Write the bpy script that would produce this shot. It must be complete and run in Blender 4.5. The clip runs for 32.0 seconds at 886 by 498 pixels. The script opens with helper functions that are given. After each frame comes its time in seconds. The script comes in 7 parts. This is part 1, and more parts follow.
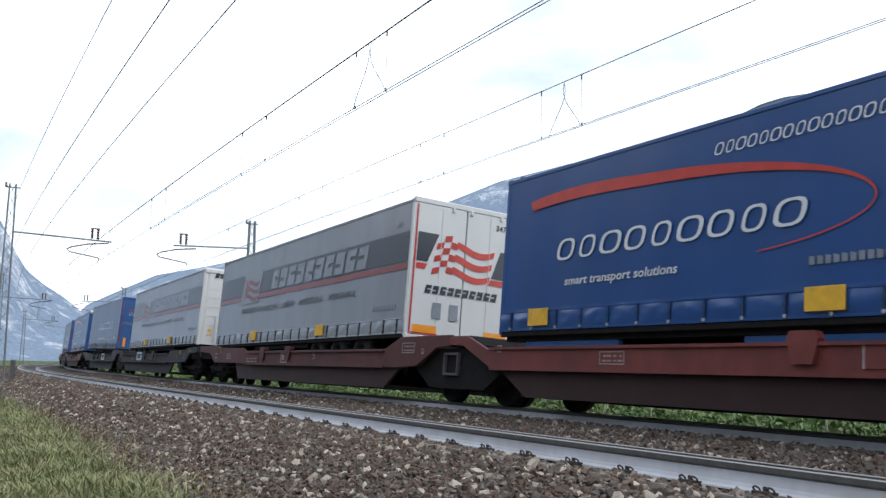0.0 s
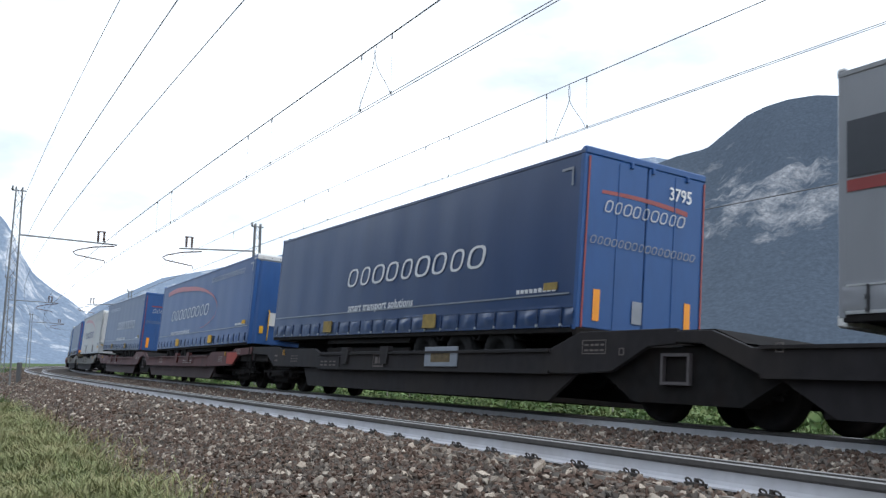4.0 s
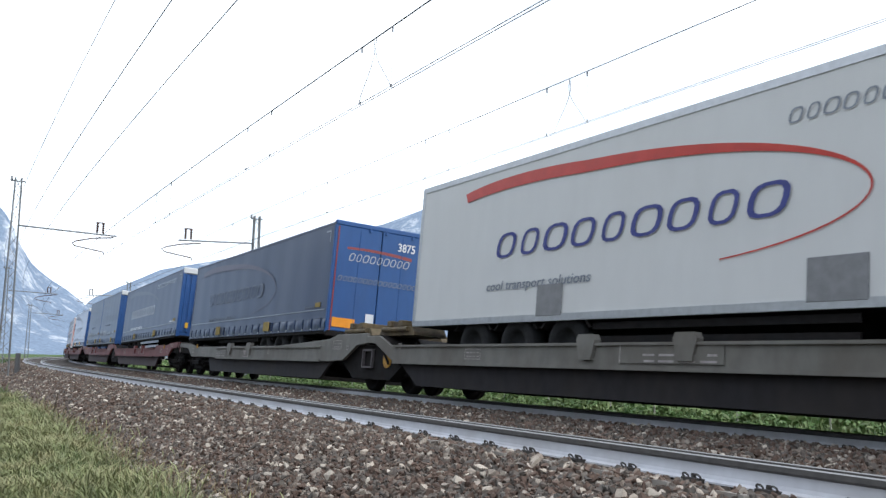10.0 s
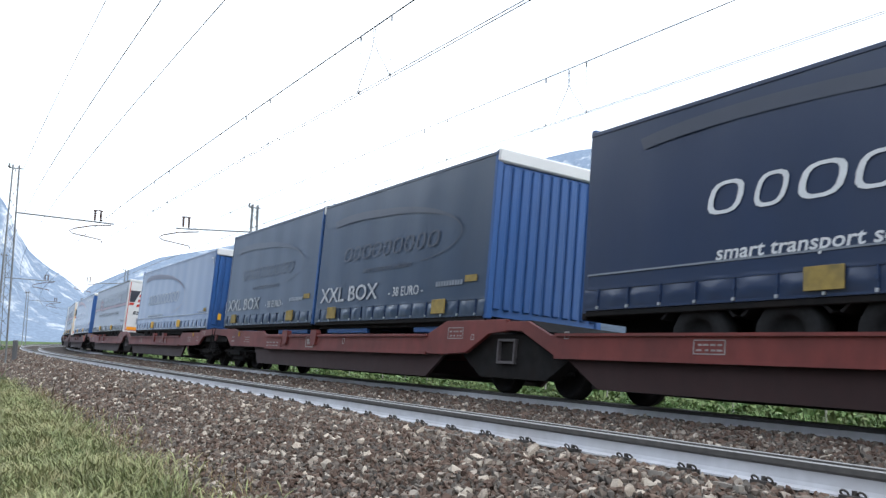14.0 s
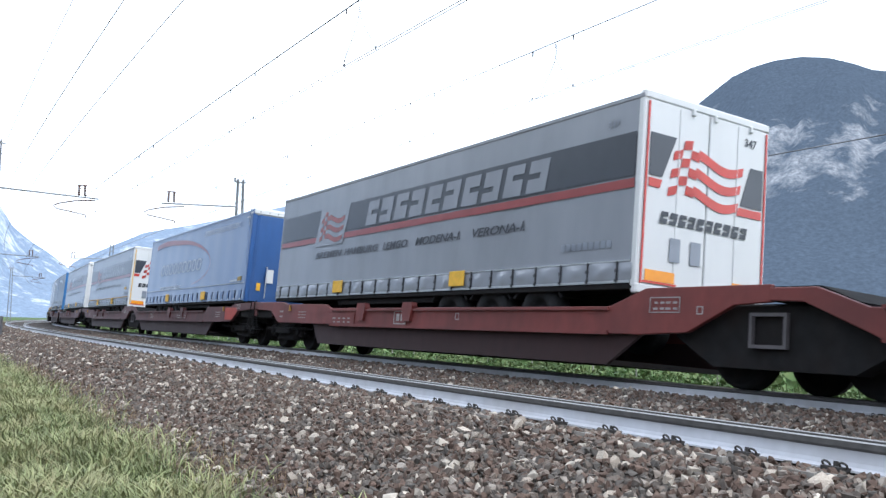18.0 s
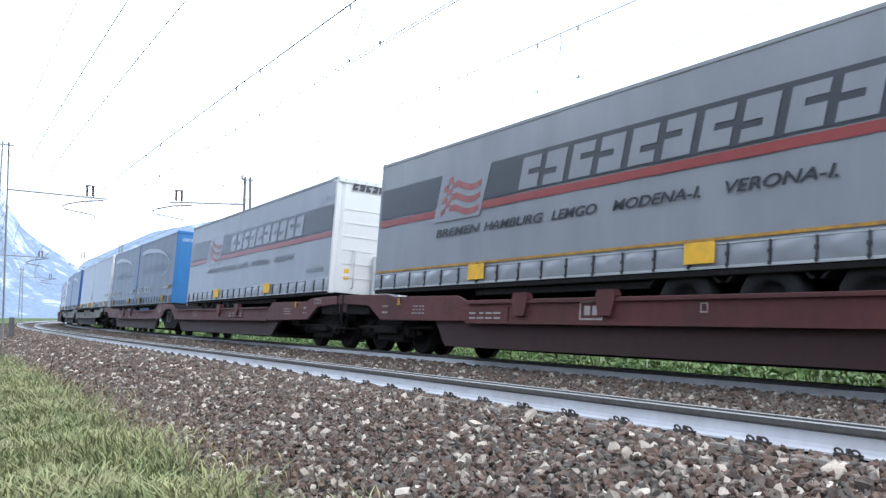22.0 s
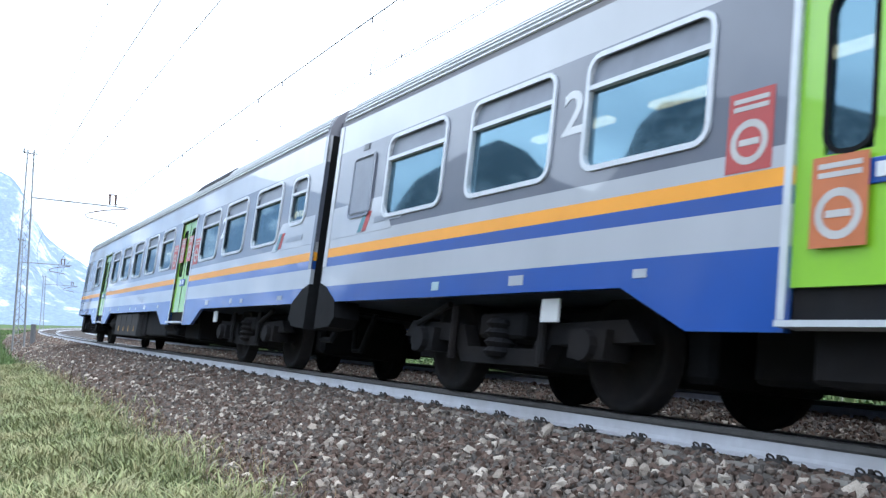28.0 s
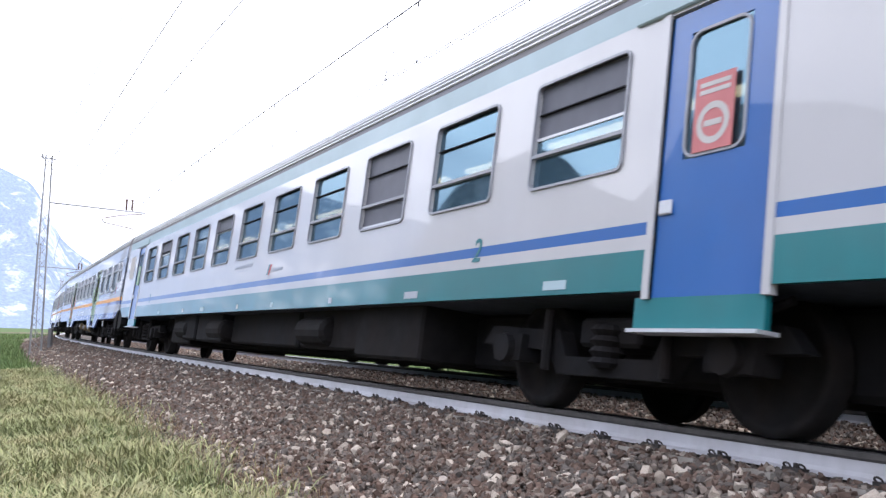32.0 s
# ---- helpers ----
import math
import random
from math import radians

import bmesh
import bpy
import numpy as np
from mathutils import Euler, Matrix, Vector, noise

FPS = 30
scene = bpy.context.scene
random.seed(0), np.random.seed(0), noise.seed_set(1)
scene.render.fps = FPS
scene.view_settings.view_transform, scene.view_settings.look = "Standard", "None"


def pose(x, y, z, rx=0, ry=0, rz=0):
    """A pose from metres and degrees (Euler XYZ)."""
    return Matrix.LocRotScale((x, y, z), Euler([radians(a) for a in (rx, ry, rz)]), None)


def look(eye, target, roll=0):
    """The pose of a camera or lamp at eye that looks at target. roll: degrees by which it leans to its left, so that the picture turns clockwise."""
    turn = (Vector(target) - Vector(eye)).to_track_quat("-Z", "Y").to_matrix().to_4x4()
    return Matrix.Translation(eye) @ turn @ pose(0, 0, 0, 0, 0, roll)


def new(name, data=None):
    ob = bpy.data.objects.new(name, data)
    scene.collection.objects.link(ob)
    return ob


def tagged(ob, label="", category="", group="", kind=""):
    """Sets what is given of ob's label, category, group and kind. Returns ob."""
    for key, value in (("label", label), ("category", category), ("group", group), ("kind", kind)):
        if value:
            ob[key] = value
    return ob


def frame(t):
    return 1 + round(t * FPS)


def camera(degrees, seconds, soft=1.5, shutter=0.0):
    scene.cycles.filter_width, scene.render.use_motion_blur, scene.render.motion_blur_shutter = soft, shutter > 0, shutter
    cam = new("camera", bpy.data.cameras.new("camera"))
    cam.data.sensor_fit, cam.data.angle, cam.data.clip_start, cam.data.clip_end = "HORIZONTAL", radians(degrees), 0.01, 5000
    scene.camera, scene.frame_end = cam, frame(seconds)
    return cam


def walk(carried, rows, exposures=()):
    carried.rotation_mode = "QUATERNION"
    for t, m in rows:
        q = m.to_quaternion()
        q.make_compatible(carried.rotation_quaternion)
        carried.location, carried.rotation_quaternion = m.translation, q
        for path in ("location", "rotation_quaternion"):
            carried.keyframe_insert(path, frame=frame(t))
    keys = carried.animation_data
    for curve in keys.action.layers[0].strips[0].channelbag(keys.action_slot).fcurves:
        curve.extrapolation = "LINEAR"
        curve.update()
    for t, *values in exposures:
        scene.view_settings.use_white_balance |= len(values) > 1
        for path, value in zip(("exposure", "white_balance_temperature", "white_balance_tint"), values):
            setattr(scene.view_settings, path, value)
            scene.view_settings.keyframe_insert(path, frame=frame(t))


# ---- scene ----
SECONDS = 32.0
EYE = (0.0, 0.0, 0.58)
cam = camera(53.38, SECONDS, soft=1.4, shutter=0.08)
# seconds: pitch, roll, yaw of the hand-held camera
TURNS = {
    0: (7.54, -0.89, -0.38),    0.5: (7.54, -0.78, -0.37),    1: (7.50, -0.70, -0.40),    1.5: (7.49, -0.74, -0.41),
    2: (7.49, -0.67, -0.27),    2.5: (7.64, -0.86, -0.34),    3: (7.84, -0.94, -0.19),    3.5: (7.71, -0.89, -0.05),
    5.5: (7.70, -0.84, -0.03),    6: (7.58, -0.68, 0.14),    6.5: (7.59, -0.71, 0.24),    7: (7.54, -0.84, 0.22),
    7.5: (7.51, -0.87, -0.00),    8: (7.44, -0.92, 0.06),    8.5: (7.40, -0.88, 0.01),    9: (7.44, -0.93, -0.00),
    9.5: (7.38, -1.06, 0.00),    10: (7.29, -1.26, -0.14),    10.5: (7.10, -1.29, -0.18),    11: (7.00, -1.31, -0.02),
    11.5: (6.97, -1.38, -0.01),    12: (6.88, -1.33, 0.09),    12.5: (6.67, -1.35, -0.08),    13: (6.72, -1.51, -0.20),
    13.5: (6.54, -1.61, -0.31),    15.5: (7.14, -1.09, -0.75),    16: (6.23, -1.10, -1.33),    16.5: (5.31, -1.22, -1.38),
    17: (5.10, -1.28, -1.52),    17.5: (5.17, -1.39, -1.23),    18: (4.99, -1.38, -1.16),    18.5: (4.74, -1.81, -1.89),
    19: (4.85, -1.79, -2.26),    19.5: (4.87, -0.74, -1.19),    20: (4.76, -0.42, -0.88),    20.5: (4.38, -0.37, -0.47),
    21: (4.37, -0.28, -0.32),    21.5: (4.50, -0.39, -0.29),    22: (4.59, -0.43, -0.56),    22.5: (4.09, -1.26, -1.41),
    23: (3.96, -1.32, -1.91),    23.5: (3.64, -0.94, -1.76),    24: (3.94, -0.54, -1.90),    24.5: (4.08, -0.23, -1.81),
    26.5: (4.74, -0.36, 0.01),    27: (5.03, -0.80, 0.37),    27.5: (5.38, -1.07, 0.54),    28: (5.40, -1.24, 0.60),
    28.5: (5.72, -1.64, 0.56),    29: (6.04, -1.57, 0.60),    29.5: (5.89, -1.24, 0.73),    30: (5.72, -1.34, 0.96),
    30.5: (5.71, -1.38, 0.93),    31: (5.64, -1.37, 1.03),    31.5: (5.70, -1.39, 1.23),    32: (5.74, -1.47, 1.53),
}
walk(cam, [(t, pose(*EYE, 90 + p, r, y)) for t, (p, r, y) in TURNS.items()],
     exposures=[(0.0, 0.13, 6050, 8), (9.0, 0.2, 6050, 8), (10.0, 0.4, 6050, 8), (13.5, 0.56, 6050, 8), (15.5, 0.65, 5950, 8), (18.0, 0.8, 5800, 8), (24.5, 0.98, 5700, 8), (26.5, 1.08, 5600, 7), (28.5, 1.15, 5600, 7), (30.0, 1.15, 5850, 13), (32.0, 1.15, 6150, 18)])

# ---- world and sun ----
SUN_EL, SUN_AZ = 52.0, 122.0
CLOUD_AZ = 18.0
world = bpy.data.worlds.new("sky")
scene.world = world
world.use_nodes = True
wn, wl = world.node_tree.nodes, world.node_tree.links
wn.clear()
sky = wn.new("ShaderNodeTexSky")
sky.sky_type, sky.sun_disc = "NISHITA", False
sky.sun_elevation, sky.sun_rotation = radians(SUN_EL), radians(SUN_AZ)
sky.air_density, sky.dust_density, sky.ozone_density = 1.0, 4.0, 1.0
coord = wn.new("ShaderNodeTexCoord")
stretch = wn.new("ShaderNodeMapping")
stretch.inputs["Scale"].default_value = (1.4, 1.4, 3.4)
clouds = wn.new("ShaderNodeTexNoise")
clouds.inputs["Scale"].default_value, clouds.inputs["Detail"].default_value = 2.3, 7
patchy = wn.new("ShaderNodeMapRange")
patchy.inputs["From Min"].default_value, patchy.inputs["From Max"].default_value = 0.34, 0.56
patchy.inputs["To Min"].default_value = 0.5
toward = wn.new("ShaderNodeVectorMath")
toward.operation = "DOT_PRODUCT"
toward.inputs[1].default_value = (math.sin(radians(CLOUD_AZ)), math.cos(radians(CLOUD_AZ)), 0.2)
# bright cloud ahead, clearer blue sky to the side and behind
cover_by = wn.new("ShaderNodeMapRange")
cover_by.inputs["From Min"].default_value, cover_by.inputs["From Max"].default_value = -0.2, 0.45
cover_by.inputs["To Min"].default_value, cover_by.inputs["To Max"].default_value = 0.8, 1.0
bright_by = wn.new("ShaderNodeMapRange")
bright_by.inputs["From Min"].default_value, bright_by.inputs["From Max"].default_value = -0.4, 1.0
bright_by.inputs["To Min"].default_value, bright_by.inputs["To Max"].default_value = 12.0, 13.5
amount = wn.new("ShaderNodeMath")
amount.operation = "MULTIPLY"
white = wn.new("ShaderNodeVectorMath")
white.operation = "SCALE"
white.inputs[0].default_value = (0.95, 0.99, 1.04)
cover = wn.new("ShaderNodeMix")
cover.data_type = "RGBA"
glow = wn.new("ShaderNodeBackground")
glow.inputs["Strength"].default_value = 0.11
out = wn.new("ShaderNodeOutputWorld")
wl.new(coord.outputs["Generated"], stretch.inputs["Vector"])
wl.new(coord.outputs["Generated"], toward.inputs[0])
wl.new(stretch.outputs["Vector"], clouds.inputs["Vector"])
wl.new(clouds.outputs["Fac"], patchy.inputs["Value"])
wl.new(toward.outputs["Value"], cover_by.inputs["Value"])
wl.new(toward.outputs["Value"], bright_by.inputs["Value"])
wl.new(patchy.outputs["Result"], amount.inputs[0])
wl.new(cover_by.outputs["Result"], amount.inputs[1])
wl.new(bright_by.outputs["Result"], white.inputs["Scale"])
wl.new(amount.outputs["Value"], cover.inputs["Factor"])
wl.new(sky.outputs["Color"], cover.inputs["A"])
wl.new(white.outputs["Vector"], cover.inputs["B"])
wl.new(cover.outputs["Result"], glow.inputs["Color"])
wl.new(glow.outputs["Background"], out.inputs["Surface"])
lamp = bpy.data.lights.new("sun", "SUN")
lamp.energy, lamp.angle, lamp.color = 1.0, radians(25), (1.0, 0.95, 0.88)
sun = new("sun", lamp)
sx, sy = math.sin(radians(SUN_AZ)), math.cos(radians(SUN_AZ))
sun.matrix_world = look((0, 0, 60), (-sx * 60, -sy * 60, 60 - 60 * math.tan(radians(SUN_EL))))

# ---- the line of the tracks ----
# The near rail of the near track, by its length s; heading turns right as s grows.
S_GRID = np.arange(-460.0, 560.0, 1.0)
BEND = 0.0008 + 0.0012 * np.clip(S_GRID - 10, 0, 120) / 120
TURN = np.concatenate([[0], np.cumsum((BEND[1:] + BEND[:-1]) / 2)])
TURN -= np.interp(0, S_GRID, TURN)
HEAD = 0.5343 - TURN
_dx, _dy = -np.sin(HEAD), np.cos(HEAD)
LINE_X = np.concatenate([[0], np.cumsum((_dx[1:] + _dx[:-1]) / 2)])
LINE_Y = np.concatenate([[0], np.cumsum((_dy[1:] + _dy[:-1]) / 2)])
LINE_X += 4.5681 * math.cos(0.5343) - np.interp(0, S_GRID, LINE_X)
LINE_Y += 4.5681 * math.sin(0.5343) - np.interp(0, S_GRID, LINE_Y)
NEAR = dict(lat=0.0, z=0.0, cant=radians(6.3))
FAR = dict(lat=4.1978, z=-0.0968, cant=radians(4.06))


def line(s, lat):
    """Plan position at length s, lat metres towards the far side of the near rail (arrays too)."""
    a = np.interp(s, S_GRID, HEAD)
    return np.interp(s, S_GRID, LINE_X) + lat * np.cos(a), np.interp(s, S_GRID, LINE_Y) + lat * np.sin(a)


def on_track(track, s, w, z):
    """Point at length s, w metres beyond the track's centre line, z above its rails."""
    c = track["cant"]
    lat = track["lat"] + (0.7535 + w) * math.cos(c) + z * math.sin(c)
    x, y = line(s, lat)
    return Vector((x, y, track["z"] - (0.7535 + w) * math.sin(c) + z * math.cos(c)))


def seat(track, s, half, lift=0.0, pitch=0.0):
    """Pose of a vehicle centred at s: x along the line, y towards the camera's side, z up from the rails."""
    a, b = on_track(track, s - half, 0, 0), on_track(track, s + half, 0, 0)
    up = (on_track(track, s, 0, 1) - on_track(track, s, 0, 0)).normalized()
    ax = (b - a).normalized()
    ay = up.cross(ax).normalized()
    az = ax.cross(ay)
    m = Matrix((ax, ay, az)).transposed().to_4x4()
    m.translation = (a + b) / 2
    return m @ Matrix.Translation((0, 0, lift)) @ Matrix.Rotation(pitch, 4, "Y")


# ---- mesh building ----
class Shape:
    """Collects boxes, bars and rings into one mesh."""

    def __init__(self):
        self.v, self.f = [], []

    def add(self, verts, faces):
        n = len(self.v)
        self.v += [tuple(p) for p in verts]
        self.f += [tuple(n + i for i in f) for f in faces]
        return self

    def box(self, x0, x1, y0, y1, z0, z1, b=0.0):
        if b <= 0:
            return self.add([(x0, y0, z0), (x1, y0, z0), (x1, y1, z0), (x0, y1, z0), (x0, y0, z1), (x1, y0, z1), (x1, y1, z1), (x0, y1, z1)],
                            [(3, 2, 1, 0), (4, 5, 6, 7), (0, 1, 5, 4), (1, 2, 6, 5), (2, 3, 7, 6), (3, 0, 4, 7)])
        ring = [(x0 + b, y0), (x1 - b, y0), (x1, y0 + b), (x1, y1 - b), (x1 - b, y1), (x0 + b, y1), (x0, y1 - b), (x0, y0 + b)]
        inn = [(x0 + b, y0 + b), (x1 - b, y0 + b), (x1 - b, y0 + b), (x1 - b, y1 - b), (x1 - b, y1 - b), (x0 + b, y1 - b), (x0 + b, y1 - b), (x0 + b, y0 + b)]
        vs = [(p[0], p[1], z0) for p in inn] + [(p[0], p[1], z0 + b) for p in ring] + [(p[0], p[1], z1 - b) for p in ring] + [(p[0], p[1], z1) for p in inn]
        fs = [(j * 8 + i, j * 8 + (i + 1) % 8, j * 8 + 8 + (i + 1) % 8, j * 8 + 8 + i) for j in range(3) for i in range(8)]
        return self.add(vs, fs + [(7, 6, 5, 4, 3, 2, 1, 0), tuple(range(24, 32))])

    def prism(self, outline, y0, y1):
        """Outline in x, z, drawn out from y0 to y1."""
        n = len(outline)
        area = sum(outline[i][0] * outline[(i + 1) % n][1] - outline[(i + 1) % n][0] * outline[i][1] for i in range(n))
        if area < 0:
            outline = outline[::-1]
        y0, y1 = min(y0, y1), max(y0, y1)
        vs = [(x, y0, z) for x, z in outline] + [(x, y1, z) for x, z in outline]
        return self.add(vs, [tuple(range(n)), tuple(range(2 * n - 1, n - 1, -1))] + [((i + 1) % n, i, n + i, n + (i + 1) % n) for i in range(n)])

    def loft(self, section, xs, close=True):
        """Section in y, z repeated at each x; section may be a function of x."""
        rows = [section(x) if callable(section) else section for x in xs]
        n = len(rows[0])
        vs = [(x, y, z) for x, row in zip(xs, rows) for y, z in row]
        fs = [(j * n + i, (j + 1) * n + i, (j + 1) * n + (i + 1) % n, j * n + (i + 1) % n) for j in range(len(xs) - 1) for i in range(n if close else n - 1)]
        if close:
            fs += [tuple(range(n)), tuple((len(xs) - 1) * n + i for i in range(n - 1, -1, -1))]
        return self.add(vs, fs)

    def tube(self, a, b, r, n=8, r2=None):
        a, b = Vector(a), Vector(b)
        d = (b - a).normalized()
        e = d.orthogonal().normalized()
        g = d.cross(e)
        r2 = r if r2 is None else r2
        vs = [a + (e * math.cos(k) + g * math.sin(k)) * r for k in [2 * math.pi * i / n for i in range(n)]]
        vs += [b + (e * math.cos(k) + g * math.sin(k)) * r2 for k in [2 * math.pi * i / n for i in range(n)]]
        return self.add(vs, [tuple(range(n - 1, -1, -1)), tuple(range(n, 2 * n))] + [(i, (i + 1) % n, n + (i + 1) % n, n + i) for i in range(n)])

    def pipe(self, pts, r, n=6):
        """One bent round bar through the points."""
        pts = [Vector(p) for p in pts]
        e, vs = None, []
        for i, p in enumerate(pts):
            d = (pts[min(i + 1, len(pts) - 1)] - pts[max(i - 1, 0)])
            d = d.normalized() if d.length > 1e-9 else Vector((0, 0, 1))
            e = (d.orthogonal() if e is None else e - d * e.dot(d)).normalized()
            g = d.cross(e)
            vs += [p + (e * math.cos(k) + g * math.sin(k)) * r for k in [2 * math.pi * j / n for j in range(n)]]
        m = len(pts)
        fs = [(i * n + j, i * n + (j + 1) % n, (i + 1) * n + (j + 1) % n, (i + 1) * n + j) for i in range(m - 1) for j in range(n)]
        return self.add(vs, fs + [tuple(range(n - 1, -1, -1)), tuple(range((m - 1) * n, m * n))])

    def turned(self, profile, centre, axis="y", n=20):
        """Profile of (along, radius) turned round an axis through centre."""
        vs, m = [], len(profile)
        for i in range(n):
            c, s_ = math.cos(2 * math.pi * i / n), math.sin(2 * math.pi * i / n)
            for h, r in profile:
                p = {"y": (r * c, h, r * s_), "x": (h, r * c, r * s_), "z": (r * c, r * s_, h)}[axis]
                vs.append((centre[0] + p[0], centre[1] + p[1], centre[2] + p[2]))
        fs = [(i * m + j, ((i + 1) % n) * m + j, ((i + 1) % n) * m + j + 1, i * m + j + 1) for i in range(n) for j in range(m - 1)]
        return self.add(vs, fs)

    def flat(self, outline, y):
        """A sign or paint shape in x, z at one y, facing +y, a few millimetres thick."""
        return self.prism(outline, y - 0.003, y)

    def mesh(self, name, smooth=False):
        me = bpy.data.meshes.new(name)
        me.from_pydata(self.v, [], self.f)
        if smooth:
            me.polygons.foreach_set("use_smooth", [True] * len(me.polygons))
        me.update()
        return me


SMALL_PRINT = {"lettering", "address_line", "code_line", "word_mark", "flag", "symbol"}


def part(name, shape, material, parent=None, label="", smooth=False):
    me = shape.mesh(name, smooth) if isinstance(shape, Shape) else shape
    if material and not me.materials:
        me.materials.append(material)
    ob = new(name, me)
    ob.parent = parent
    if name in SMALL_PRINT:
        ob["kind"] = "stuff"
    return tagged(ob, label)


def group_of(name, label, category, group=""):
    ob = new(name)
    ob.empty_display_size = 0.3
    return tagged(ob, label, category, group)


def soften(ob, width=0.008):
    m = ob.modifiers.new("edges", "BEVEL")
    m.width, m.segments, m.limit_method = width, 2, "ANGLE"
    return ob


def strew(name, verts, faces, mats, material, kind="stuff"):
    """One mesh of many copies of a small form: mats is an (n, 3, 4) array."""
    verts, faces = np.asarray(verts, float), np.asarray(faces, int)
    n, k = len(mats), len(verts)
    co = np.einsum("nij,kj->nki", mats[:, :, :3], verts) + mats[:, None, :, 3]
    idx = (faces[None] + (np.arange(n) * k)[:, None, None]).reshape(-1)
    me = bpy.data.meshes.new(name)
    me.vertices.add(n * k)
    me.vertices.foreach_set("co", co.reshape(-1).astype(np.float32))
    w = faces.shape[1]
    me.loops.add(len(idx))
    me.loops.foreach_set("vertex_index", idx.astype(np.int32))
    me.polygons.add(n * len(faces))
    me.polygons.foreach_set("loop_start", np.arange(0, len(idx), w, dtype=np.int32))
    me.polygons.foreach_set("loop_total", np.full(n * len(faces), w, dtype=np.int32))
    me.update(calc_edges=True)
    me.materials.append(material)
    return me


FONT_CACHE = {}


def lettering(text, size, lean=0.0, wide=1.0):
    """Mesh of a line of writing in x, z facing +y, starting at the origin and running to -x."""
    key = (text, size, lean, wide)
    if key not in FONT_CACHE:
        cu = bpy.data.curves.new("writing", "FONT")
        cu.body, cu.size, cu.shear, cu.extrude, cu.resolution_u, cu.offset = text, size, lean, 0.001, 3, size * 0.014
        ob = new("writing", cu)
        me = bpy.data.meshes.new_from_object(ob.evaluated_get(bpy.context.evaluated_depsgraph_get()))
        bpy.data.objects.remove(ob)
        me.transform(Matrix(((-wide, 0, 0, 0), (0, 0, 1, 0), (0, 1, 0, 0), (0, 0, 0, 1))))
        me.name = "writing"
        FONT_CACHE[key] = me
    return FONT_CACHE[key]


def write(text, size, at, material, parent, lean=0.0, wide=1.0, turn=0.0, name="lettering", label=""):
    """Writing whose left end is at the point; turn in degrees about z."""
    me = lettering(text, size, lean, wide).copy()
    me.materials.append(material)
    ob = part(name, me, None, parent, label)
    ob.matrix_basis = pose(*at, 0, 0, turn)
    return ob


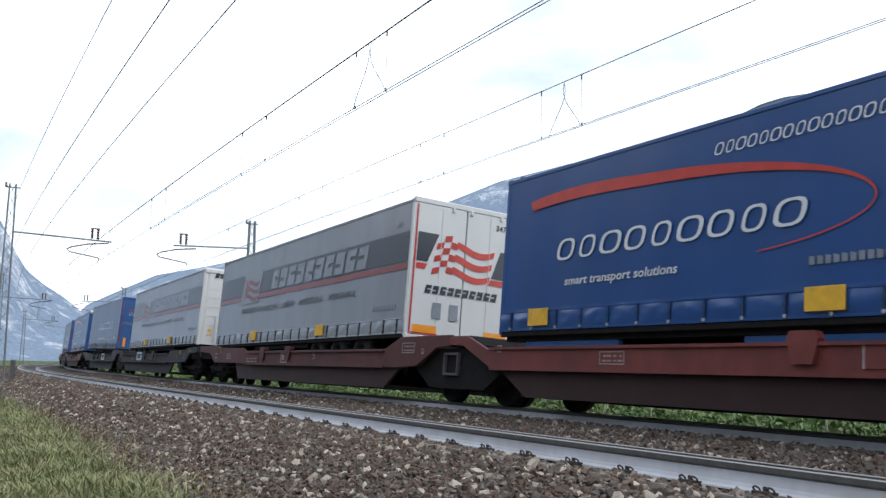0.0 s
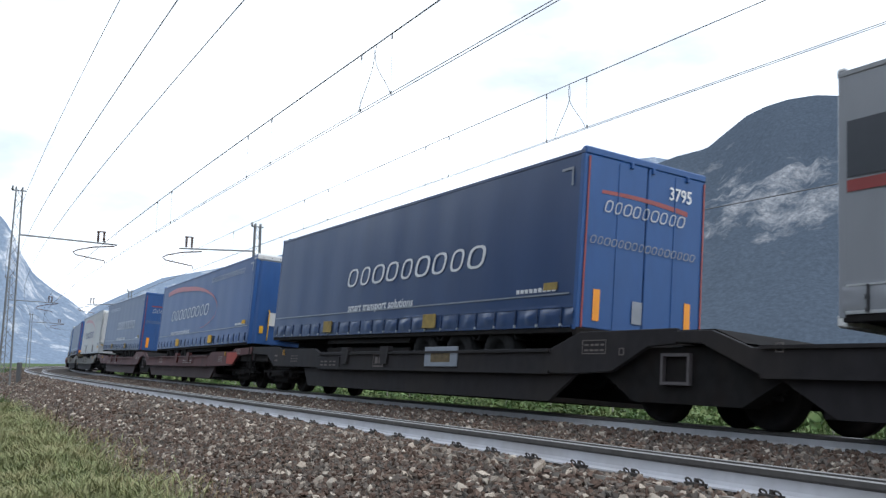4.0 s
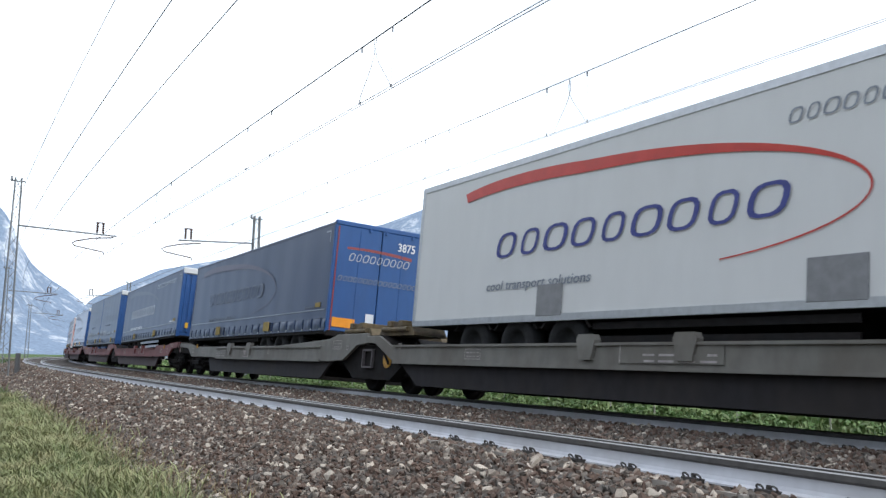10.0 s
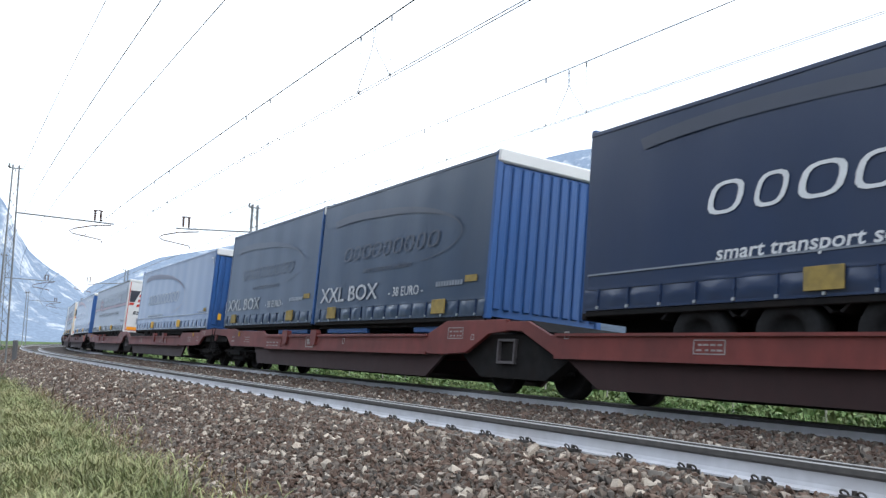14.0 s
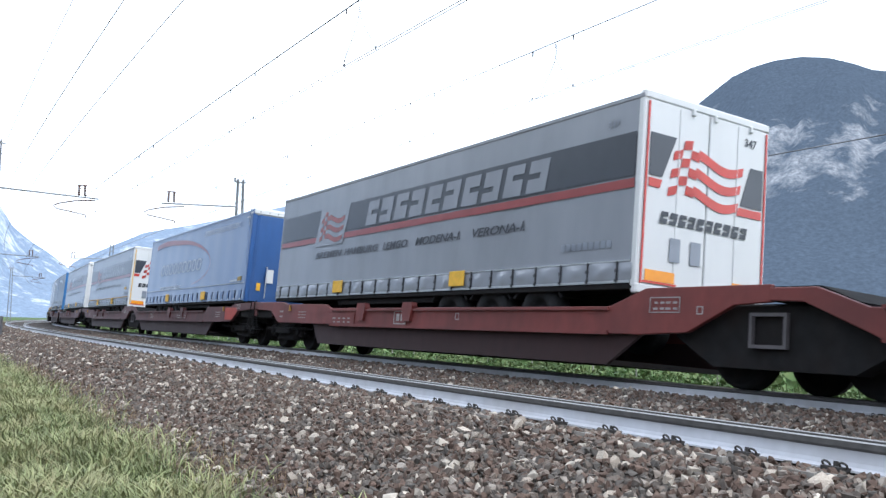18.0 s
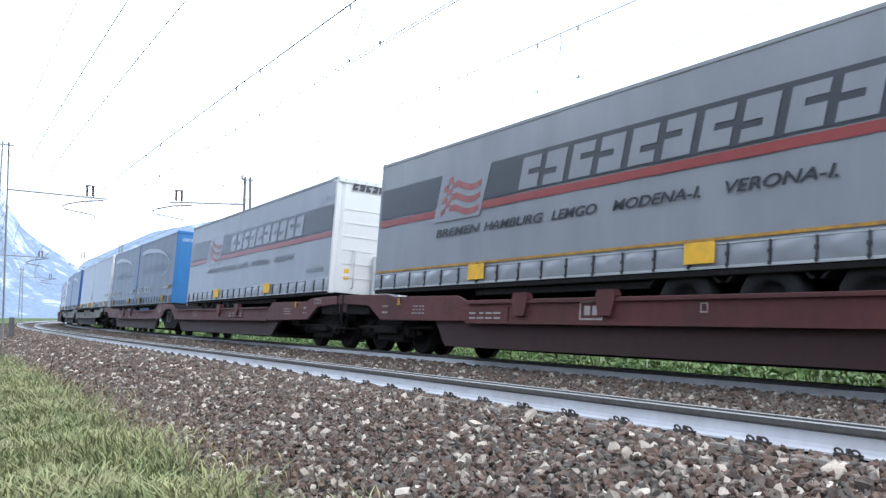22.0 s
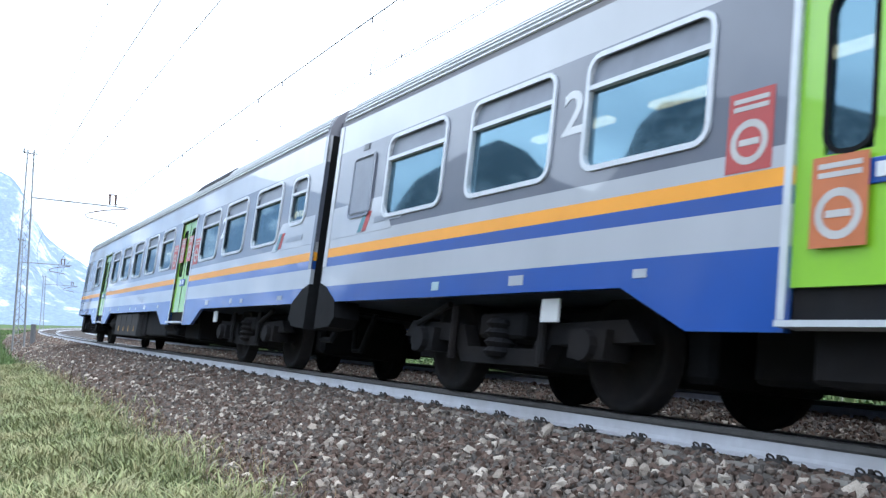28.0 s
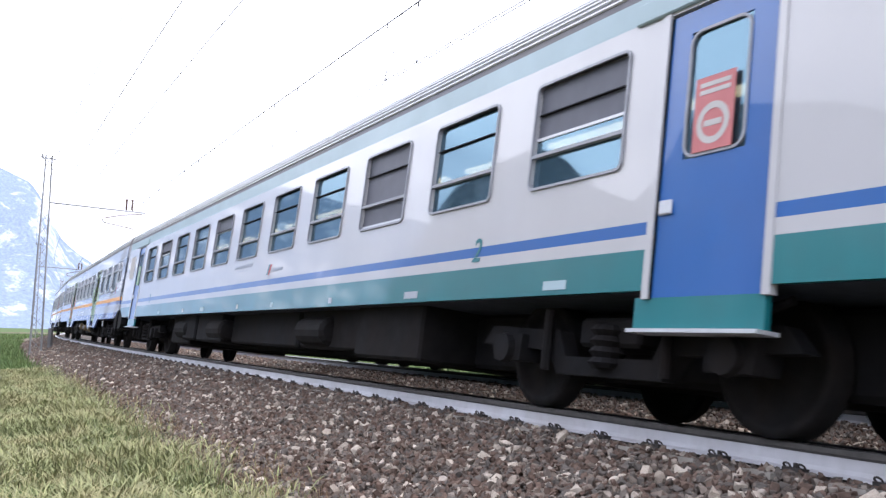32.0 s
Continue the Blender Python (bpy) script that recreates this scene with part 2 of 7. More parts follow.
# ---- materials ----
def surface(name, colour, rough=0.6, metal=0.0, vary=0.15, grain=8.0, bump=0.0, dirt=None, dirt_amount=0.0, dirt_scale=1.2, streak=1.0, per_object=0.0, coat=0.0, per_island=0.0):
    m = bpy.data.materials.new(name)
    m.use_nodes = True
    n, l = m.node_tree.nodes, m.node_tree.links
    b = n["Principled BSDF"]
    b.inputs["Roughness"].default_value, b.inputs["Metallic"].default_value = rough, metal
    b.inputs["Coat Weight"].default_value = coat
    if rough >= 0.8:
        b.inputs["Specular IOR Level"].default_value = 0.15
    co = n.new("ShaderNodeTexCoord")
    mp = n.new("ShaderNodeMapping")
    mp.inputs["Scale"].default_value = (1, 1, 1 / streak)
    l.new(co.outputs["Object"], mp.inputs["Vector"])

    def noise_tex(scale, detail=5):
        t = n.new("ShaderNodeTexNoise")
        t.inputs["Scale"].default_value, t.inputs["Detail"].default_value = scale, detail
        l.new(mp.outputs["Vector"], t.inputs["Vector"])
        return t

    fine, wide_ = noise_tex(grain), noise_tex(dirt_scale)
    scale_ = n.new("ShaderNodeMapRange")
    scale_.inputs["From Min"].default_value, scale_.inputs["From Max"].default_value = 0.25, 0.75
    scale_.inputs["To Min"].default_value, scale_.inputs["To Max"].default_value = 1 - vary, 1 + vary
    l.new(fine.outputs["Fac"], scale_.inputs["Value"])
    last = scale_.outputs["Result"]
    for amount, node, sock in ((per_object, "ShaderNodeObjectInfo", "Random"), (per_island, "ShaderNodeNewGeometry", "Random Per Island")):
        if amount:
            info = n.new(node)
            r = n.new("ShaderNodeMapRange")
            r.inputs["To Min"].default_value, r.inputs["To Max"].default_value = 1 - amount, 1 + amount
            l.new(info.outputs[sock], r.inputs["Value"])
            mul = n.new("ShaderNodeMath")
            mul.operation = "MULTIPLY"
            l.new(last, mul.inputs[0])
            l.new(r.outputs["Result"], mul.inputs[1])
            last = mul.outputs["Value"]
    tone = n.new("ShaderNodeVectorMath")
    tone.operation = "SCALE"
    tone.inputs[0].default_value = colour
    l.new(last, tone.inputs["Scale"])
    col = tone.outputs["Vector"]
    if dirt:
        rp = n.new("ShaderNodeMapRange")
        rp.inputs["From Min"].default_value, rp.inputs["From Max"].default_value = 0.42, 0.72
        rp.inputs["To Max"].default_value = dirt_amount
        l.new(wide_.outputs["Fac"], rp.inputs["Value"])
        mx = n.new("ShaderNodeMix")
        mx.data_type = "RGBA"
        mx.inputs["B"].default_value = (*dirt, 1)
        l.new(rp.outputs["Result"], mx.inputs["Factor"])
        l.new(col, mx.inputs["A"])
        col = mx.outputs["Result"]
        rr = n.new("ShaderNodeMapRange")
        rr.inputs["To Min"].default_value, rr.inputs["To Max"].default_value = max(rough - 0.08, 0.02), min(rough + 0.2, 1)
        l.new(wide_.outputs["Fac"], rr.inputs["Value"])
        l.new(rr.outputs["Result"], b.inputs["Roughness"])
    l.new(col, b.inputs["Base Color"])
    if bump:
        bp = n.new("ShaderNodeBump")
        bp.inputs["Strength"].default_value, bp.inputs["Distance"].default_value = min(bump, 1), 0.02
        l.new(fine.outputs["Fac"], bp.inputs["Height"])
        l.new(bp.outputs["Normal"], b.inputs["Normal"])
    return m


def dusty(m, weight, rough=0.35, tint=(0.8, 0.86, 0.95)):
    """Sheen at low angles: dusty film plus pale haze put into the material."""
    b = m.node_tree.nodes["Principled BSDF"]
    b.inputs["Sheen Weight"].default_value, b.inputs["Sheen Roughness"].default_value = weight, rough
    b.inputs["Sheen Tint"].default_value = (*tint, 1)
    return m


def tarpaulin(name, colour, rough=0.3, dirt_amount=0.2, veil_sheen=0.2):
    m = surface(name, colour, rough, 0, 0.1, 1.6, 0.25, tuple(0.5 * c + 0.08 for c in colour), dirt_amount, 0.5, 3.0)
    b = m.node_tree.nodes["Principled BSDF"]
    b.inputs["Coat Weight"].default_value, b.inputs["Coat Roughness"].default_value = 0.25, 0.2
    for link in list(b.inputs["Roughness"].links):
        m.node_tree.links.remove(link)
    b.inputs["Roughness"].default_value = rough
    return dusty(m, veil_sheen)


TARP_BLUE = tarpaulin("blue tarpaulin", (0.009, 0.06, 0.225))
TARP_DEEP = tarpaulin("deep blue tarpaulin", (0.014, 0.042, 0.13))
TARP_NAVY = tarpaulin("navy tarpaulin", (0.016, 0.031, 0.08), veil_sheen=0.12)
TARP_SLATE = tarpaulin("slate blue tarpaulin", (0.02, 0.042, 0.088))
TARP_INK = tarpaulin("ink blue tarpaulin", (0.011, 0.016, 0.032))
TARP_WORN = tarpaulin("worn blue tarpaulin", (0.028, 0.086, 0.225), 0.25, 0.3, 0.9)
TARP_GREY = tarpaulin("silver grey tarpaulin", (0.25, 0.26, 0.29), 0.26, 0.25, 0.4)
PANEL_WHITE = surface("white panel", (0.62, 0.62, 0.615), 0.35, 0, 0.03, 3, 0.03, (0.6, 0.59, 0.57), 0.2, 0.6, 3.0)
PANEL_BLUE = surface("blue painted steel", (0.02, 0.08, 0.25), 0.4, 0, 0.08, 5, 0.05, (0.05, 0.09, 0.2), 0.3, 0.9, 3.0)
PANEL_LIGHT = surface("light blue painted steel", (0.03, 0.15, 0.37), 0.4, 0, 0.08, 5, 0.05, (0.05, 0.12, 0.25), 0.3, 0.9, 3.0)
BAND_DARK = surface("charcoal print", (0.045, 0.05, 0.062), 0.28, 0, 0.1, 3)
PRINT_WHITE = surface("white print", (0.7, 0.71, 0.73), 0.28, 0, 0.08, 6)
PRINT_GREY = surface("faded grey print", (0.22, 0.24, 0.28), 0.28, 0, 0.15, 4)
PRINT_RED = surface("red print", (0.5, 0.05, 0.035), 0.28, 0, 0.12, 4)
PRINT_FADED = tarpaulin("faded red print", (0.058, 0.034, 0.062))
PRINT_DIM = tarpaulin("worn dim print", (0.045, 0.054, 0.085))
PRINT_WINE = surface("weathered red print", (0.26, 0.05, 0.048), 0.28, 0, 0.15, 3)
PRINT_CAPS = surface("scuffed white print", (0.5, 0.51, 0.53), 0.4, 0, 0.3, 7, 0, (0.14, 0.16, 0.2), 0.7, 5)
PRINT_ROSE = surface("sun-bleached red print", (0.3, 0.105, 0.1), 0.28, 0, 0.2, 4)
PRINT_SOFT = surface("grimy stencil paint", (0.12, 0.1, 0.095), 0.7, 0, 0.3, 6)
PRINT_PALE = surface("worn pale print", (0.4, 0.42, 0.46), 0.28, 0, 0.2, 3)
PRINT_BLUE = surface("blue print", (0.04, 0.05, 0.22), 0.5, 0, 0.1, 4)
PRINT_BLACK = surface("black print", (0.03, 0.032, 0.04), 0.28, 0, 0.1, 6)
DULL_PLATE = surface("grimy yellow plate", (0.3, 0.21, 0.05), 0.6, 0, 0.2, 9, 0, (0.12, 0.1, 0.05), 0.6, 5)
YELLOW = surface("yellow plate", (0.75, 0.42, 0.02), 0.45, 0, 0.1, 9, 0, (0.3, 0.2, 0.04), 0.4, 5)
ORANGE = surface("orange reflector", (0.8, 0.3, 0.02), 0.3, 0, 0.05, 9)
ALU = surface("aluminium rail", (0.55, 0.56, 0.58), 0.38, 0.8, 0.1, 12)
for print_ in (BAND_DARK, PRINT_WHITE, PRINT_GREY, PRINT_RED, PRINT_WINE, PRINT_PALE, PRINT_BLACK):
    dusty(print_, 0.5)
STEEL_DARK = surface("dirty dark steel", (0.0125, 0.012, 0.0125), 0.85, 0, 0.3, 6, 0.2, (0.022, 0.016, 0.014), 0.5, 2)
RUBBER = surface("tyre rubber", (0.02, 0.02, 0.021), 0.8, 0, 0.2, 20, 0.1)
STRAP = surface("buckle steel", (0.06, 0.06, 0.066), 0.45, 0.6, 0.2, 20)
WAGON_RED = surface("oxide red wagon paint", (0.15, 0.026, 0.021), 0.6, 0, 0.18, 5, 0.08, (0.08, 0.02, 0.018), 0.75, 1.1, 1.6)
# darker copy of the red for pocket sills: dirt plus painted shade
WAGON_SHADE = surface("red wagon paint with dirt and shade", (0.026, 0.008, 0.008), 0.75, 0, 0.2, 5, 0.1, (0.03, 0.012, 0.012), 0.7, 1.1, 1.6)
WAGON_BROWN = surface("brown wagon paint", (0.08, 0.018, 0.017), 0.75, 0, 0.2, 5, 0.1, (0.046, 0.018, 0.017), 0.8, 1.1, 1.6)
WAGON_GREY = surface("grey wagon paint", (0.145, 0.138, 0.122), 0.65, 0, 0.18, 5, 0.1, (0.09, 0.075, 0.06), 0.7, 1.1, 1.6)
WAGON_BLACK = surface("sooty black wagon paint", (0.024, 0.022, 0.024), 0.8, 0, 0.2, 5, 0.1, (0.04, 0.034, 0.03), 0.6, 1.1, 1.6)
for paint_ in (WAGON_RED, WAGON_SHADE, WAGON_BROWN, WAGON_GREY, WAGON_BLACK):
    dusty(paint_, 0.15)
OCHRE = surface("worn yellow lever paint", (0.42, 0.22, 0.025), 0.6, 0, 0.2, 9, 0, (0.12, 0.08, 0.04), 0.6, 6)
STENCIL = surface("worn pale stencil paint", (0.3, 0.27, 0.26), 0.7, 0, 0.3, 8)
JOINT_GREY = surface("worn grey joint steel", (0.085, 0.075, 0.078), 0.7, 0.1, 0.2, 8)
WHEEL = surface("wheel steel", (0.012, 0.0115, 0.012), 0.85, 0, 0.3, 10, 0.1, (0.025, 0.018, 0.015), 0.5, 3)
GRILLE = surface("black grille", (0.02, 0.022, 0.025), 0.45, 0, 0.2, 14)

# ---- freight train: trailers ----
LEN, WID = 13.6, 2.55
HALF, SIDE = LEN / 2, WID / 2


def along(a):
    """From the distance behind the leftmost end, as read on the near side, to the vehicle's x."""
    return HALF - a


def swoosh(a0, a1, zc, rz, thick, y, thin_end=0.02):
    """An open oval brush mark from its thick upper start at a0 round its far turn at a1 to a thin lower end."""
    s = Shape()
    ra = (a1 - a0) / 1.77
    ac = a1 - ra
    n, outer, inner = 40, [], []
    for i in range(n + 1):
        f = i / n
        ang = radians(140 - 196 * f)
        w = thick * (1 - f) ** 1.3 + thin_end
        c, d = math.cos(ang), math.sin(ang)
        outer.append((along(ac + (ra + w * 0.2) * c), zc + (rz + w * 0.5) * d - (0.2 if c > 0 else 0.47) * rz * c))
        inner.append((along(ac + (ra - w * 0.2) * c), zc + (rz - w * 0.5) * d - (0.2 if c > 0 else 0.47) * rz * c))
    vs = [(x, y, z) for x, z in outer] + [(x, y, z) for x, z in inner]
    vs += [(x, y - 0.003, z) for x, z in outer] + [(x, y - 0.003, z) for x, z in inner]
    m = n + 1
    for i in range(n):
        s.f += [(i, i + 1, m + i + 1, m + i)]
    s.v += vs
    return s


def word_rings(a0, a1, z0, h, y, count=9, lean=0.28):
    """A word mark drawn as a row of plain leaning rings, not letters."""
    s = Shape()
    step = (a1 - a0) / count
    for i in range(count):
        ac, ra, n = a0 + step * (i + 0.5), step * (0.4, 0.34, 0.44)[i % 3], 14
        ring = []
        for k in (1.0, 0.68):
            kk = []
            for j in range(n):
                c, d = math.cos(2 * math.pi * j / n), math.sin(2 * math.pi * j / n)
                c, d = math.copysign(abs(c) ** 0.7, c), math.copysign(abs(d) ** 0.7, d)
                z = h / 2 + d * h / 2 * (1.0 if k == 1 else 0.78)
                kk.append((along(ac + c * ra * k + lean * (z - h / 2)), y, z0 + z))
            ring.append(kk)
        s.add(ring[0] + ring[1], [(j, n + j, n + (j + 1) % n, (j + 1) % n) for j in range(n)])
    return s


def word_blocks(a0, a1, z0, z1, y, count=10, lean=0.22):
    """A word mark drawn as plain leaning blocks, each cut by a slit, not letters."""
    s = Shape()
    step, h = (a1 - a0) / count, z1 - z0
    for i in range(count):
        a, w = a0 + step * i, step * 0.86

        def q(u, v, a=a, w=w):
            return (along(a + u * w + lean * (v - 0.5) * h), z0 + v * h)

        cut = (0.52, 0.4, 0.6)[i % 3]
        solid, u0, u1 = ((0.0, 0.36), 0.36, 0.9) if i % 2 == 0 else ((0.54, 0.9), 0.0, 0.54)
        s.flat([q(solid[0], 1), q(solid[1], 1), q(solid[1], 0), q(solid[0], 0)], y)
        s.flat([q(u0, 1), q(u1, 1), q(u1, cut + 0.09), q(u0, cut + 0.09)], y)
        s.flat([q(u0, cut - 0.09), q(u1, cut - 0.09), q(u1, 0), q(u0, 0)], y)
    return s


def bars(a0, a1, z0, z1, y, count, seed=0):
    """Writing too small to read, as plain bars."""
    rnd, s, a = random.Random(seed), Shape(), a0
    step = (a1 - a0) / count
    for i in range(count):
        s.flat([(along(a + step * i), z0), (along(a + step * (i + 0.72)), z0), (along(a + step * (i + 0.72)), z1 - rnd.random() * 0.2 * (z1 - z0)), (along(a + step * i), z1)], y)
    return s


def waving_flag(a0, a1, z0, z1, y, checks=True):
    """Chequers at the hoist and three waving stripes."""
    s = Shape()
    h, w = z1 - z0, a1 - a0

    def q(u, v):
        return (along(a0 + u * w + 0.14 * (v - 0.5) * h), z0 + v * h * 0.86 + 0.1 * h * (1 + math.sin(2 * math.pi * (u * 0.95 + 0.02))) - 0.06 * h)

    for k in range(3):
        v0, n = 0.04 + 0.34 * k, 12
        u0, u1 = 0.34, 1.0
        top = [q(u0 + (u1 - u0) * i / n, v0 + 0.17) for i in range(n + 1)]
        low = [q(u0 + (u1 - u0) * i / n, v0) for i in range(n + 1)]
        s.add([(x, y, z) for x, z in top] + [(x, y, z) for x, z in low], [(i, i + 1, n + 2 + i, n + 1 + i) for i in range(n)])
    for i in range(3 if checks else 0):
        for j in range(6):
            if (i + j) % 2 == 0:
                u, v = i * 0.12, j / 6
                s.flat([q(u, v), q(u + 0.12, v), q(u + 0.12, v + 1 / 6), q(u, v + 1 / 6)], y)
    return s


def strap_count():
    return 22 if LEN > 10 else 13


def curtain(z_top, y, sag, z_low=0.0, fine=True):
    """Curtain side with slight upright folds, thickness and a lower hem that bulges between its straps."""
    x0, x1 = -HALF + 0.06, HALF - 0.06
    s = Shape()
    nx = 230 if fine else 40
    rows = [0.0, 0.03, 0.07, 0.12, 0.17, 0.22, 0.27, 0.31, 0.36] if fine else [0.0, 0.31]
    rows += [0.36 + (z_top - 0.36) * k / 6 for k in range(1, 7)]
    pitch = (LEN - 0.7) / (strap_count() - 1)
    vs = []
    for j, z in enumerate(rows):
        for i in range(nx + 1):
            x = x0 + (x1 - x0) * i / nx
            f = 0.003 * math.sin(x * 4.7 + sag) + 0.004 * math.sin(x * 1.31 + sag * 2 + z * 0.3)
            if z < 0.33 and fine:
                u = (x + HALF - 0.35) / pitch
                lift = math.sin(math.pi * min(z / 0.31, 1.0)) * abs(math.sin(math.pi * u)) ** 0.7
                g = noise.noise(Vector((x * 5.0, z * 9.0, sag)))
                f += lift * (0.024 + 0.02 * noise.noise(Vector((round(u) * 1.7, sag, 3.0)))) + 0.02 * g * lift
            vs.append((x, y + f * (0.25 if j in (0, len(rows) - 1) else 1), z_low + z))
    fs = [(j * (nx + 1) + i + 1, j * (nx + 1) + i, (j + 1) * (nx + 1) + i, (j + 1) * (nx + 1) + i + 1) for j in range(len(rows) - 1) for i in range(nx)]
    return s.add(vs, fs).box(x0, x1, y - 0.05, y - 0.03, z_low, z_top)


def strap_mesh(band, buckle):
    """Narrow strap over the hem with a tensioner and a small buckle at its foot."""
    me = Shape().box(-0.012, 0.012, -0.012, 0.01, -0.02, 0.28).box(-0.024, 0.024, 0.0, 0.022, 0.12, 0.17).box(-0.02, 0.02, 0.0, 0.024, -0.01, 0.03).mesh("strap")
    me.materials.append(band)
    me.materials.append(buckle)
    me.polygons.foreach_set("material_index", [0] * 12 + [1] * 6)
    return me


STRAP_NAVY = surface("navy strap webbing", (0.012, 0.03, 0.085), 0.6, 0, 0.2, 20)
BUCKLE = {True: strap_mesh(STRAP, STRAP), False: strap_mesh(STRAP_NAVY, ALU)}
TYRE = Shape().turned([(-0.15, 0.26), (-0.15, 0.44), (-0.11, 0.47), (0.11, 0.47), (0.15, 0.44), (0.15, 0.26), (0.06, 0.24), (0.04, 0.08), (0.06, 0.0)], (0, 0, 0), "y", 18).mesh("tyre", True)
TYRE.materials.append(RUBBER)


def undercarriage(thing, front, guard=None):
    """Chassis rails, bogie of three axles and landing legs; front is +1 or -1 along x."""
    for ya, yb in ((-0.55, -0.41), (0.41, 0.55)):
        part("chassis_rail", Shape().box(-HALF + 0.15, HALF - 0.15, ya, yb, -0.32, -0.06), STEEL_DARK, thing)
    part("deck", Shape().box(-HALF + 0.05, HALF - 0.05, -SIDE + 0.05, SIDE - 0.05, -0.06, -0.01), STEEL_DARK, thing)
    for k in range(3):
        x = -front * (2.0 + 1.31 * k)
        for y in (1.05, -1.05):
            ob = part("wheel", TYRE, None, thing)
            ob.location = (x, y, -0.42)
        part("axle", Shape().tube((x, -1, -0.42), (x, 1, -0.42), 0.07), STEEL_DARK, thing)
        part("mudguard", Shape().prism([(x + 0.62, -0.16), (x + 0.45, -0.02), (x - 0.45, -0.02), (x - 0.62, -0.16), (x - 0.58, -0.18), (x - 0.43, -0.04), (x + 0.43, -0.04), (x + 0.58, -0.18)], 0.85, 1.24), STEEL_DARK, thing)
    for y in (0.75, -0.75):
        part("landing_leg", Shape().box(front * 3.6 - 0.06, front * 3.6 + 0.06, y - 0.06, y + 0.06, -0.6, -0.05).box(front * 3.6 - 0.14, front * 3.6 + 0.14, y - 0.14, y + 0.14, -0.63, -0.6), STEEL_DARK, thing)
    part("side_guard", Shape().box(-1.4 if front > 0 else -2.9, 2.9 if front > 0 else 1.4, 1.17, 1.2, -0.4, -0.3).box(-1.4 if front > 0 else -2.9, 2.9 if front > 0 else 1.4, 1.17, 1.2, -0.2, -0.1), guard or STEEL_DARK, thing)


def trailer(spec):
    """A curtain-sided trailer, or a short swap body when its length is given."""
    global LEN, HALF
    LEN = spec.get("length", 13.6)
    HALF = LEN / 2
    thing = build_trailer(spec)
    LEN, HALF = 13.6, 6.8
    return thing


def build_trailer(spec):
    front, H = spec.get("front", -1), spec.get("h", 2.74)
    thing = group_of(spec.get("name", "semi_trailer"), spec["label"], "trailer", "trailers on the freight train")
    tarp, edge = spec["tarp"], spec.get("edge", PANEL_BLUE)
    zt = H - 0.1
    part("curtain", curtain(zt, SIDE, spec["seed"]), tarp, thing, smooth=True)
    part("curtain", curtain(zt, -SIDE + 0.05, spec["seed"] + 1, 0.0, False), tarp, thing)
    part("roof", Shape().loft([(-SIDE + 0.02, H - 0.06), (-SIDE + 0.3, H - 0.005), (0, H + 0.01), (SIDE - 0.3, H - 0.005), (SIDE - 0.02, H - 0.06), (SIDE - 0.02, H - 0.1), (-SIDE + 0.02, H - 0.1)], [-HALF + 0.03, HALF - 0.03]), spec.get("roof", tarp), thing)
    part("cant_rail", Shape().box(-HALF, HALF, SIDE - 0.03, SIDE + 0.012, H - 0.115, H - 0.05, 0.008), spec.get("rail", tarp), thing)
    part("cant_rail", Shape().box(-HALF, HALF, -SIDE - 0.012, -SIDE + 0.03, H - 0.115, H - 0.05, 0.008), spec.get("rail", tarp), thing)
    part("side_raft", Shape().box(-HALF + 0.05, HALF - 0.05, SIDE - 0.06, SIDE + 0.002, -0.09, -0.005, 0.01), STEEL_DARK, thing)
    if spec.get("hem", True):
        part("hem", Shape().box(-HALF + 0.1, HALF - 0.1, SIDE + 0.006, SIDE + 0.018, -0.005, 0.03).box(-HALF + 0.1, HALF - 0.1, SIDE + 0.004, SIDE + 0.014, 0.29, 0.31), spec.get("hem_mat", tarp), thing)
        count = strap_count()
        for i in range(count):
            ob = part("strap", BUCKLE[tarp is TARP_GREY], None, thing)
            ob.location = (-HALF + 0.35 + i * (LEN - 0.7) / (count - 1), SIDE + 0.012, 0.02)
    for a in (3.8, 8.9) if LEN > 10 else (0.88, 5.97):
        part("codification_plate", Shape().box(along(a + 0.5), along(a), SIDE + 0.044, SIDE + 0.062, 0.06, 0.33, 0.004), DULL_PLATE if tarp in (TARP_NAVY, TARP_DEEP, TARP_SLATE, TARP_INK) else YELLOW, thing, "yellow codification plate")
    if LEN > 10:
        undercarriage(thing, front, spec.get("guard", STEEL_DARK))
    else:
        part("base_frame", Shape().box(-HALF + 0.1, HALF - 0.1, -SIDE + 0.1, -SIDE + 0.28, -0.16, -0.01).box(-HALF + 0.1, HALF - 0.1, SIDE - 0.28, SIDE - 0.1, -0.16, -0.01), STEEL_DARK, thing)
        for x in (-2.2, 2.2):
            part("stowed_leg", Shape().box(x - 1.1, x + 1.1, SIDE - 0.22, SIDE - 0.12, -0.27, -0.16, 0.01), PANEL_BLUE if tarp is not TARP_GREY else STEEL_DARK, thing)
    ends(thing, spec, front, H)
    spec["art"](thing, spec)
    return thing


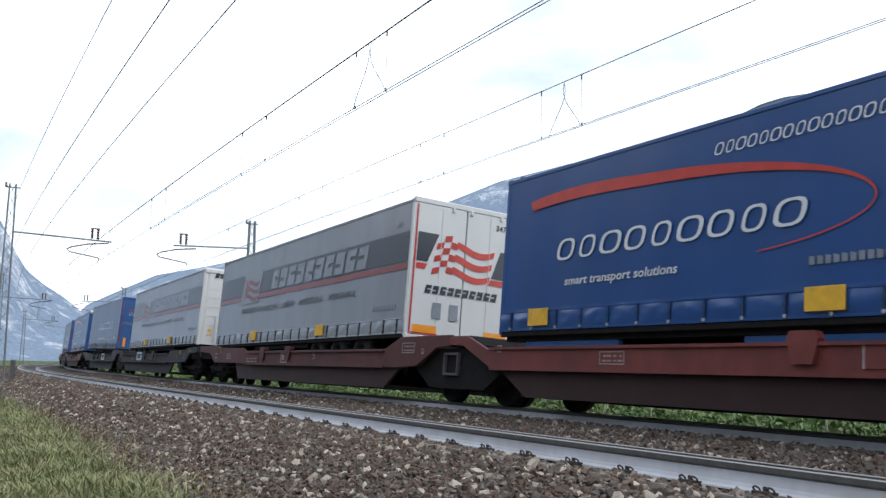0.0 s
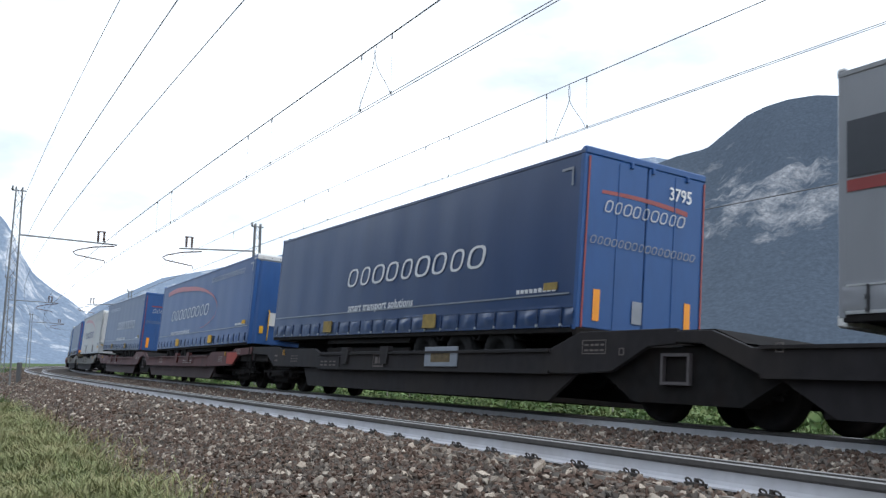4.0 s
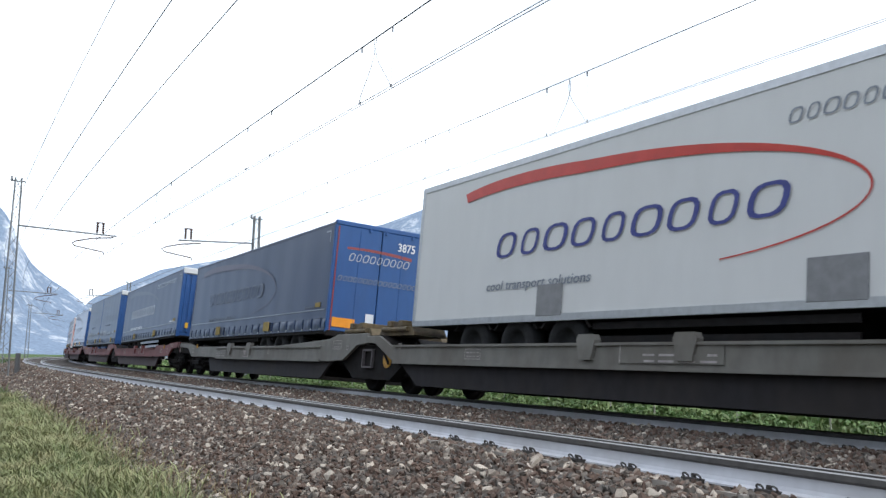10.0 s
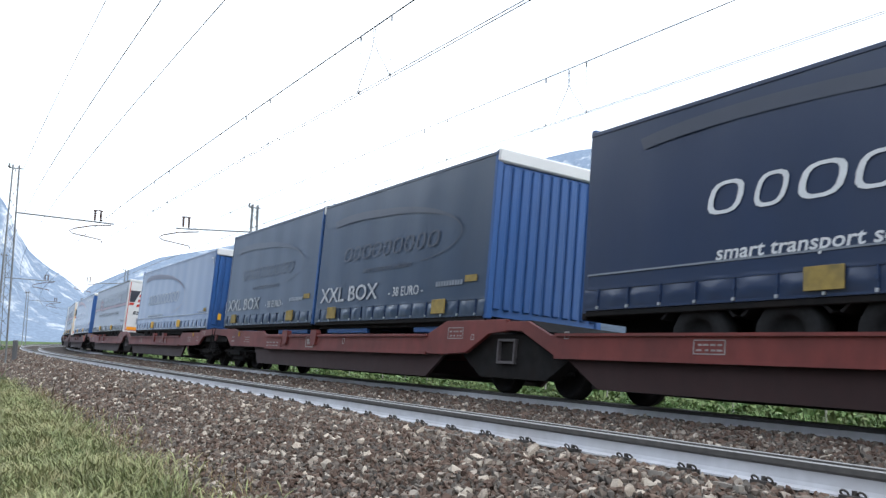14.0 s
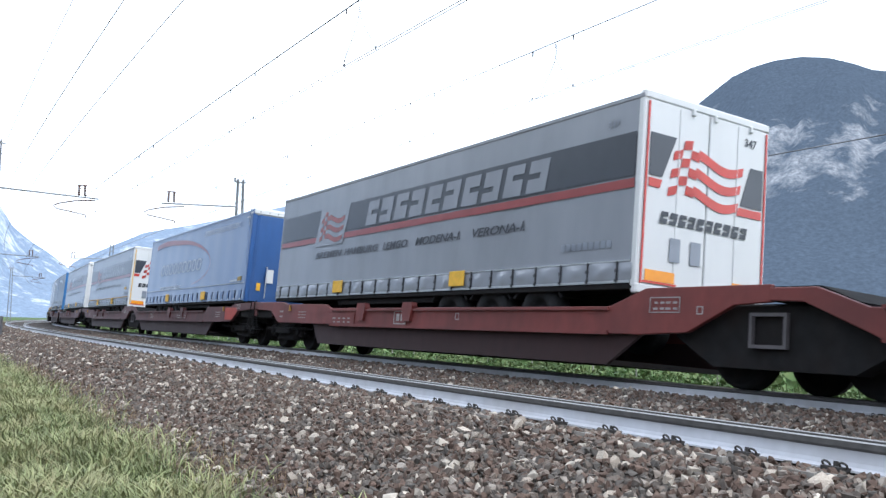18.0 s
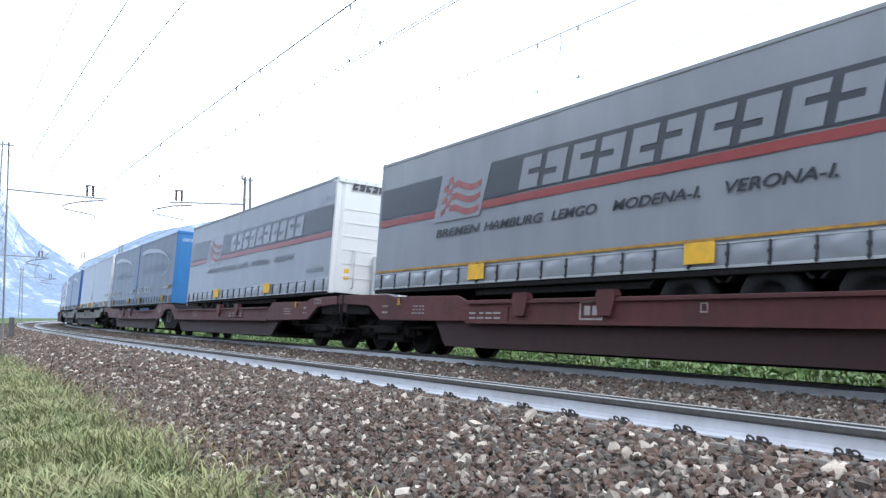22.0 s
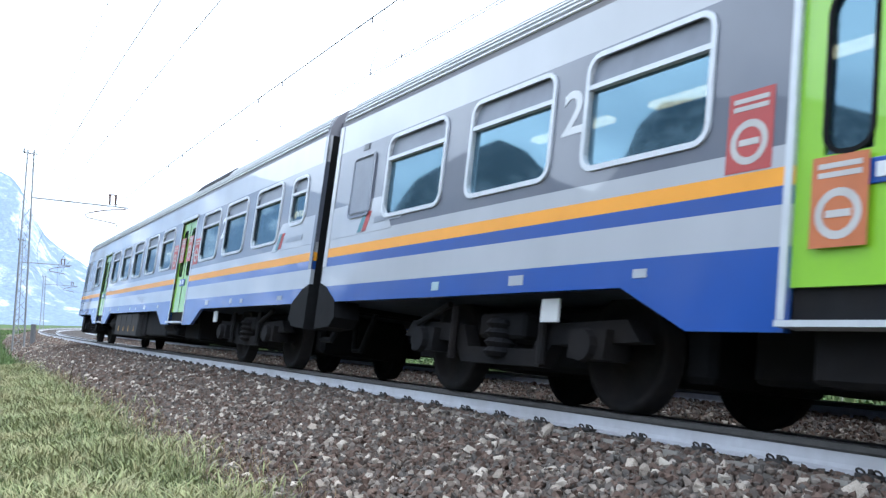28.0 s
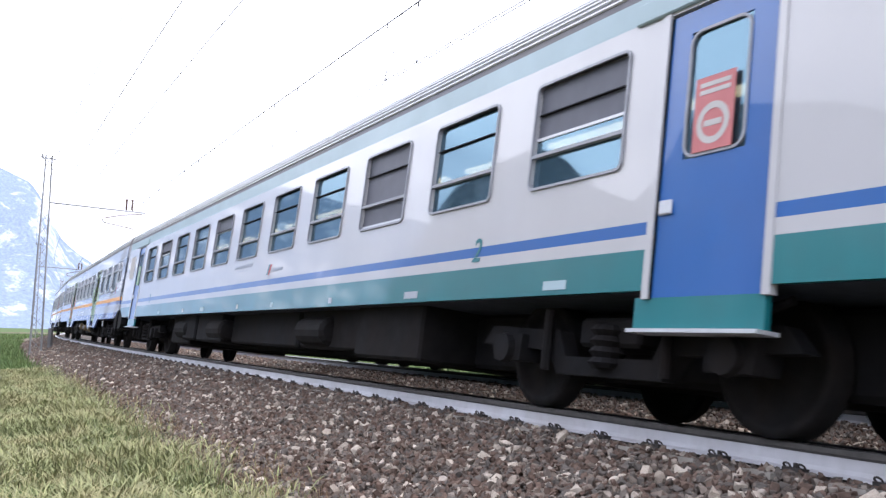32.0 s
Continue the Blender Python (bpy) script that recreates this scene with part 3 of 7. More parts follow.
def ends(thing, spec, front, H):
    """Front wall or doors on the end that the camera sees (towards -x), plain wall on the other."""
    edge, face = spec.get("edge", PANEL_BLUE), spec.get("face", PANEL_BLUE)
    for sx in (-1, 1):
        x0, x1 = sorted((sx * HALF, sx * (HALF - 0.07)))
        xo = sx * HALF
        for y in (-1, 1):
            part("corner_post", Shape().box(min(xo, xo - sx * 0.1), max(xo, xo - sx * 0.1), min(y * SIDE, y * (SIDE - 0.12)), max(y * SIDE, y * (SIDE - 0.12)) + 0.006, -0.05, H - 0.02, 0.015), edge if sx < 0 else spec["tarp"], thing)
        is_front = (sx == front)
        if spec.get("ribs") and sx == -1:
            n = 11
            s = Shape().box(x0 + 0.04, x1, -SIDE + 0.1, SIDE - 0.1, 0, H - 0.25)
            wall = part("front_wall", s, face, thing, "corrugated blue front wall")
            for i in range(n):
                y = -SIDE + 0.2 + i * (WID - 0.4) / (n - 1)
                part("rib", Shape().box(x0 - 0.002, x0 + 0.05, y - 0.07, y + 0.07, 0.12, H - 0.28, 0.02), face, wall)
            part("top_cap", Shape().box(x0 - 0.03, x1, -SIDE, SIDE, H - 0.24, H + 0.01, 0.03), PANEL_WHITE, thing)
        elif is_front:
            r = 0.22
            sec = [(xo, -SIDE + r), (xo - sx * 0.06, -SIDE + 0.08), (xo - sx * r, -SIDE), (xo - sx * (r + 0.05), -SIDE), (xo - sx * (r + 0.05), SIDE), (xo - sx * r, SIDE), (xo - sx * 0.06, SIDE - 0.08), (xo, SIDE - r)]
            s = Shape()
            vs = [(x, y * (0.97 if sx > 0 else 1.0), z) for z in (-0.02, H - 0.2, H) for x, y in [(xx - sx * (0.08 if z == H else 0), yy) for xx, yy in sec]]
            n = len(sec)
            fs = [(j * n + i, j * n + (i + 1) % n, (j + 1) * n + (i + 1) % n, (j + 1) * n + i) for j in range(2) for i in range(n)] + [tuple(range(n)), tuple(2 * n + i for i in range(n))]
            part("front_wall", s.add(vs, fs), face, thing)
            if sx == -1:
                part("top_cap", Shape().box(-HALF - 0.03, -HALF + 0.3, -SIDE - 0.008, SIDE + 0.008, H - 0.2, H + 0.012, 0.05), PANEL_WHITE, thing, "white roof cap with rivets")
                rivets = Shape()
                for k in range(9):
                    rivets.tube((-HALF - 0.036, -SIDE + 0.2 + k * (WID - 0.4) / 8, H - 0.1), (-HALF - 0.028, -SIDE + 0.2 + k * (WID - 0.4) / 8, H - 0.1), 0.014, 6)
                part("rivet_row", rivets, STEEL_DARK, thing)
                if spec.get("boxmat") is PANEL_WHITE:
                    X = -HALF
                    gear = part("coupling_frame", Shape().box(X - 0.2, X, 0.02, 0.2, -0.05, 0.95, 0.03).box(X - 0.12, X, -0.62, -0.5, -0.05, 0.8, 0.02), PANEL_WHITE, thing, "white coupling frame with black sockets")
                    part("back_plate", Shape().box(X - 0.05, X, -0.5, 0.02, -0.02, 0.82), PRINT_PALE, gear)
                    part("hose_arch", Shape().pipe([(X - 0.1, -0.46, 0.1), (X - 0.13, -0.5, 0.55), (X - 0.12, -0.4, 0.76), (X - 0.1, -0.05, 0.82)], 0.035, 8), GRILLE, gear)
                    for k in range(4):
                        part("socket", Shape().tube((X - 0.18, -0.02 - 0.13 * k, 0.82 + 0.02 * (k % 2)), (X - 0.04, -0.02 - 0.13 * k, 0.82), 0.055, 10), GRILLE, gear)
                    if spec.get("notice"):
                        part("notice_frame", Shape().box(X - 0.02, X, 0.32, 0.5, 1.05, 1.5, 0.006), STEEL_DARK, thing)
                        part("notice", Shape().box(X - 0.026, X - 0.018, 0.34, 0.48, 1.08, 1.47), PANEL_WHITE, thing)
                        part("grab_bar", Shape().tube((X - 0.16, 0.32, -0.2), (X - 0.16, 0.3, 0.8), 0.022, 8), OCHRE, thing, "yellow grab bar")
                else:
                    part("connection_box", Shape().box(-HALF - 0.14, -HALF, -0.42, 0.28, 0.12, 0.62, 0.02), STEEL_DARK, thing)
                part("cable_socket", Shape().tube((-HALF - 0.2, -0.75, 0.4), (-HALF, -0.75, 0.4), 0.13, 12), GRILLE, thing)
                part("grab_rail", Shape().pipe([(-HALF - 0.02, 0.72, 0.1), (-HALF - 0.09, 0.72, 0.12), (-HALF - 0.09, 0.72, 1.0), (-HALF - 0.02, 0.72, 1.02)], 0.018), YELLOW if spec.get("yrail") else ALU, thing)
        else:
            for k, (ya, yb) in enumerate(((0.012, SIDE - 0.1), (-SIDE + 0.1, -0.012))):
                d = part("door", Shape().box(x0 - (0.012 if sx < 0 else 0), x1 + (0.012 if sx > 0 else 0), ya, yb, 0.0, H - 0.12, 0.012), face, thing)
                if sx < 0:
                    for yy in ((ya + yb) / 2,):
                        part("locking_bar", Shape().tube((x0 - 0.014, yy, 0.04), (x0 - 0.014, yy, H - 0.16), 0.012), spec.get("bar", face), d)
            part("header", Shape().box(x0 - 0.02, x1 + 0.02, -SIDE, SIDE, H - 0.12, H + 0.005, 0.02), spec.get("head", edge), thing)
            part("rear_sill", Shape().box(x0 - 0.02, x1 + 0.02, -SIDE, SIDE, -0.14, 0.0, 0.02), spec.get("sill", STEEL_DARK), thing)
            if sx < 0:
                for y in (-0.85, -0.1, 0.35):
                    part("hinge_lug", Shape().box(x0 - 0.05, x0, y - 0.03, y + 0.03, H - 0.2, H - 0.1, 0.01), face, thing)


def end_flat(thing, name, pts, material, depth=0.018, label=""):
    """A flat shape on the end towards -x: pts in (across, z), across from the near edge."""
    n = len(pts)
    x = -HALF - depth
    vs = [(x, SIDE - a, z) for a, z in pts] + [(x + 0.004, SIDE - a, z) for a, z in pts]
    area = sum(pts[i][0] * pts[(i + 1) % n][1] - pts[(i + 1) % n][0] * pts[i][1] for i in range(n))
    order = list(range(n)) if area > 0 else list(range(n - 1, -1, -1))
    s = Shape().add(vs, [tuple(order)] + [(i, (i + 1) % n, n + (i + 1) % n, n + i) for i in range(n)])
    return part(name, s, material, thing, label)


def rect(a0, a1, z0, z1):
    return [(a0, z0), (a1, z0), (a1, z1), (a0, z1)]


def art_blue(thing, spec):
    """Oval brush mark, word mark of rings, address line of bars and slogan."""
    y, dz = SIDE + 0.010, spec.get("dz", 0.0)
    word, oval = spec.get("word", PRINT_WHITE), spec.get("oval", PRINT_RED)
    a = spec.get("a", 0.0)
    if oval:
        part("brush_oval", swoosh(1.1, 9.5, 1.44 + dz, 0.85, 0.24, y + 0.006), oval, thing)
    if word:
        part("word_mark", word_rings(2.3 + a, 8.4 + a, 1.1 + dz, 0.42, y + 0.008), word, thing)
    if spec.get("slogan", True) and word:
        write("smart transport solutions", 0.25, (along(2.5 + a), y + 0.004, 0.53 + dz), spec.get("slogan_mat", word), thing, 0.15, 1.25)
    if spec.get("url"):
        u = spec["url"]
        part("address_line", word_rings(u, u + 4.1, 2.24 + dz, 0.17, y + 0.004, 17), PRINT_PALE if word is PRINT_WHITE else word, thing)
    if spec.get("stripe", True):
        part("stripe", Shape().box(along(13.4), along(0.1), y - 0.004, y + 0.006, 0.50, 0.525), spec.get("stripe_mat", PRINT_GREY), thing)
    part("code_line", bars(12.0, 13.1, 0.56, 0.63, y + 0.004, 9, spec["seed"]), word or PRINT_GREY, thing)
    part("small_plate", Shape().box(along(13.1), along(12.75), y - 0.004, y + 0.008, 0.58, 0.7), DULL_PLATE if spec["tarp"] is not TARP_BLUE else YELLOW, thing)
    part("corner_mark", Shape().flat([(along(13.05), 2.5), (along(13.35), 2.5), (along(13.35), 2.2), (along(13.31), 2.2), (along(13.31), 2.46), (along(13.05), 2.46)], y + 0.004), PRINT_PALE if spec["tarp"] is TARP_BLUE else PRINT_GREY, thing)
    end_art_blue(thing, spec)


def end_art_blue(thing, spec):
    num, kind = spec.get("num"), spec.get("end", "door")
    H = spec.get("h", 2.74)
    if kind == "door":
        if num:
            write(num, 0.3, (-HALF - 0.03, SIDE - 1.72, H - 0.55), PRINT_WHITE, thing, 0.0, 0.85, 90)
        if spec.get("end_word", True):
            me = word_rings(0, 1.7, 0, 0.2, 0.0, 9)
            me.v = [(-HALF - 0.03, SIDE - 0.4 - (HALF - x), H - 0.98 + z) for x, _, z in me.v]
            part("word_mark", me, PRINT_PALE, thing)
            me = word_rings(0, 2.2, 0, 0.13, 0.0, 16)
            me.v = [(-HALF - 0.03, SIDE - 0.15 - (HALF - x), H - 1.5 + z) for x, _, z in me.v]
            part("address_line", me, PRINT_GREY, thing)
            pts = [(0.35 + 1.8 * i / 12, H - 0.62 - 0.16 * (i / 12 - 0.35) ** 2) for i in range(13)]
            end_flat(thing, "brush_mark", [(a, z) for a, z in pts] + [(a, z - 0.05 - 0.03 * (a / 2)) for a, z in pts[::-1]], PRINT_WINE)
            part("trim", Shape().box(-HALF - 0.02, -HALF - 0.008, SIDE - 0.1, SIDE - 0.07, 0, H - 0.15).box(-HALF - 0.02, -HALF - 0.008, -SIDE + 0.02, -SIDE + 0.05, 0, H - 0.15), PRINT_WINE, thing)
        if spec.get("reflect", True):
            for a in (0.28, 2.15):
                end_flat(thing, "reflector", rect(a, a + 0.13, 0.12, 0.6), ORANGE, 0.024, "tall orange reflector")
            end_flat(thing, "document_box", rect(1.05, 1.25, 0.15, 0.5), PRINT_GREY, 0.03)
        else:
            end_flat(thing, "reflector", rect(0.12, 0.72, 0.1, 0.33), ORANGE, 0.024, "orange rear reflector")
            end_flat(thing, "document_box", rect(1.0, 1.22, 0.24, 0.5), PRINT_WHITE, 0.03)
    elif num:
        write(num, 0.3, (-HALF - 0.03, SIDE - 1.15, H - 1.15), PRINT_WHITE, thing, 0.0, 0.85, 90)
        end_flat(thing, "document_box", rect(0.55, 0.78, 0.55, 0.95), PANEL_WHITE, 0.04)
        end_flat(thing, "label_plate", rect(0.3, 0.42, 0.3, 0.52), YELLOW, 0.03)
        part("coupling_panel", Shape().box(-HALF - 0.05, -HALF - 0.02, SIDE - 2.42, SIDE - 1.5, 0.22, 1.12, 0.01), GRILLE, thing)
        for z in (0.3, 0.62, 0.92):
            shelf = part("coupling_shelf", Shape().box(-HALF - 0.1, -HALF - 0.05, SIDE - 2.38, SIDE - 1.54, z, z + 0.14, 0.01), PANEL_WHITE if z != 0.3 else ALU, thing)
            part("socket", Shape().tube((-HALF - 0.13, SIDE - 1.75, z + 0.07), (-HALF - 0.1, SIDE - 1.75, z + 0.07), 0.045, 8).tube((-HALF - 0.13, SIDE - 2.1, z + 0.07), (-HALF - 0.1, SIDE - 2.1, z + 0.07), 0.045, 8), GRILLE, shelf)


def art_grey(thing, spec):
    """Charcoal band, red stripe, chequered flag, block word mark and the towns."""
    y = SIDE + 0.016
    part("band", Shape().flat([(along(0.12), 1.47), (along(13.5), 1.47), (along(13.5), 2.1), (along(0.12), 2.1)], y), BAND_DARK, thing)
    part("red_stripe", Shape().flat([(along(0.12), 1.31), (along(13.5), 1.31), (along(13.5), 1.44), (along(0.12), 1.44)], y), PRINT_WINE, thing)
    part("flag_field", Shape().flat([(along(2.4), 1.2), (along(4.0), 1.2), (along(4.3), 2.12), (along(2.65), 2.12)], y + 0.006), spec["tarp"], thing)
    part("flag", waving_flag(2.7, 4.0, 1.27, 2.02, y + 0.012), PRINT_ROSE, thing)
    part("word_mark", word_blocks(5.2, 11.7, 1.5, 2.02, y + 0.008), spec["tarp"], thing)
    for text, a, wide in (("BREMEN", 2.5, 1.85), ("HAMBURG", 4.15, 1.62), ("LEMGO", 6.05, 1.48), ("MODENA-I.", 7.45, 1.52), ("VERONA-I.", 9.45, 1.56)):
        write(text, 0.215, (along(a), y + 0.004, 0.91), PRINT_BLACK, thing, 0.25, wide)
    write(spec.get("num", "335"), 0.16, (along(12.9), y + 0.004, 2.22), PRINT_GREY, thing)
    part("code_line", bars(12.0, 13.15, 0.5, 0.61, y + 0.004, 9, spec["seed"]), BAND_DARK if spec.get("trim") is YELLOW else PRINT_GREY, thing)
    H = spec.get("h", 2.74)
    if spec.get("trim") is YELLOW:
        part("stripe", Shape().box(along(13.4), along(0.1), y - 0.004, y + 0.006, 0.34, 0.38), OCHRE, thing, "faded yellow stripe along the hem")
        part("small_plate", Shape().box(along(12.75), along(12.35), y - 0.004, y + 0.006, 0.72, 0.84), YELLOW, thing)
    if spec.get("front", -1) == -1:
        me = word_blocks(0, 1.75, 0, 0.17, 0.0)
        me.v = [(-HALF - 0.035, SIDE - 0.4 - (HALF - x), H - 0.32 + z) for x, _, z in me.v]
        part("word_mark", me, BAND_DARK, thing)
        write(spec.get("num", "335"), 0.2, (-HALF - 0.006, SIDE - 2.0, H - 0.75), PRINT_GREY, thing, 0, 1, 90)
        end_flat(thing, "label_plate", rect(0.34, 0.46, 0.46, 0.56), YELLOW, 0.008)
        end_flat(thing, "label_plate", rect(0.34, 0.46, 0.3, 0.39), YELLOW, 0.008)
        for k in range(6):
            z = 0.35 + k * 0.33
            part("panel_rib", Shape().box(-HALF - 0.012, -HALF, -SIDE + 0.25, SIDE - 0.25, z, z + 0.015), PANEL_WHITE, thing)
    else:
        end_flat(thing, "band", [(0.13, 1.5), (0.38, 1.5), (0.62, 2.1), (0.13, 2.1)], BAND_DARK, 0.024)
        end_flat(thing, "band", [(1.95, 1.35), (2.42, 1.35), (2.42, 1.95), (2.15, 1.95)], BAND_DARK, 0.024)
        end_flat(thing, "red_stripe", [(0.13, 1.34), (0.34, 1.34), (0.38, 1.46), (0.13, 1.46)], PRINT_RED, 0.024)
        end_flat(thing, "red_stripe", [(1.88, 1.2), (2.42, 1.2), (2.42, 1.32), (1.93, 1.32)], PRINT_RED, 0.024)
        fl = waving_flag(0.55, 1.95, 1.2, 2.12, 0)
        fl.v = [(-HALF - 0.024, SIDE - (HALF - x), z) for x, _, z in fl.v]
        part("flag", fl, PRINT_RED, thing)
        me = word_blocks(0.38, 2.15, 0.86, 1.03, 0)
        me.v = [(-HALF - 0.026, SIDE - (HALF - x), z) for x, _, z in me.v]
        part("word_mark", me, BAND_DARK, thing)
        write(spec.get("num", "347"), 0.17, (-HALF - 0.024, SIDE - 2.0, H - 0.42), PRINT_BLACK, thing, 0, 1, 90)
        for a in (0.58, 0.98):
            end_flat(thing, "document_box", rect(a, a + 0.2, 0.35, 0.68), PRINT_GREY, 0.03)
        for a in (0.15, 1.85):
            end_flat(thing, "reflector", rect(a, a + 0.55, 0.05, 0.2), ORANGE, 0.026)
            end_flat(thing, "reflector_edge", rect(a - 0.04, a + 0.59, 0.015, 0.045), PRINT_RED, 0.026)
        part("trim", Shape().box(-HALF - 0.022, -HALF - 0.01, SIDE - 0.1, SIDE - 0.07, 0, H - 0.15).box(-HALF - 0.022, -HALF - 0.01, -SIDE + 0.05, -SIDE + 0.08, 0, H - 0.15), spec.get("trim", PRINT_RED), thing)


def art_box(thing, spec):
    """Oval brush mark, ring word mark and capitals along the foot of a short box."""
    y = SIDE + 0.016
    H = spec.get("h", 2.95)
    if spec.get("oval"):
        part("brush_oval", swoosh(0.75, 6.8, 1.72 + spec.get("dz", 0), 0.62, 0.22, y + 0.006), spec["oval"], thing)
    if spec.get("word"):
        part("word_mark", word_rings(1.45, 6.0, 1.38 + spec.get("dz", 0), 0.33, y + 0.008), spec["word"], thing)
    if spec.get("slogan"):
        write("smart transport solutions", 0.18, (along(1.7 if spec.get("dz") else 2.6), y + 0.004, 0.66 if spec.get("dz") else 1.06), spec["slogan"], thing, 0.15, 1.25)
    if spec.get("url"):
        part("address_line", word_rings(4.6, 7.5, 2.1, 0.16, y + 0.004, 17), PRINT_WHITE, thing)
    if spec.get("caps"):
        write("XXL BOX", 0.49, (along(0.3), y + 0.004, 0.46), PRINT_CAPS, thing, 0, 1.5)
        write(spec["caps"], 0.27, (along(4.0), y + 0.004, 0.47), PRINT_CAPS, thing, 0, 1.1)
    part("code_line", bars(6.0, 7.0, 0.58, 0.68, y + 0.004, 10, 5), PRINT_GREY, thing)
    part("small_plate", Shape().box(along(7.45), along(7.05), y - 0.004, y + 0.006, 0.62, 0.74), DULL_PLATE, thing)
    if spec.get("num"):
        write(spec["num"], 0.24, (-HALF - 0.03, SIDE - 1.0, H - 0.68), PRINT_WHITE, thing, 0, 1, 90)
        me = word_rings(0, 2.1, 0, 0.12, 0.0, 16)
        me.v = [(-HALF - 0.03, SIDE - 0.2 - (HALF - x), H - 0.42 + z) for x, _, z in me.v]
        part("address_line", me, PRINT_WHITE, thing)
        end_flat(thing, "hazard_plate", [(1.75, 0.42), (1.92, 0.26), (2.09, 0.42), (1.92, 0.58)], surface("tan plate", (0.3, 0.22, 0.14), 0.6), 0.03)


def reefer(spec):
    """White insulated trailer with a cooling unit on its front."""
    thing = group_of("refrigerated_trailer", spec["label"], "trailer", "trailers on the freight train")
    H = 2.73
    part("box_body", Shape().box(-HALF + 0.1, HALF, -SIDE, SIDE, 0, H, 0.03), PANEL_WHITE, thing)
    part("floor_rail", Shape().box(-HALF + 0.1, HALF, SIDE - 0.04, SIDE + 0.014, -0.06, 0.05).box(-HALF + 0.1, HALF, SIDE - 0.04, SIDE + 0.012, H - 0.1, H + 0.01), ALU, thing)
    for x in (-HALF + 0.12, HALF - 0.04):
        part("corner_post", Shape().box(x - 0.04, x + 0.06, SIDE - 0.03, SIDE + 0.014, 0, H, 0.01), ALU, thing)
    y = SIDE + 0.016
    part("brush_oval", swoosh(1.7, 9.88, 1.42, 0.86, 0.25, y), PRINT_RED, thing)
    part("word_mark", word_rings(2.8, 8.9, 1.05, 0.43, y + 0.006), PRINT_BLUE, thing)
    part("address_line", word_rings(8.8, 12.8, 2.12, 0.19, y, 17), PRINT_GREY, thing)
    write("cool transport solutions", 0.22, (along(2.6), y, 0.5), PRINT_GREY, thing, 0.15, 1.3)
    part("code_line", bars(12.4, 13.3, 0.5, 0.62, y, 9, 3), PRINT_GREY, thing)
    part("small_plate", Shape().box(along(13.0), along(12.6), y - 0.01, y, 0.28, 0.42), YELLOW, thing)
    for a, b in ((4.1, 4.75), (9.1, 9.85)):
        part("side_flap", Shape().box(along(b), along(a), y - 0.012, y + 0.004, 0.02, 0.52, 0.006), surface("grey flap", (0.2, 0.2, 0.21), 0.6), thing)
    u = part("cooling_unit", Shape().loft(lambda x: [(-1.1, 0.5), (1.1, 0.5), (1.18, 0.62), (1.18, 2.6), (1.1, 2.7), (-1.1, 2.7), (-1.18, 2.6), (-1.18, 0.62)] if x > -HALF - 0.25 else [(-0.98, 0.5), (0.98, 0.5), (1.04, 0.64), (1.04, 2.56), (0.96, 2.64), (-0.96, 2.64), (-1.04, 2.56), (-1.04, 0.64)], [-HALF - 0.36, -HALF - 0.24, -HALF + 0.1]), PANEL_WHITE, thing, "white cooling unit with black grille")
    part("grille", Shape().box(-HALF - 0.378, -HALF - 0.34, -0.84, 0.48, 1.46, 2.6, 0.01), GRILLE, u)
    for k in range(12):
        part("slat", Shape().box(-HALF - 0.388, -HALF - 0.376, -0.74, 0.38, 1.54 + k * 0.066, 1.556 + k * 0.066), STEEL_DARK, u)
    for k in range(6):
        part("slat", Shape().box(-HALF - 0.38, -HALF - 0.345, 0.52, 0.98, 1.6 + k * 0.17, 1.612 + k * 0.17), PRINT_GREY, u)
    part("seam", Shape().box(-HALF - 0.37, -HALF - 0.345, -1.0, 1.0, 1.412, 1.424).box(-HALF - 0.37, -HALF - 0.345, 0.478, 0.488, 0.62, 2.56).box(-HALF - 0.37, -HALF - 0.345, -0.85, -0.835, 0.62, 2.56).box(-HALF - 0.37, -HALF - 0.345, -0.19, -0.18, 0.62, 1.42).box(-HALF - 0.37, -HALF - 0.345, -1.0, 1.0, 0.8, 0.81), PRINT_GREY, u)
    ring = Shape().turned([(0, 0.2), (0, 0.16)], (-HALF - 0.384, -0.18, 2.48), "x", 20)
    ring.v = [(x, y_, 2.48 + (z - 2.48) * 0.5) for x, y_, z in ring.v]
    part("emblem", ring, PRINT_WHITE, u)
    write("4528", 0.24, (-HALF - 0.372, 0.12, 1.13), PRINT_BLACK, thing, 0, 1, 90)
    part("code_line", Shape().box(-HALF - 0.372, -HALF - 0.355, -0.75, 0.45, 1.0, 1.05), PRINT_GREY, u)
    part("fuel_gear", Shape().box(-HALF - 0.3, -HALF + 0.1, -0.95, 0.95, 0.42, 0.5, 0.02).box(-HALF - 0.2, -HALF - 0.05, -0.8, 0.2, 0.22, 0.36, 0.02), STEEL_DARK, thing)
    part("front_frame", Shape().box(-HALF - 0.05, -HALF + 0.1, -SIDE, SIDE, -0.05, 0.42, 0.02), PANEL_WHITE, thing)
    part("grab_rail", Shape().pipe([(-HALF - 0.12, 1.2, -0.3), (-HALF - 0.12, 1.2, 1.0), (-HALF, 1.2, 1.05)], 0.02), ALU, thing)
    part("reflector", Shape().box(-HALF - 0.06, -HALF - 0.045, 1.0, 1.15, 0.45, 0.9), YELLOW, thing)
    undercarriage(thing, -1)
    return thing


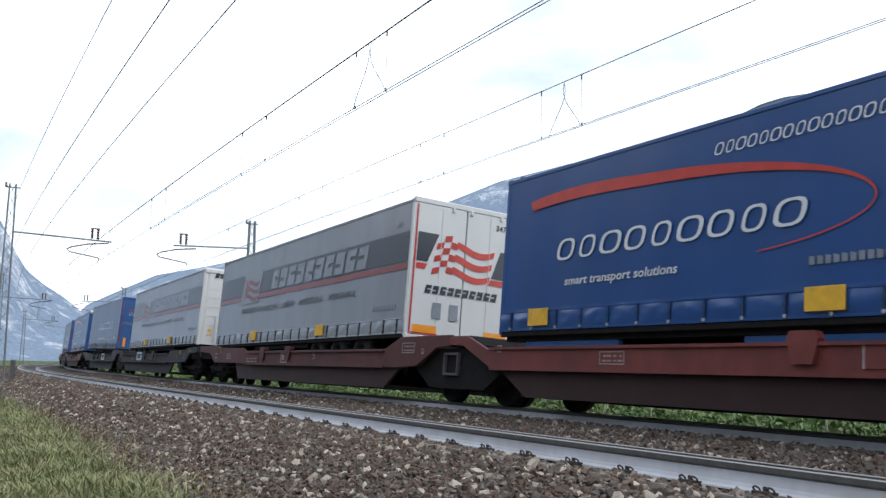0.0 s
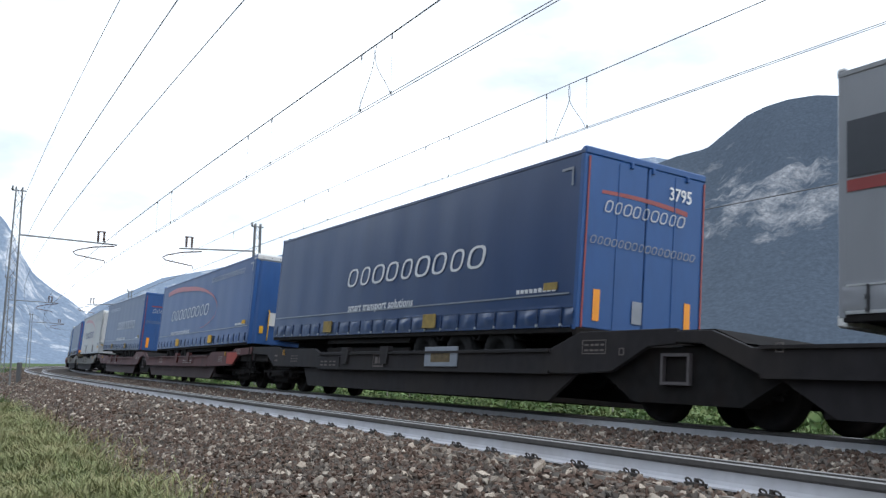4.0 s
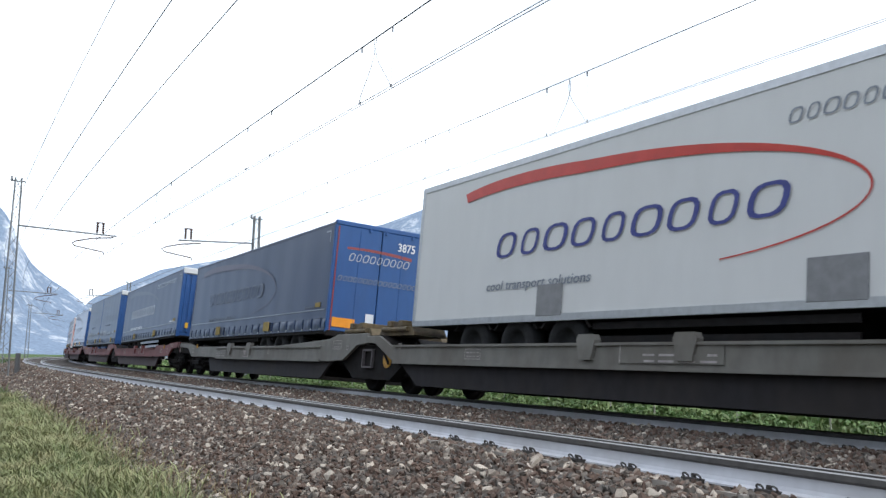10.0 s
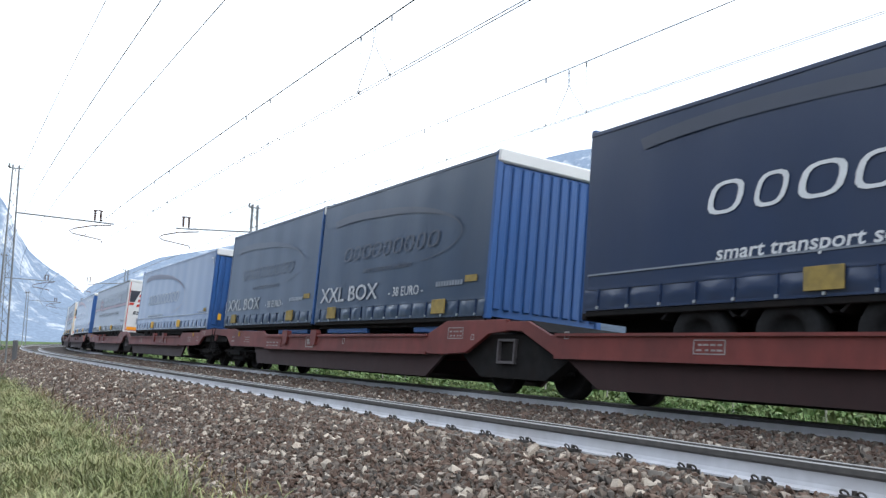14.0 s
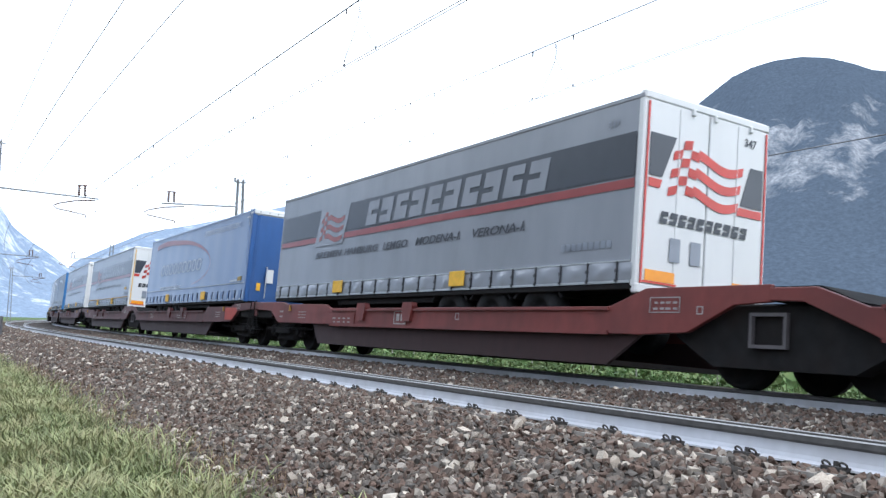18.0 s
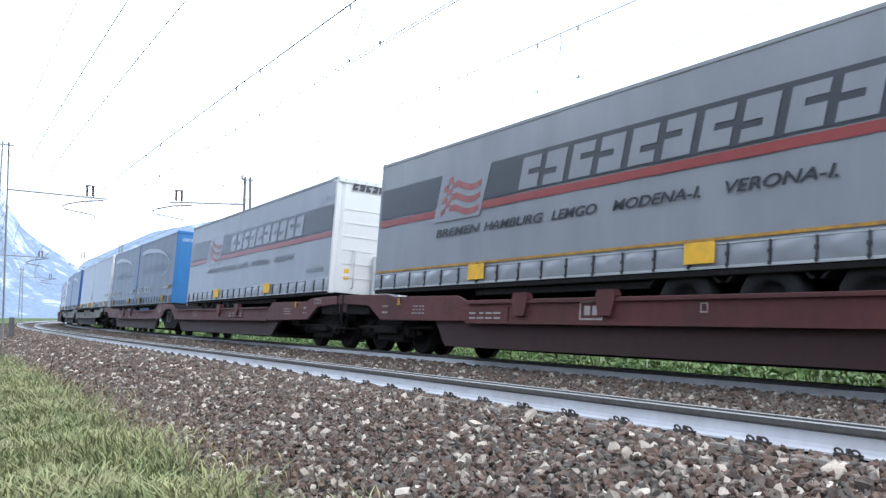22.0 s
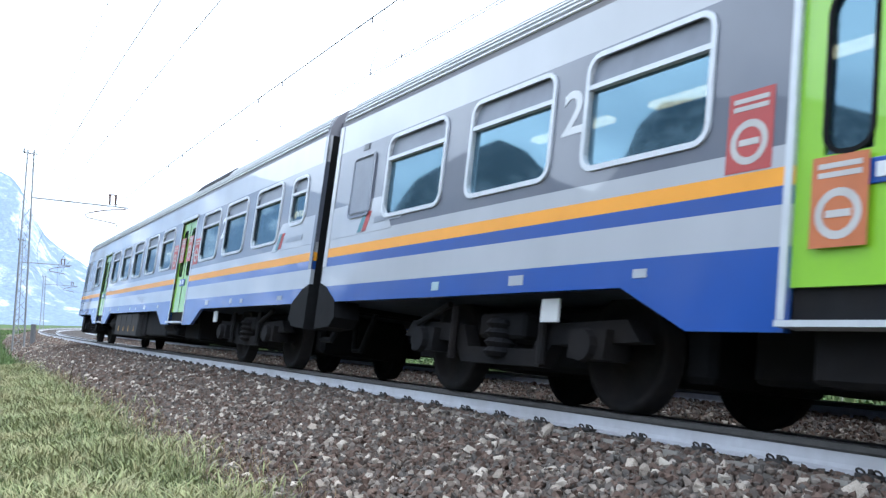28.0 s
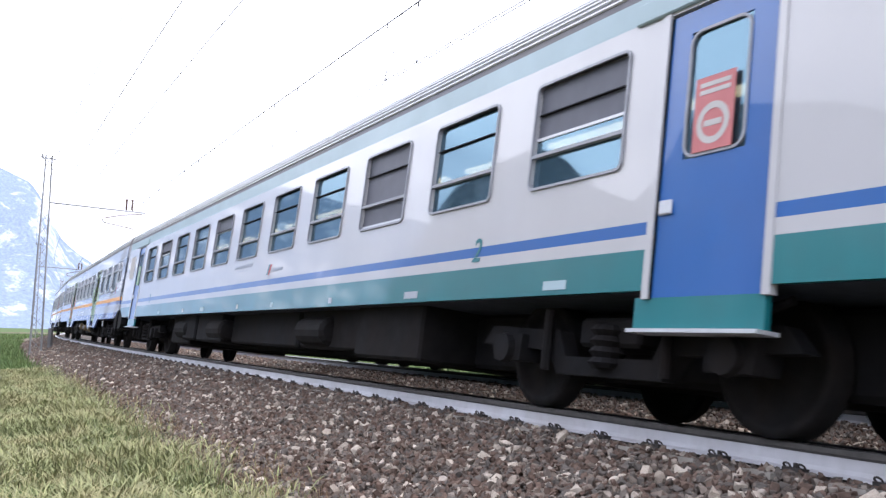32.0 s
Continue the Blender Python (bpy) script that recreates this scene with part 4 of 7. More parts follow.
# ---- freight train: pocket wagons ----
WHEEL_MESH = Shape().turned([(-0.07, 0.0), (-0.07, 0.11), (-0.03, 0.13), (-0.02, 0.36), (-0.07, 0.38), (-0.07, 0.455), (0.05, 0.45), (0.065, 0.48), (0.075, 0.48), (0.075, 0.37), (0.03, 0.35), (0.02, 0.14), (0.09, 0.12), (0.09, 0.0)], (0, 0, 0), "y", 24).mesh("wheel", True)
WHEEL_MESH.materials.append(WHEEL)


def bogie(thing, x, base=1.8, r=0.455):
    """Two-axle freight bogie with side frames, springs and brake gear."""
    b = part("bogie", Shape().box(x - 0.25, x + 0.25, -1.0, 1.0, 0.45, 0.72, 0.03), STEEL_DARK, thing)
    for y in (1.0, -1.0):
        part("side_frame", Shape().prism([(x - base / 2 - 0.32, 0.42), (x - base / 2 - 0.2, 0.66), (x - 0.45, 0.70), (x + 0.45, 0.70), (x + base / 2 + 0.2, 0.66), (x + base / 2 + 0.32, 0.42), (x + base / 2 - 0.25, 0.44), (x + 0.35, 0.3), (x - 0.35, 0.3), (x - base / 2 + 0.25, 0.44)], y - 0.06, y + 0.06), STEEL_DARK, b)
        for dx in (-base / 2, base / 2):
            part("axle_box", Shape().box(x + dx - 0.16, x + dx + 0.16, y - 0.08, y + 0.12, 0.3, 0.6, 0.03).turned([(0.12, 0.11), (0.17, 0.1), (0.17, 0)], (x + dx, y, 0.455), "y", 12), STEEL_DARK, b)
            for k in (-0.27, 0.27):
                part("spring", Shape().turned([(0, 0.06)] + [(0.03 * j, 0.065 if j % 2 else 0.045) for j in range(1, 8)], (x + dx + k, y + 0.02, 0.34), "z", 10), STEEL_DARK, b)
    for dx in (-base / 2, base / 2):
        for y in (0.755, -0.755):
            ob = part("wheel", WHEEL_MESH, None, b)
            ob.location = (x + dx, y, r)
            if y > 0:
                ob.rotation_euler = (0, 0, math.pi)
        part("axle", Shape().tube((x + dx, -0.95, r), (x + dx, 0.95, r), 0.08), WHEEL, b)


TOP_A = [(-8.1, 1.16), (-6.3, 1.13), (-6.0, 1.05), (-3.45, 1.06), (-3.2, 0.92), (7.75, 0.92), (8.35, 1.14), (9.0, 1.14)]
LOW_A = [(9.0, 1.0), (8.5, 0.98), (7.6, 0.6), (-3.7, 0.58), (-6.1, 0.62), (-6.7, 0.92), (-8.1, 0.97)]
TOP_B = [(-9.0, 1.18), (-7.07, 1.18), (-6.4, 0.95), (2.9, 0.97), (3.2, 1.06), (5.6, 1.08), (5.9, 1.14), (8.1, 1.16)]
LOW_B = [(8.1, 0.97), (6.7, 0.92), (6.1, 0.62), (-7.0, 0.58), (-7.8, 0.62), (-8.5, 0.95), (-9.0, 0.98)]


HITCH = surface("worn ochre steel", (0.13, 0.095, 0.048), 0.7, 0.1, 0.3, 9, 0.1, (0.05, 0.04, 0.035), 0.8, 3)


def frame_emblem(thing, x, w, z, h, y, paint):
    """Square outline with two plain blocks inside."""
    t = 0.025
    part("emblem", Shape().box(x, x + w, y, y + 0.005, z, z + t).box(x, x + w, y, y + 0.005, z + h - t, z + h).box(x, x + t, y, y + 0.005, z + t, z + h - t).box(x + w - t, x + w, y, y + 0.005, z + t, z + h - t)
         .box(x + w * 0.2, x + w * 0.45, y, y + 0.005, z + h * 0.25, z + h * 0.75).box(x + w * 0.55, x + w * 0.8, y, y + 0.005, z + h * 0.25, z + h * 0.75), paint, thing)


def pocket_wagon(colour, second, label, plate_seed=0, pale=PRINT_GREY):
    """One half of a two-part pocket wagon; the first half leads and has its buffers at -x."""
    thing = group_of("pocket_wagon", label, "wagon", "pocket wagons of the freight train")
    top, low = (TOP_B, LOW_B) if second else (TOP_A, LOW_A)
    if colour is WAGON_GREY and second:
        top = [(-9.0, 1.2), (-7.4, 1.2), (-6.9, 1.1), (-5.0, 1.02), (-3.2, 0.96), (5.6, 0.96), (6.2, 1.05), (8.1, 1.1)]
    o = 1 if second else -1
    for y in (1, -1):
        sill = part("side_sill", Shape().prism(top + low, y * 1.36, y * 1.44), colour, thing)
        soften(sill, 0.012)
        inner = [(-7.0 if second else -3.9, 0.62), (7.5 if not second else 4.0, 0.62), (6.7 if not second else 3.6, 0.17), (-6.3 if second else -3.3, 0.17)]
        # on red and brown wagons the flange's shade is in the sill colour
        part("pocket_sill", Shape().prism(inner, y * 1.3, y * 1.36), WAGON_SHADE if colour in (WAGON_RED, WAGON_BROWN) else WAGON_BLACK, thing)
        a, b = (-6.4, 2.8) if second else (-3.1, 7.6)
        part("top_flange", Shape().box(a, b, y * 1.4 - 0.08, y * 1.4 + 0.08, 0.9, 0.94), colour, thing)
        part("belt_rail", Shape().box(a, b, min(y * 1.44, y * 1.47), max(y * 1.44, y * 1.47), 0.57, 0.62), colour, thing)
    for xr in ((1.6, -0.3) if not second else (1.2, -0.8)):
        part("guide_post", Shape().prism([(xr - 0.13, 0.7), (xr + 0.13, 0.7), (xr + 0.2, 0.98), (xr + 0.16, 1.06), (xr - 0.16, 1.06), (xr - 0.2, 0.98)], 1.38, 1.5), colour, thing)
    part("pocket_floor", Shape().box(-6.2 if second else -3.6, 3.6 if second else 6.9, -1.3, 1.3, 0.17, 0.24), STEEL_DARK, thing)
    part("cross_beam", Shape().box(o * 4.9 - 1.0, o * 4.9 + 1.0, -1.36, 1.36, 0.8, 1.0).box(o * 7.4 - 0.6, o * 7.4 + 0.6, -1.36, 1.36, 0.75, 1.02), STEEL_DARK, thing)
    part("end_beam", Shape().box(min(o * 8.1, o * 7.9), max(o * 8.1, o * 7.9), -1.4, 1.4, 0.78, 1.14, 0.02), colour, thing)
    part("kingpin_trestle", Shape().box(o * 5.6 - 0.3, o * 5.6 + 0.3, -0.5, 0.5, 1.0, 1.25, 0.03).box(o * 5.6 - 0.15, o * 5.6 + 0.15, -1.1, 1.1, 1.0, 1.1), STEEL_DARK, thing)
    for y in (0.875, -0.875):
        bx = o * 8.1
        bf = part("buffer", Shape().turned([(0, 0.16), (o * 0.06, 0.16), (o * 0.07, 0.11), (o * 0.3, 0.11), (o * 0.31, 0.09), (o * 0.5, 0.09), (o * 0.51, 0.22), (o * 0.55, 0.24), (o * 0.56, 0.0)], (bx, y, 0.98), "x", 16), STEEL_DARK, thing)
    part("coupler", Shape().box(min(o * 8.1, o * 8.55), max(o * 8.1, o * 8.55), -0.06, 0.06, 0.92, 1.02).pipe([(o * 8.4, 0.05, 0.95), (o * 8.5, 0.05, 0.6), (o * 8.3, 0.05, 0.5)], 0.03), STEEL_DARK, thing)
    for y in (0.4, -0.45):
        part("brake_hose", Shape().pipe([(o * 8.12, y, 0.8), (o * 8.3, y, 0.55), (o * 8.45, y, 0.42), (o * 8.6, y, 0.55)], 0.025), RUBBER, thing)
    part("hand_rail", Shape().pipe([(o * 7.95, 1.42, 0.5), (o * 7.95, 1.47, 0.55), (o * 7.95, 1.47, 1.15), (o * 7.95, 1.42, 1.2)], 0.013), STEEL_DARK, thing)
    part("step", Shape().box(o * 7.9 - 0.18, o * 7.9 + 0.18, 1.2, 1.46, 0.42, 0.45).pipe([(o * 7.9 - 0.17, 1.44, 0.44), (o * 7.9 - 0.17, 1.44, 0.95)], 0.012).pipe([(o * 7.9 + 0.17, 1.44, 0.44), (o * 7.9 + 0.17, 1.44, 0.95)], 0.012), STEEL_DARK, thing)
    yy = 1.443
    rnd = random.Random(plate_seed)

    def label_bars(x, z, w, h, rows):
        s = Shape()
        for r_ in range(rows):
            for k in range(4):
                e = x + (k + 0.4 + 0.45 * rnd.random()) * w / 4
                s.flat([(x + k * w / 4, z + r_ * h / rows), (e, z + r_ * h / rows), (e, z + (r_ + 0.36) * h / rows), (x + k * w / 4, z + (r_ + 0.36) * h / rows)], yy + 0.002)
        return s

    part("lettering", label_bars(o * 4.6 - 0.3, 0.74, 0.5, 0.2, 3), pale, thing)
    part("lettering", label_bars(o * 5.9 - 0.1, 0.75, 0.25, 0.25, 2), pale, thing)
    part("data_panel", Shape().box(-0.9, 0.9, yy, yy + 0.016, 0.66, 0.9, 0.004) if not second else Shape().box(1.55, 2.95, yy, yy + 0.016, 0.62, 0.84, 0.004), colour, thing)
    part("lettering", label_bars(-0.8 if not second else 1.75, 0.68 if not second else 0.65, 1.4 if not second else 1.0, 0.16, 2), pale, thing).location = (0, 0.018, 0)
    frame_emblem(thing, 0.55, 0.38, 0.66, 0.24, yy, pale) if not second else frame_emblem(thing, -0.72, 0.5, 0.64, 0.27, yy, pale)
    for x, w, z, h in ((-7.68, 0.52, 0.86, 0.2), (-8.05, 0.1, 0.84, 0.1), (-2.6, 0.12, 0.74, 0.12)) if second else ((7.3, 0.11, 0.86, 0.11), (-6.9, 0.4, 0.98, 0.12), (4.4, 0.5, 0.68, 0.18)):
        t = 0.014
        part("stencil_frame", Shape().box(x, x + w, yy, yy + 0.004, z, z + t).box(x, x + w, yy, yy + 0.004, z + h - t, z + h).box(x, x + t, yy, yy + 0.004, z + t, z + h - t).box(x + w - t, x + w, yy, yy + 0.004, z + t, z + h - t), pale, thing)
        if w > 0.3:
            part("lettering", label_bars(x + 0.05, z + 0.04, w - 0.08, h - 0.05, 2), pale, thing)
    part("brake_lever", Shape().box(o * 5.3 - 0.03, o * 5.3 + 0.03, yy, yy + 0.04, 0.94, 1.05, 0.01).box(o * 5.3 - 0.065, o * 5.3 + 0.065, yy, yy + 0.03, 0.91, 0.95, 0.01), OCHRE, thing, "worn yellow brake lever")
    bogie(thing, o * 6.3)
    # plain dark boxes added to fill the gaps between the wheels
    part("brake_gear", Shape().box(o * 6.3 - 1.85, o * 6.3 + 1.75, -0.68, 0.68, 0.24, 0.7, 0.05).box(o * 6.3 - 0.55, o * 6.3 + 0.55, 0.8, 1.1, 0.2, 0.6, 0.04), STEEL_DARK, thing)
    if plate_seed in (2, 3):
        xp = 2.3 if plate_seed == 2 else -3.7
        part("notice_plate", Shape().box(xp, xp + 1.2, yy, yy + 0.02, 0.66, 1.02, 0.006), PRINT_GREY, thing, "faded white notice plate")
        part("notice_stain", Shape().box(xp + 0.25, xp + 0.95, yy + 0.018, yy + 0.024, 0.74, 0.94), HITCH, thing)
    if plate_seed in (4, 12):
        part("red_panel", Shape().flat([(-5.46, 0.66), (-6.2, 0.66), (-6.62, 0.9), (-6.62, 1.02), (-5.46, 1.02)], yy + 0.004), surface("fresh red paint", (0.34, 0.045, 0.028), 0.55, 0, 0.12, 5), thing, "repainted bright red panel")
    # dark filler box under the frame end
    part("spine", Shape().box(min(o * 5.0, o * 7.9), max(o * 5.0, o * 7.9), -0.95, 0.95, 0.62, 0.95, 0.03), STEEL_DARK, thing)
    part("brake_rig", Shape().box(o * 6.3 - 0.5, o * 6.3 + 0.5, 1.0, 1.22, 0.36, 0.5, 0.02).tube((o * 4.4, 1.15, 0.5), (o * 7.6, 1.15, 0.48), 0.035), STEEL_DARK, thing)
    if colour is WAGON_GREY:
        xt = -8.1 if second else 7.9
        part("hitch_trestle", Shape().prism([(xt - 0.75, 1.16), (xt - 0.6, 1.34), (xt - 0.2, 1.36), (xt - 0.1, 1.44), (xt + 0.25, 1.44), (xt + 0.35, 1.34), (xt + 0.7, 1.3), (xt + 0.85, 1.16)], 0.5, 1.25).box(xt - 0.3, xt - 0.1, 0.6, 1.3, 1.34, 1.46, 0.01).box(xt + 0.2, xt + 0.4, 0.6, 1.3, 1.34, 1.46, 0.01).tube((xt - 0.5, 1.28, 1.28), (xt + 0.6, 1.28, 1.28), 0.05), HITCH, thing, "worn ochre hitch trestle")
        part("hitch_trestle", Shape().prism([(xt - 0.75, 1.16), (xt - 0.6, 1.34), (xt + 0.7, 1.3), (xt + 0.85, 1.16)], -1.25, -0.5), HITCH, thing)
    if second:
        part("joint_frame", Shape().box(-9.16, -8.66, 1.3, 1.36, 0.47, 0.51).box(-9.16, -8.66, 1.3, 1.36, 0.83, 0.87).box(-9.16, -9.12, 1.3, 1.36, 0.51, 0.83).box(-8.7, -8.66, 1.3, 1.36, 0.51, 0.83), JOINT_GREY, thing)
        # dark filler shapes close the open arch at the joint
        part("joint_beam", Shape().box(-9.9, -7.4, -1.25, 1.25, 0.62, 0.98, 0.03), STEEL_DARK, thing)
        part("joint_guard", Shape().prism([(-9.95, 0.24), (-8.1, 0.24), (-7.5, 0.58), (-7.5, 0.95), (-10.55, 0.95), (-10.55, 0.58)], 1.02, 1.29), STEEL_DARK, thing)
        bogie(thing, -9.05)
        if colour is WAGON_GREY:
            part("joint_disc", Shape().turned([(0, 0.19), (0.03, 0.19), (0.03, 0.12), (0.02, 0.12), (0.02, 0)], (-9.8, 1.28, 0.67), "y", 18), OCHRE, thing, "worn ochre joint disc")
            part("joint_bar", Shape().tube((-9.92, 1.32, 0.57), (-9.68, 1.32, 0.77), 0.025), STEEL_DARK, thing)
    else:
        part("joint_hood", Shape().prism([(7.9, 0.98), (9.0, 1.0), (9.0, 1.16), (8.35, 1.16)], -1.36, 1.36), STEEL_DARK, thing)
    return thing


SPEED = 9.9
BLUE = dict(tarp=TARP_BLUE, art=art_blue, edge=PANEL_BLUE)
TOP_RAIL = surface("grey top rail", (0.26, 0.27, 0.29), 0.55, 0, 0.12, 8)
GREY = dict(tarp=TARP_GREY, art=art_grey, edge=PANEL_WHITE, face=PANEL_WHITE, hem_mat=ALU, boxmat=PANEL_WHITE, rail=TOP_RAIL, roof=PANEL_WHITE, head=PANEL_WHITE, sill=PANEL_WHITE)
T_GREY = "silver grey curtain-sided semi-trailer with charcoal band"
XXL = dict(tarp=TARP_DEEP, art=art_box, length=7.82, h=2.9, name="swap_body", front=1)
TRAIN = [
    (4.3, [dict(XXL, tarp=TARP_BLUE, oval=PRINT_RED, word=PRINT_WHITE, slogan=PRINT_WHITE, url=True, dz=-0.33, h=2.62, label="bright blue curtain-sided swap body with red oval mark", lift=(1.22, 1.22))]),
    (22.43, dict(GREY, h=2.82, front=1, num="347", label=T_GREY + ", flag on white doors", lift=(1.28, 1.20))),
    (38.7, dict(GREY, front=-1, num="335", notice=True, label=T_GREY + ", white front wall", lift=(1.31, 1.27))),
    (56.75, dict(BLUE, tarp=TARP_DEEP, h=2.79, front=1, a=2.6, num="3795", oval=None, label="dark blue curtain-sided semi-trailer with orange reflectors on its doors", lift=(1.29, 1.44))),
    (72.76, dict(BLUE, front=-1, end="front", num="3780", url=8.4, yrail=True, label="bright blue curtain-sided semi-trailer with oval red brush mark", lift=(1.35, 1.28))),
    (91.07, dict(BLUE, tarp=TARP_DEEP, h=2.8, front=1, a=2.9, url=1.3, num="3728", oval=None, label="dark blue curtain-sided semi-trailer with bright blue doors", lift=(1.32, 1.46))),
    (107.61, dict(kind="reefer", label="white refrigerated semi-trailer with black grille on its cooling unit", lift=(1.34, 1.38))),
    (125.77, dict(BLUE, tarp=TARP_NAVY, front=1, num="3875", word=PRINT_DIM, url=1.3, oval=PRINT_FADED, reflect=False, label="faded navy curtain-sided semi-trailer with bright blue doors", lift=(1.35, 1.29))),
    (141.86, dict(BLUE, tarp=TARP_NAVY, front=-1, ribs=True, end="front", num="3663", oval=PRINT_DIM, url=8.4, guard=ALU, label="navy curtain-sided semi-trailer with corrugated blue front", lift=(1.48, 1.29))),
    (159.17, [dict(XXL, tarp=TARP_SLATE, ribs=True, oval=PRINT_DIM, word=PRINT_DIM, slogan=PRINT_DIM, caps="- 38 EURO -", label="dark blue swap body with white capitals and faded oval", h=2.97, lift=(1.28, 1.28))]),
    (176.0, dict(BLUE, tarp=TARP_WORN, h=2.8, front=-1, ribs=True, end="front", num="3810", word=PRINT_GREY, oval=PRINT_FADED, label="worn blue curtain-sided semi-trailer with faded oval mark", lift=(1.24, 1.26))),
    (193.72, dict(GREY, front=1, num="347", label=T_GREY + ", flag on white doors", h=2.68, lift=(1.29, 1.27))),
    (209.99, dict(BLUE, front=-1, end="front", num="3935", tarp=TARP_WORN, word=PRINT_PALE, url=8.4, oval=PRINT_WINE, h=2.72, label="faded blue curtain-sided semi-trailer with blue front wall", lift=(1.27, 1.25))),
    (227.85, dict(GREY, front=1, num="671", trim=YELLOW, label=T_GREY + ", flag on yellow-edged doors", lift=(1.30, 1.27))),
    (243.94, dict(GREY, front=-1, num="335", label=T_GREY + ", bright white front", h=2.8, lift=(1.31, 1.24))),
    (261.3, [dict(XXL, tarp=TARP_INK, num="567", face=PANEL_LIGHT, edge=PANEL_LIGHT, oval=PRINT_GREY, word=PRINT_DIM, caps="= 3", label="navy swap body with white capitals and grey oval", lift=(1.24, 1.24))]),
    (278.1, [dict(XXL, tarp=TARP_GREY, edge=PANEL_WHITE, face=PANEL_WHITE, front=-1, label="pale grey curtain-sided swap body with white end", lift=(1.26, 1.26))]),
    (296.0, [dict(XXL, oval=PRINT_GREY, label="dark blue curtain-sided swap body", lift=(1.26, 1.26))]),
    (312.4, dict(GREY, front=-1, num="335", label=T_GREY, lift=(1.31, 1.27))),
    (330.5, dict(BLUE, tarp=TARP_NAVY, front=1, word=None, oval=PRINT_FADED, label="faded navy curtain-sided semi-trailer", lift=(1.3, 1.4))),
]
COLOURS = [WAGON_RED, WAGON_BROWN, WAGON_BLACK, WAGON_BLACK, WAGON_BROWN, WAGON_BROWN, WAGON_GREY, WAGON_GREY, WAGON_RED, WAGON_RED, WAGON_RED, WAGON_RED, WAGON_BROWN, WAGON_BROWN, WAGON_BROWN, WAGON_BROWN, WAGON_GREY, WAGON_GREY, WAGON_BROWN, WAGON_BROWN]
WORDS = {"oxide red wagon paint": "oxide red", "brown wagon paint": "rusty brown", "grey wagon paint": "weathered grey", "sooty black wagon paint": "sooty black"}
MOVERS = []
for i, (mid, spec) in enumerate(TRAIN):
    paint = COLOURS[i]
    wagon = pocket_wagon(paint, i % 2 == 1, WORDS[paint.name] + " steel pocket wagon on the far track", i, STENCIL if paint is not WAGON_BLACK else PRINT_SOFT)
    MOVERS.append((wagon, FAR, (22.5 if i % 2 else 4.53) + 34.22 * (i // 2), -SPEED, 7.0, 0.0, 0.0))
    loads = [(mid, spec)] if isinstance(spec, dict) else [(mid + 3.99, dict(spec[0])), (mid - 3.99, dict(spec[0]))]
    for k, (at, sp) in enumerate(loads):
        sp["seed"] = i + 30 * k
        load = reefer(sp) if sp.get("kind") == "reefer" else trailer(sp)
        right, lft = sp["lift"]
        MOVERS.append((load, FAR, at, -SPEED, sp.get("length", LEN) / 2, (right + lft) / 2, -math.atan2(lft - right, sp.get("length", LEN))))

# ---- passenger train ----
CAR_GREY = surface("silver grey coach paint", (0.44, 0.45, 0.48), 0.3, 0, 0.05, 2, 0.03, (0.3, 0.3, 0.31), 0.3, 0.7, 2.5, coat=1.0)
CAR_WINDOW_BAND = surface("slate window band", (0.1, 0.112, 0.15), 0.3, 0, 0.08, 2, 0.03, (0.18, 0.18, 0.2), 0.3, 0.8, 2, coat=1.0)
CAR_BLUE = surface("blue coach paint", (0.001, 0.06, 0.33), 0.32, 0, 0.08, 3, 0.03, (0.02, 0.05, 0.2), 0.35, 0.8, 2, coat=1.0)
CAR_YELLOW = surface("amber stripe", (0.85, 0.36, 0.02), 0.35, 0, 0.05, 3)
CAR_GREEN = surface("lime green door", (0.28, 0.58, 0.015), 0.32, 0, 0.05, 3, 0.02, (0.2, 0.35, 0.03), 0.3, 1, 2, coat=1.0)
CAR_WHITE = surface("white coach paint", (0.5, 0.5, 0.515), 0.32, 0, 0.04, 2, 0.03, (0.5, 0.49, 0.47), 0.35, 0.7, 2.5, coat=1.0)
CAR_TEAL = surface("teal coach paint", (0.01, 0.17, 0.19), 0.32, 0, 0.08, 3, 0.03, (0.03, 0.12, 0.13), 0.35, 0.8, 2, coat=1.0)
CAR_SKY = surface("pale blue-grey roof edge", (0.38, 0.5, 0.54), 0.35, 0, 0.05, 3, 0, (0.3, 0.4, 0.42), 0.3, 1)
DOOR_BLUE = surface("blue coach door", (0.003, 0.105, 0.37), 0.35, 0, 0.06, 3, 0.02, (0.03, 0.1, 0.35), 0.3, 1, 2, coat=1.0)
ROOF_GREY = surface("ribbed steel roof", (0.15, 0.15, 0.175), 0.55, 0, 0.12, 4, 0.05, (0.25, 0.23, 0.21), 0.5, 0.8)
FRAME_ALU = surface("window frame", (0.6, 0.62, 0.65), 0.35, 0.3, 0.06, 8)
SASH_GREY = surface("dull grey window sash", (0.3, 0.31, 0.34), 0.45, 0.2, 0.1, 8)
UNDER = surface("underfloor black", (0.0105, 0.0105, 0.012), 0.85, 0, 0.3, 5, 0.15, (0.024, 0.019, 0.016), 0.5, 2)
GANGWAY_GREY = surface("weathered grey gangway rubber", (0.06, 0.06, 0.072), 0.75, 0, 0.2, 8, 0.1, (0.07, 0.07, 0.075), 0.6, 2)
GASKET = surface("black rubber bellows", (0.009, 0.009, 0.01), 0.8, 0, 0.2, 8, 0.1)
PRINT_STICKER = surface("dull white sticker print", (0.5, 0.48, 0.46), 0.5, 0, 0.1, 6)
STICKER_PANE = surface("pale red sticker", (0.5, 0.15, 0.15), 0.4, 0, 0.08, 6)
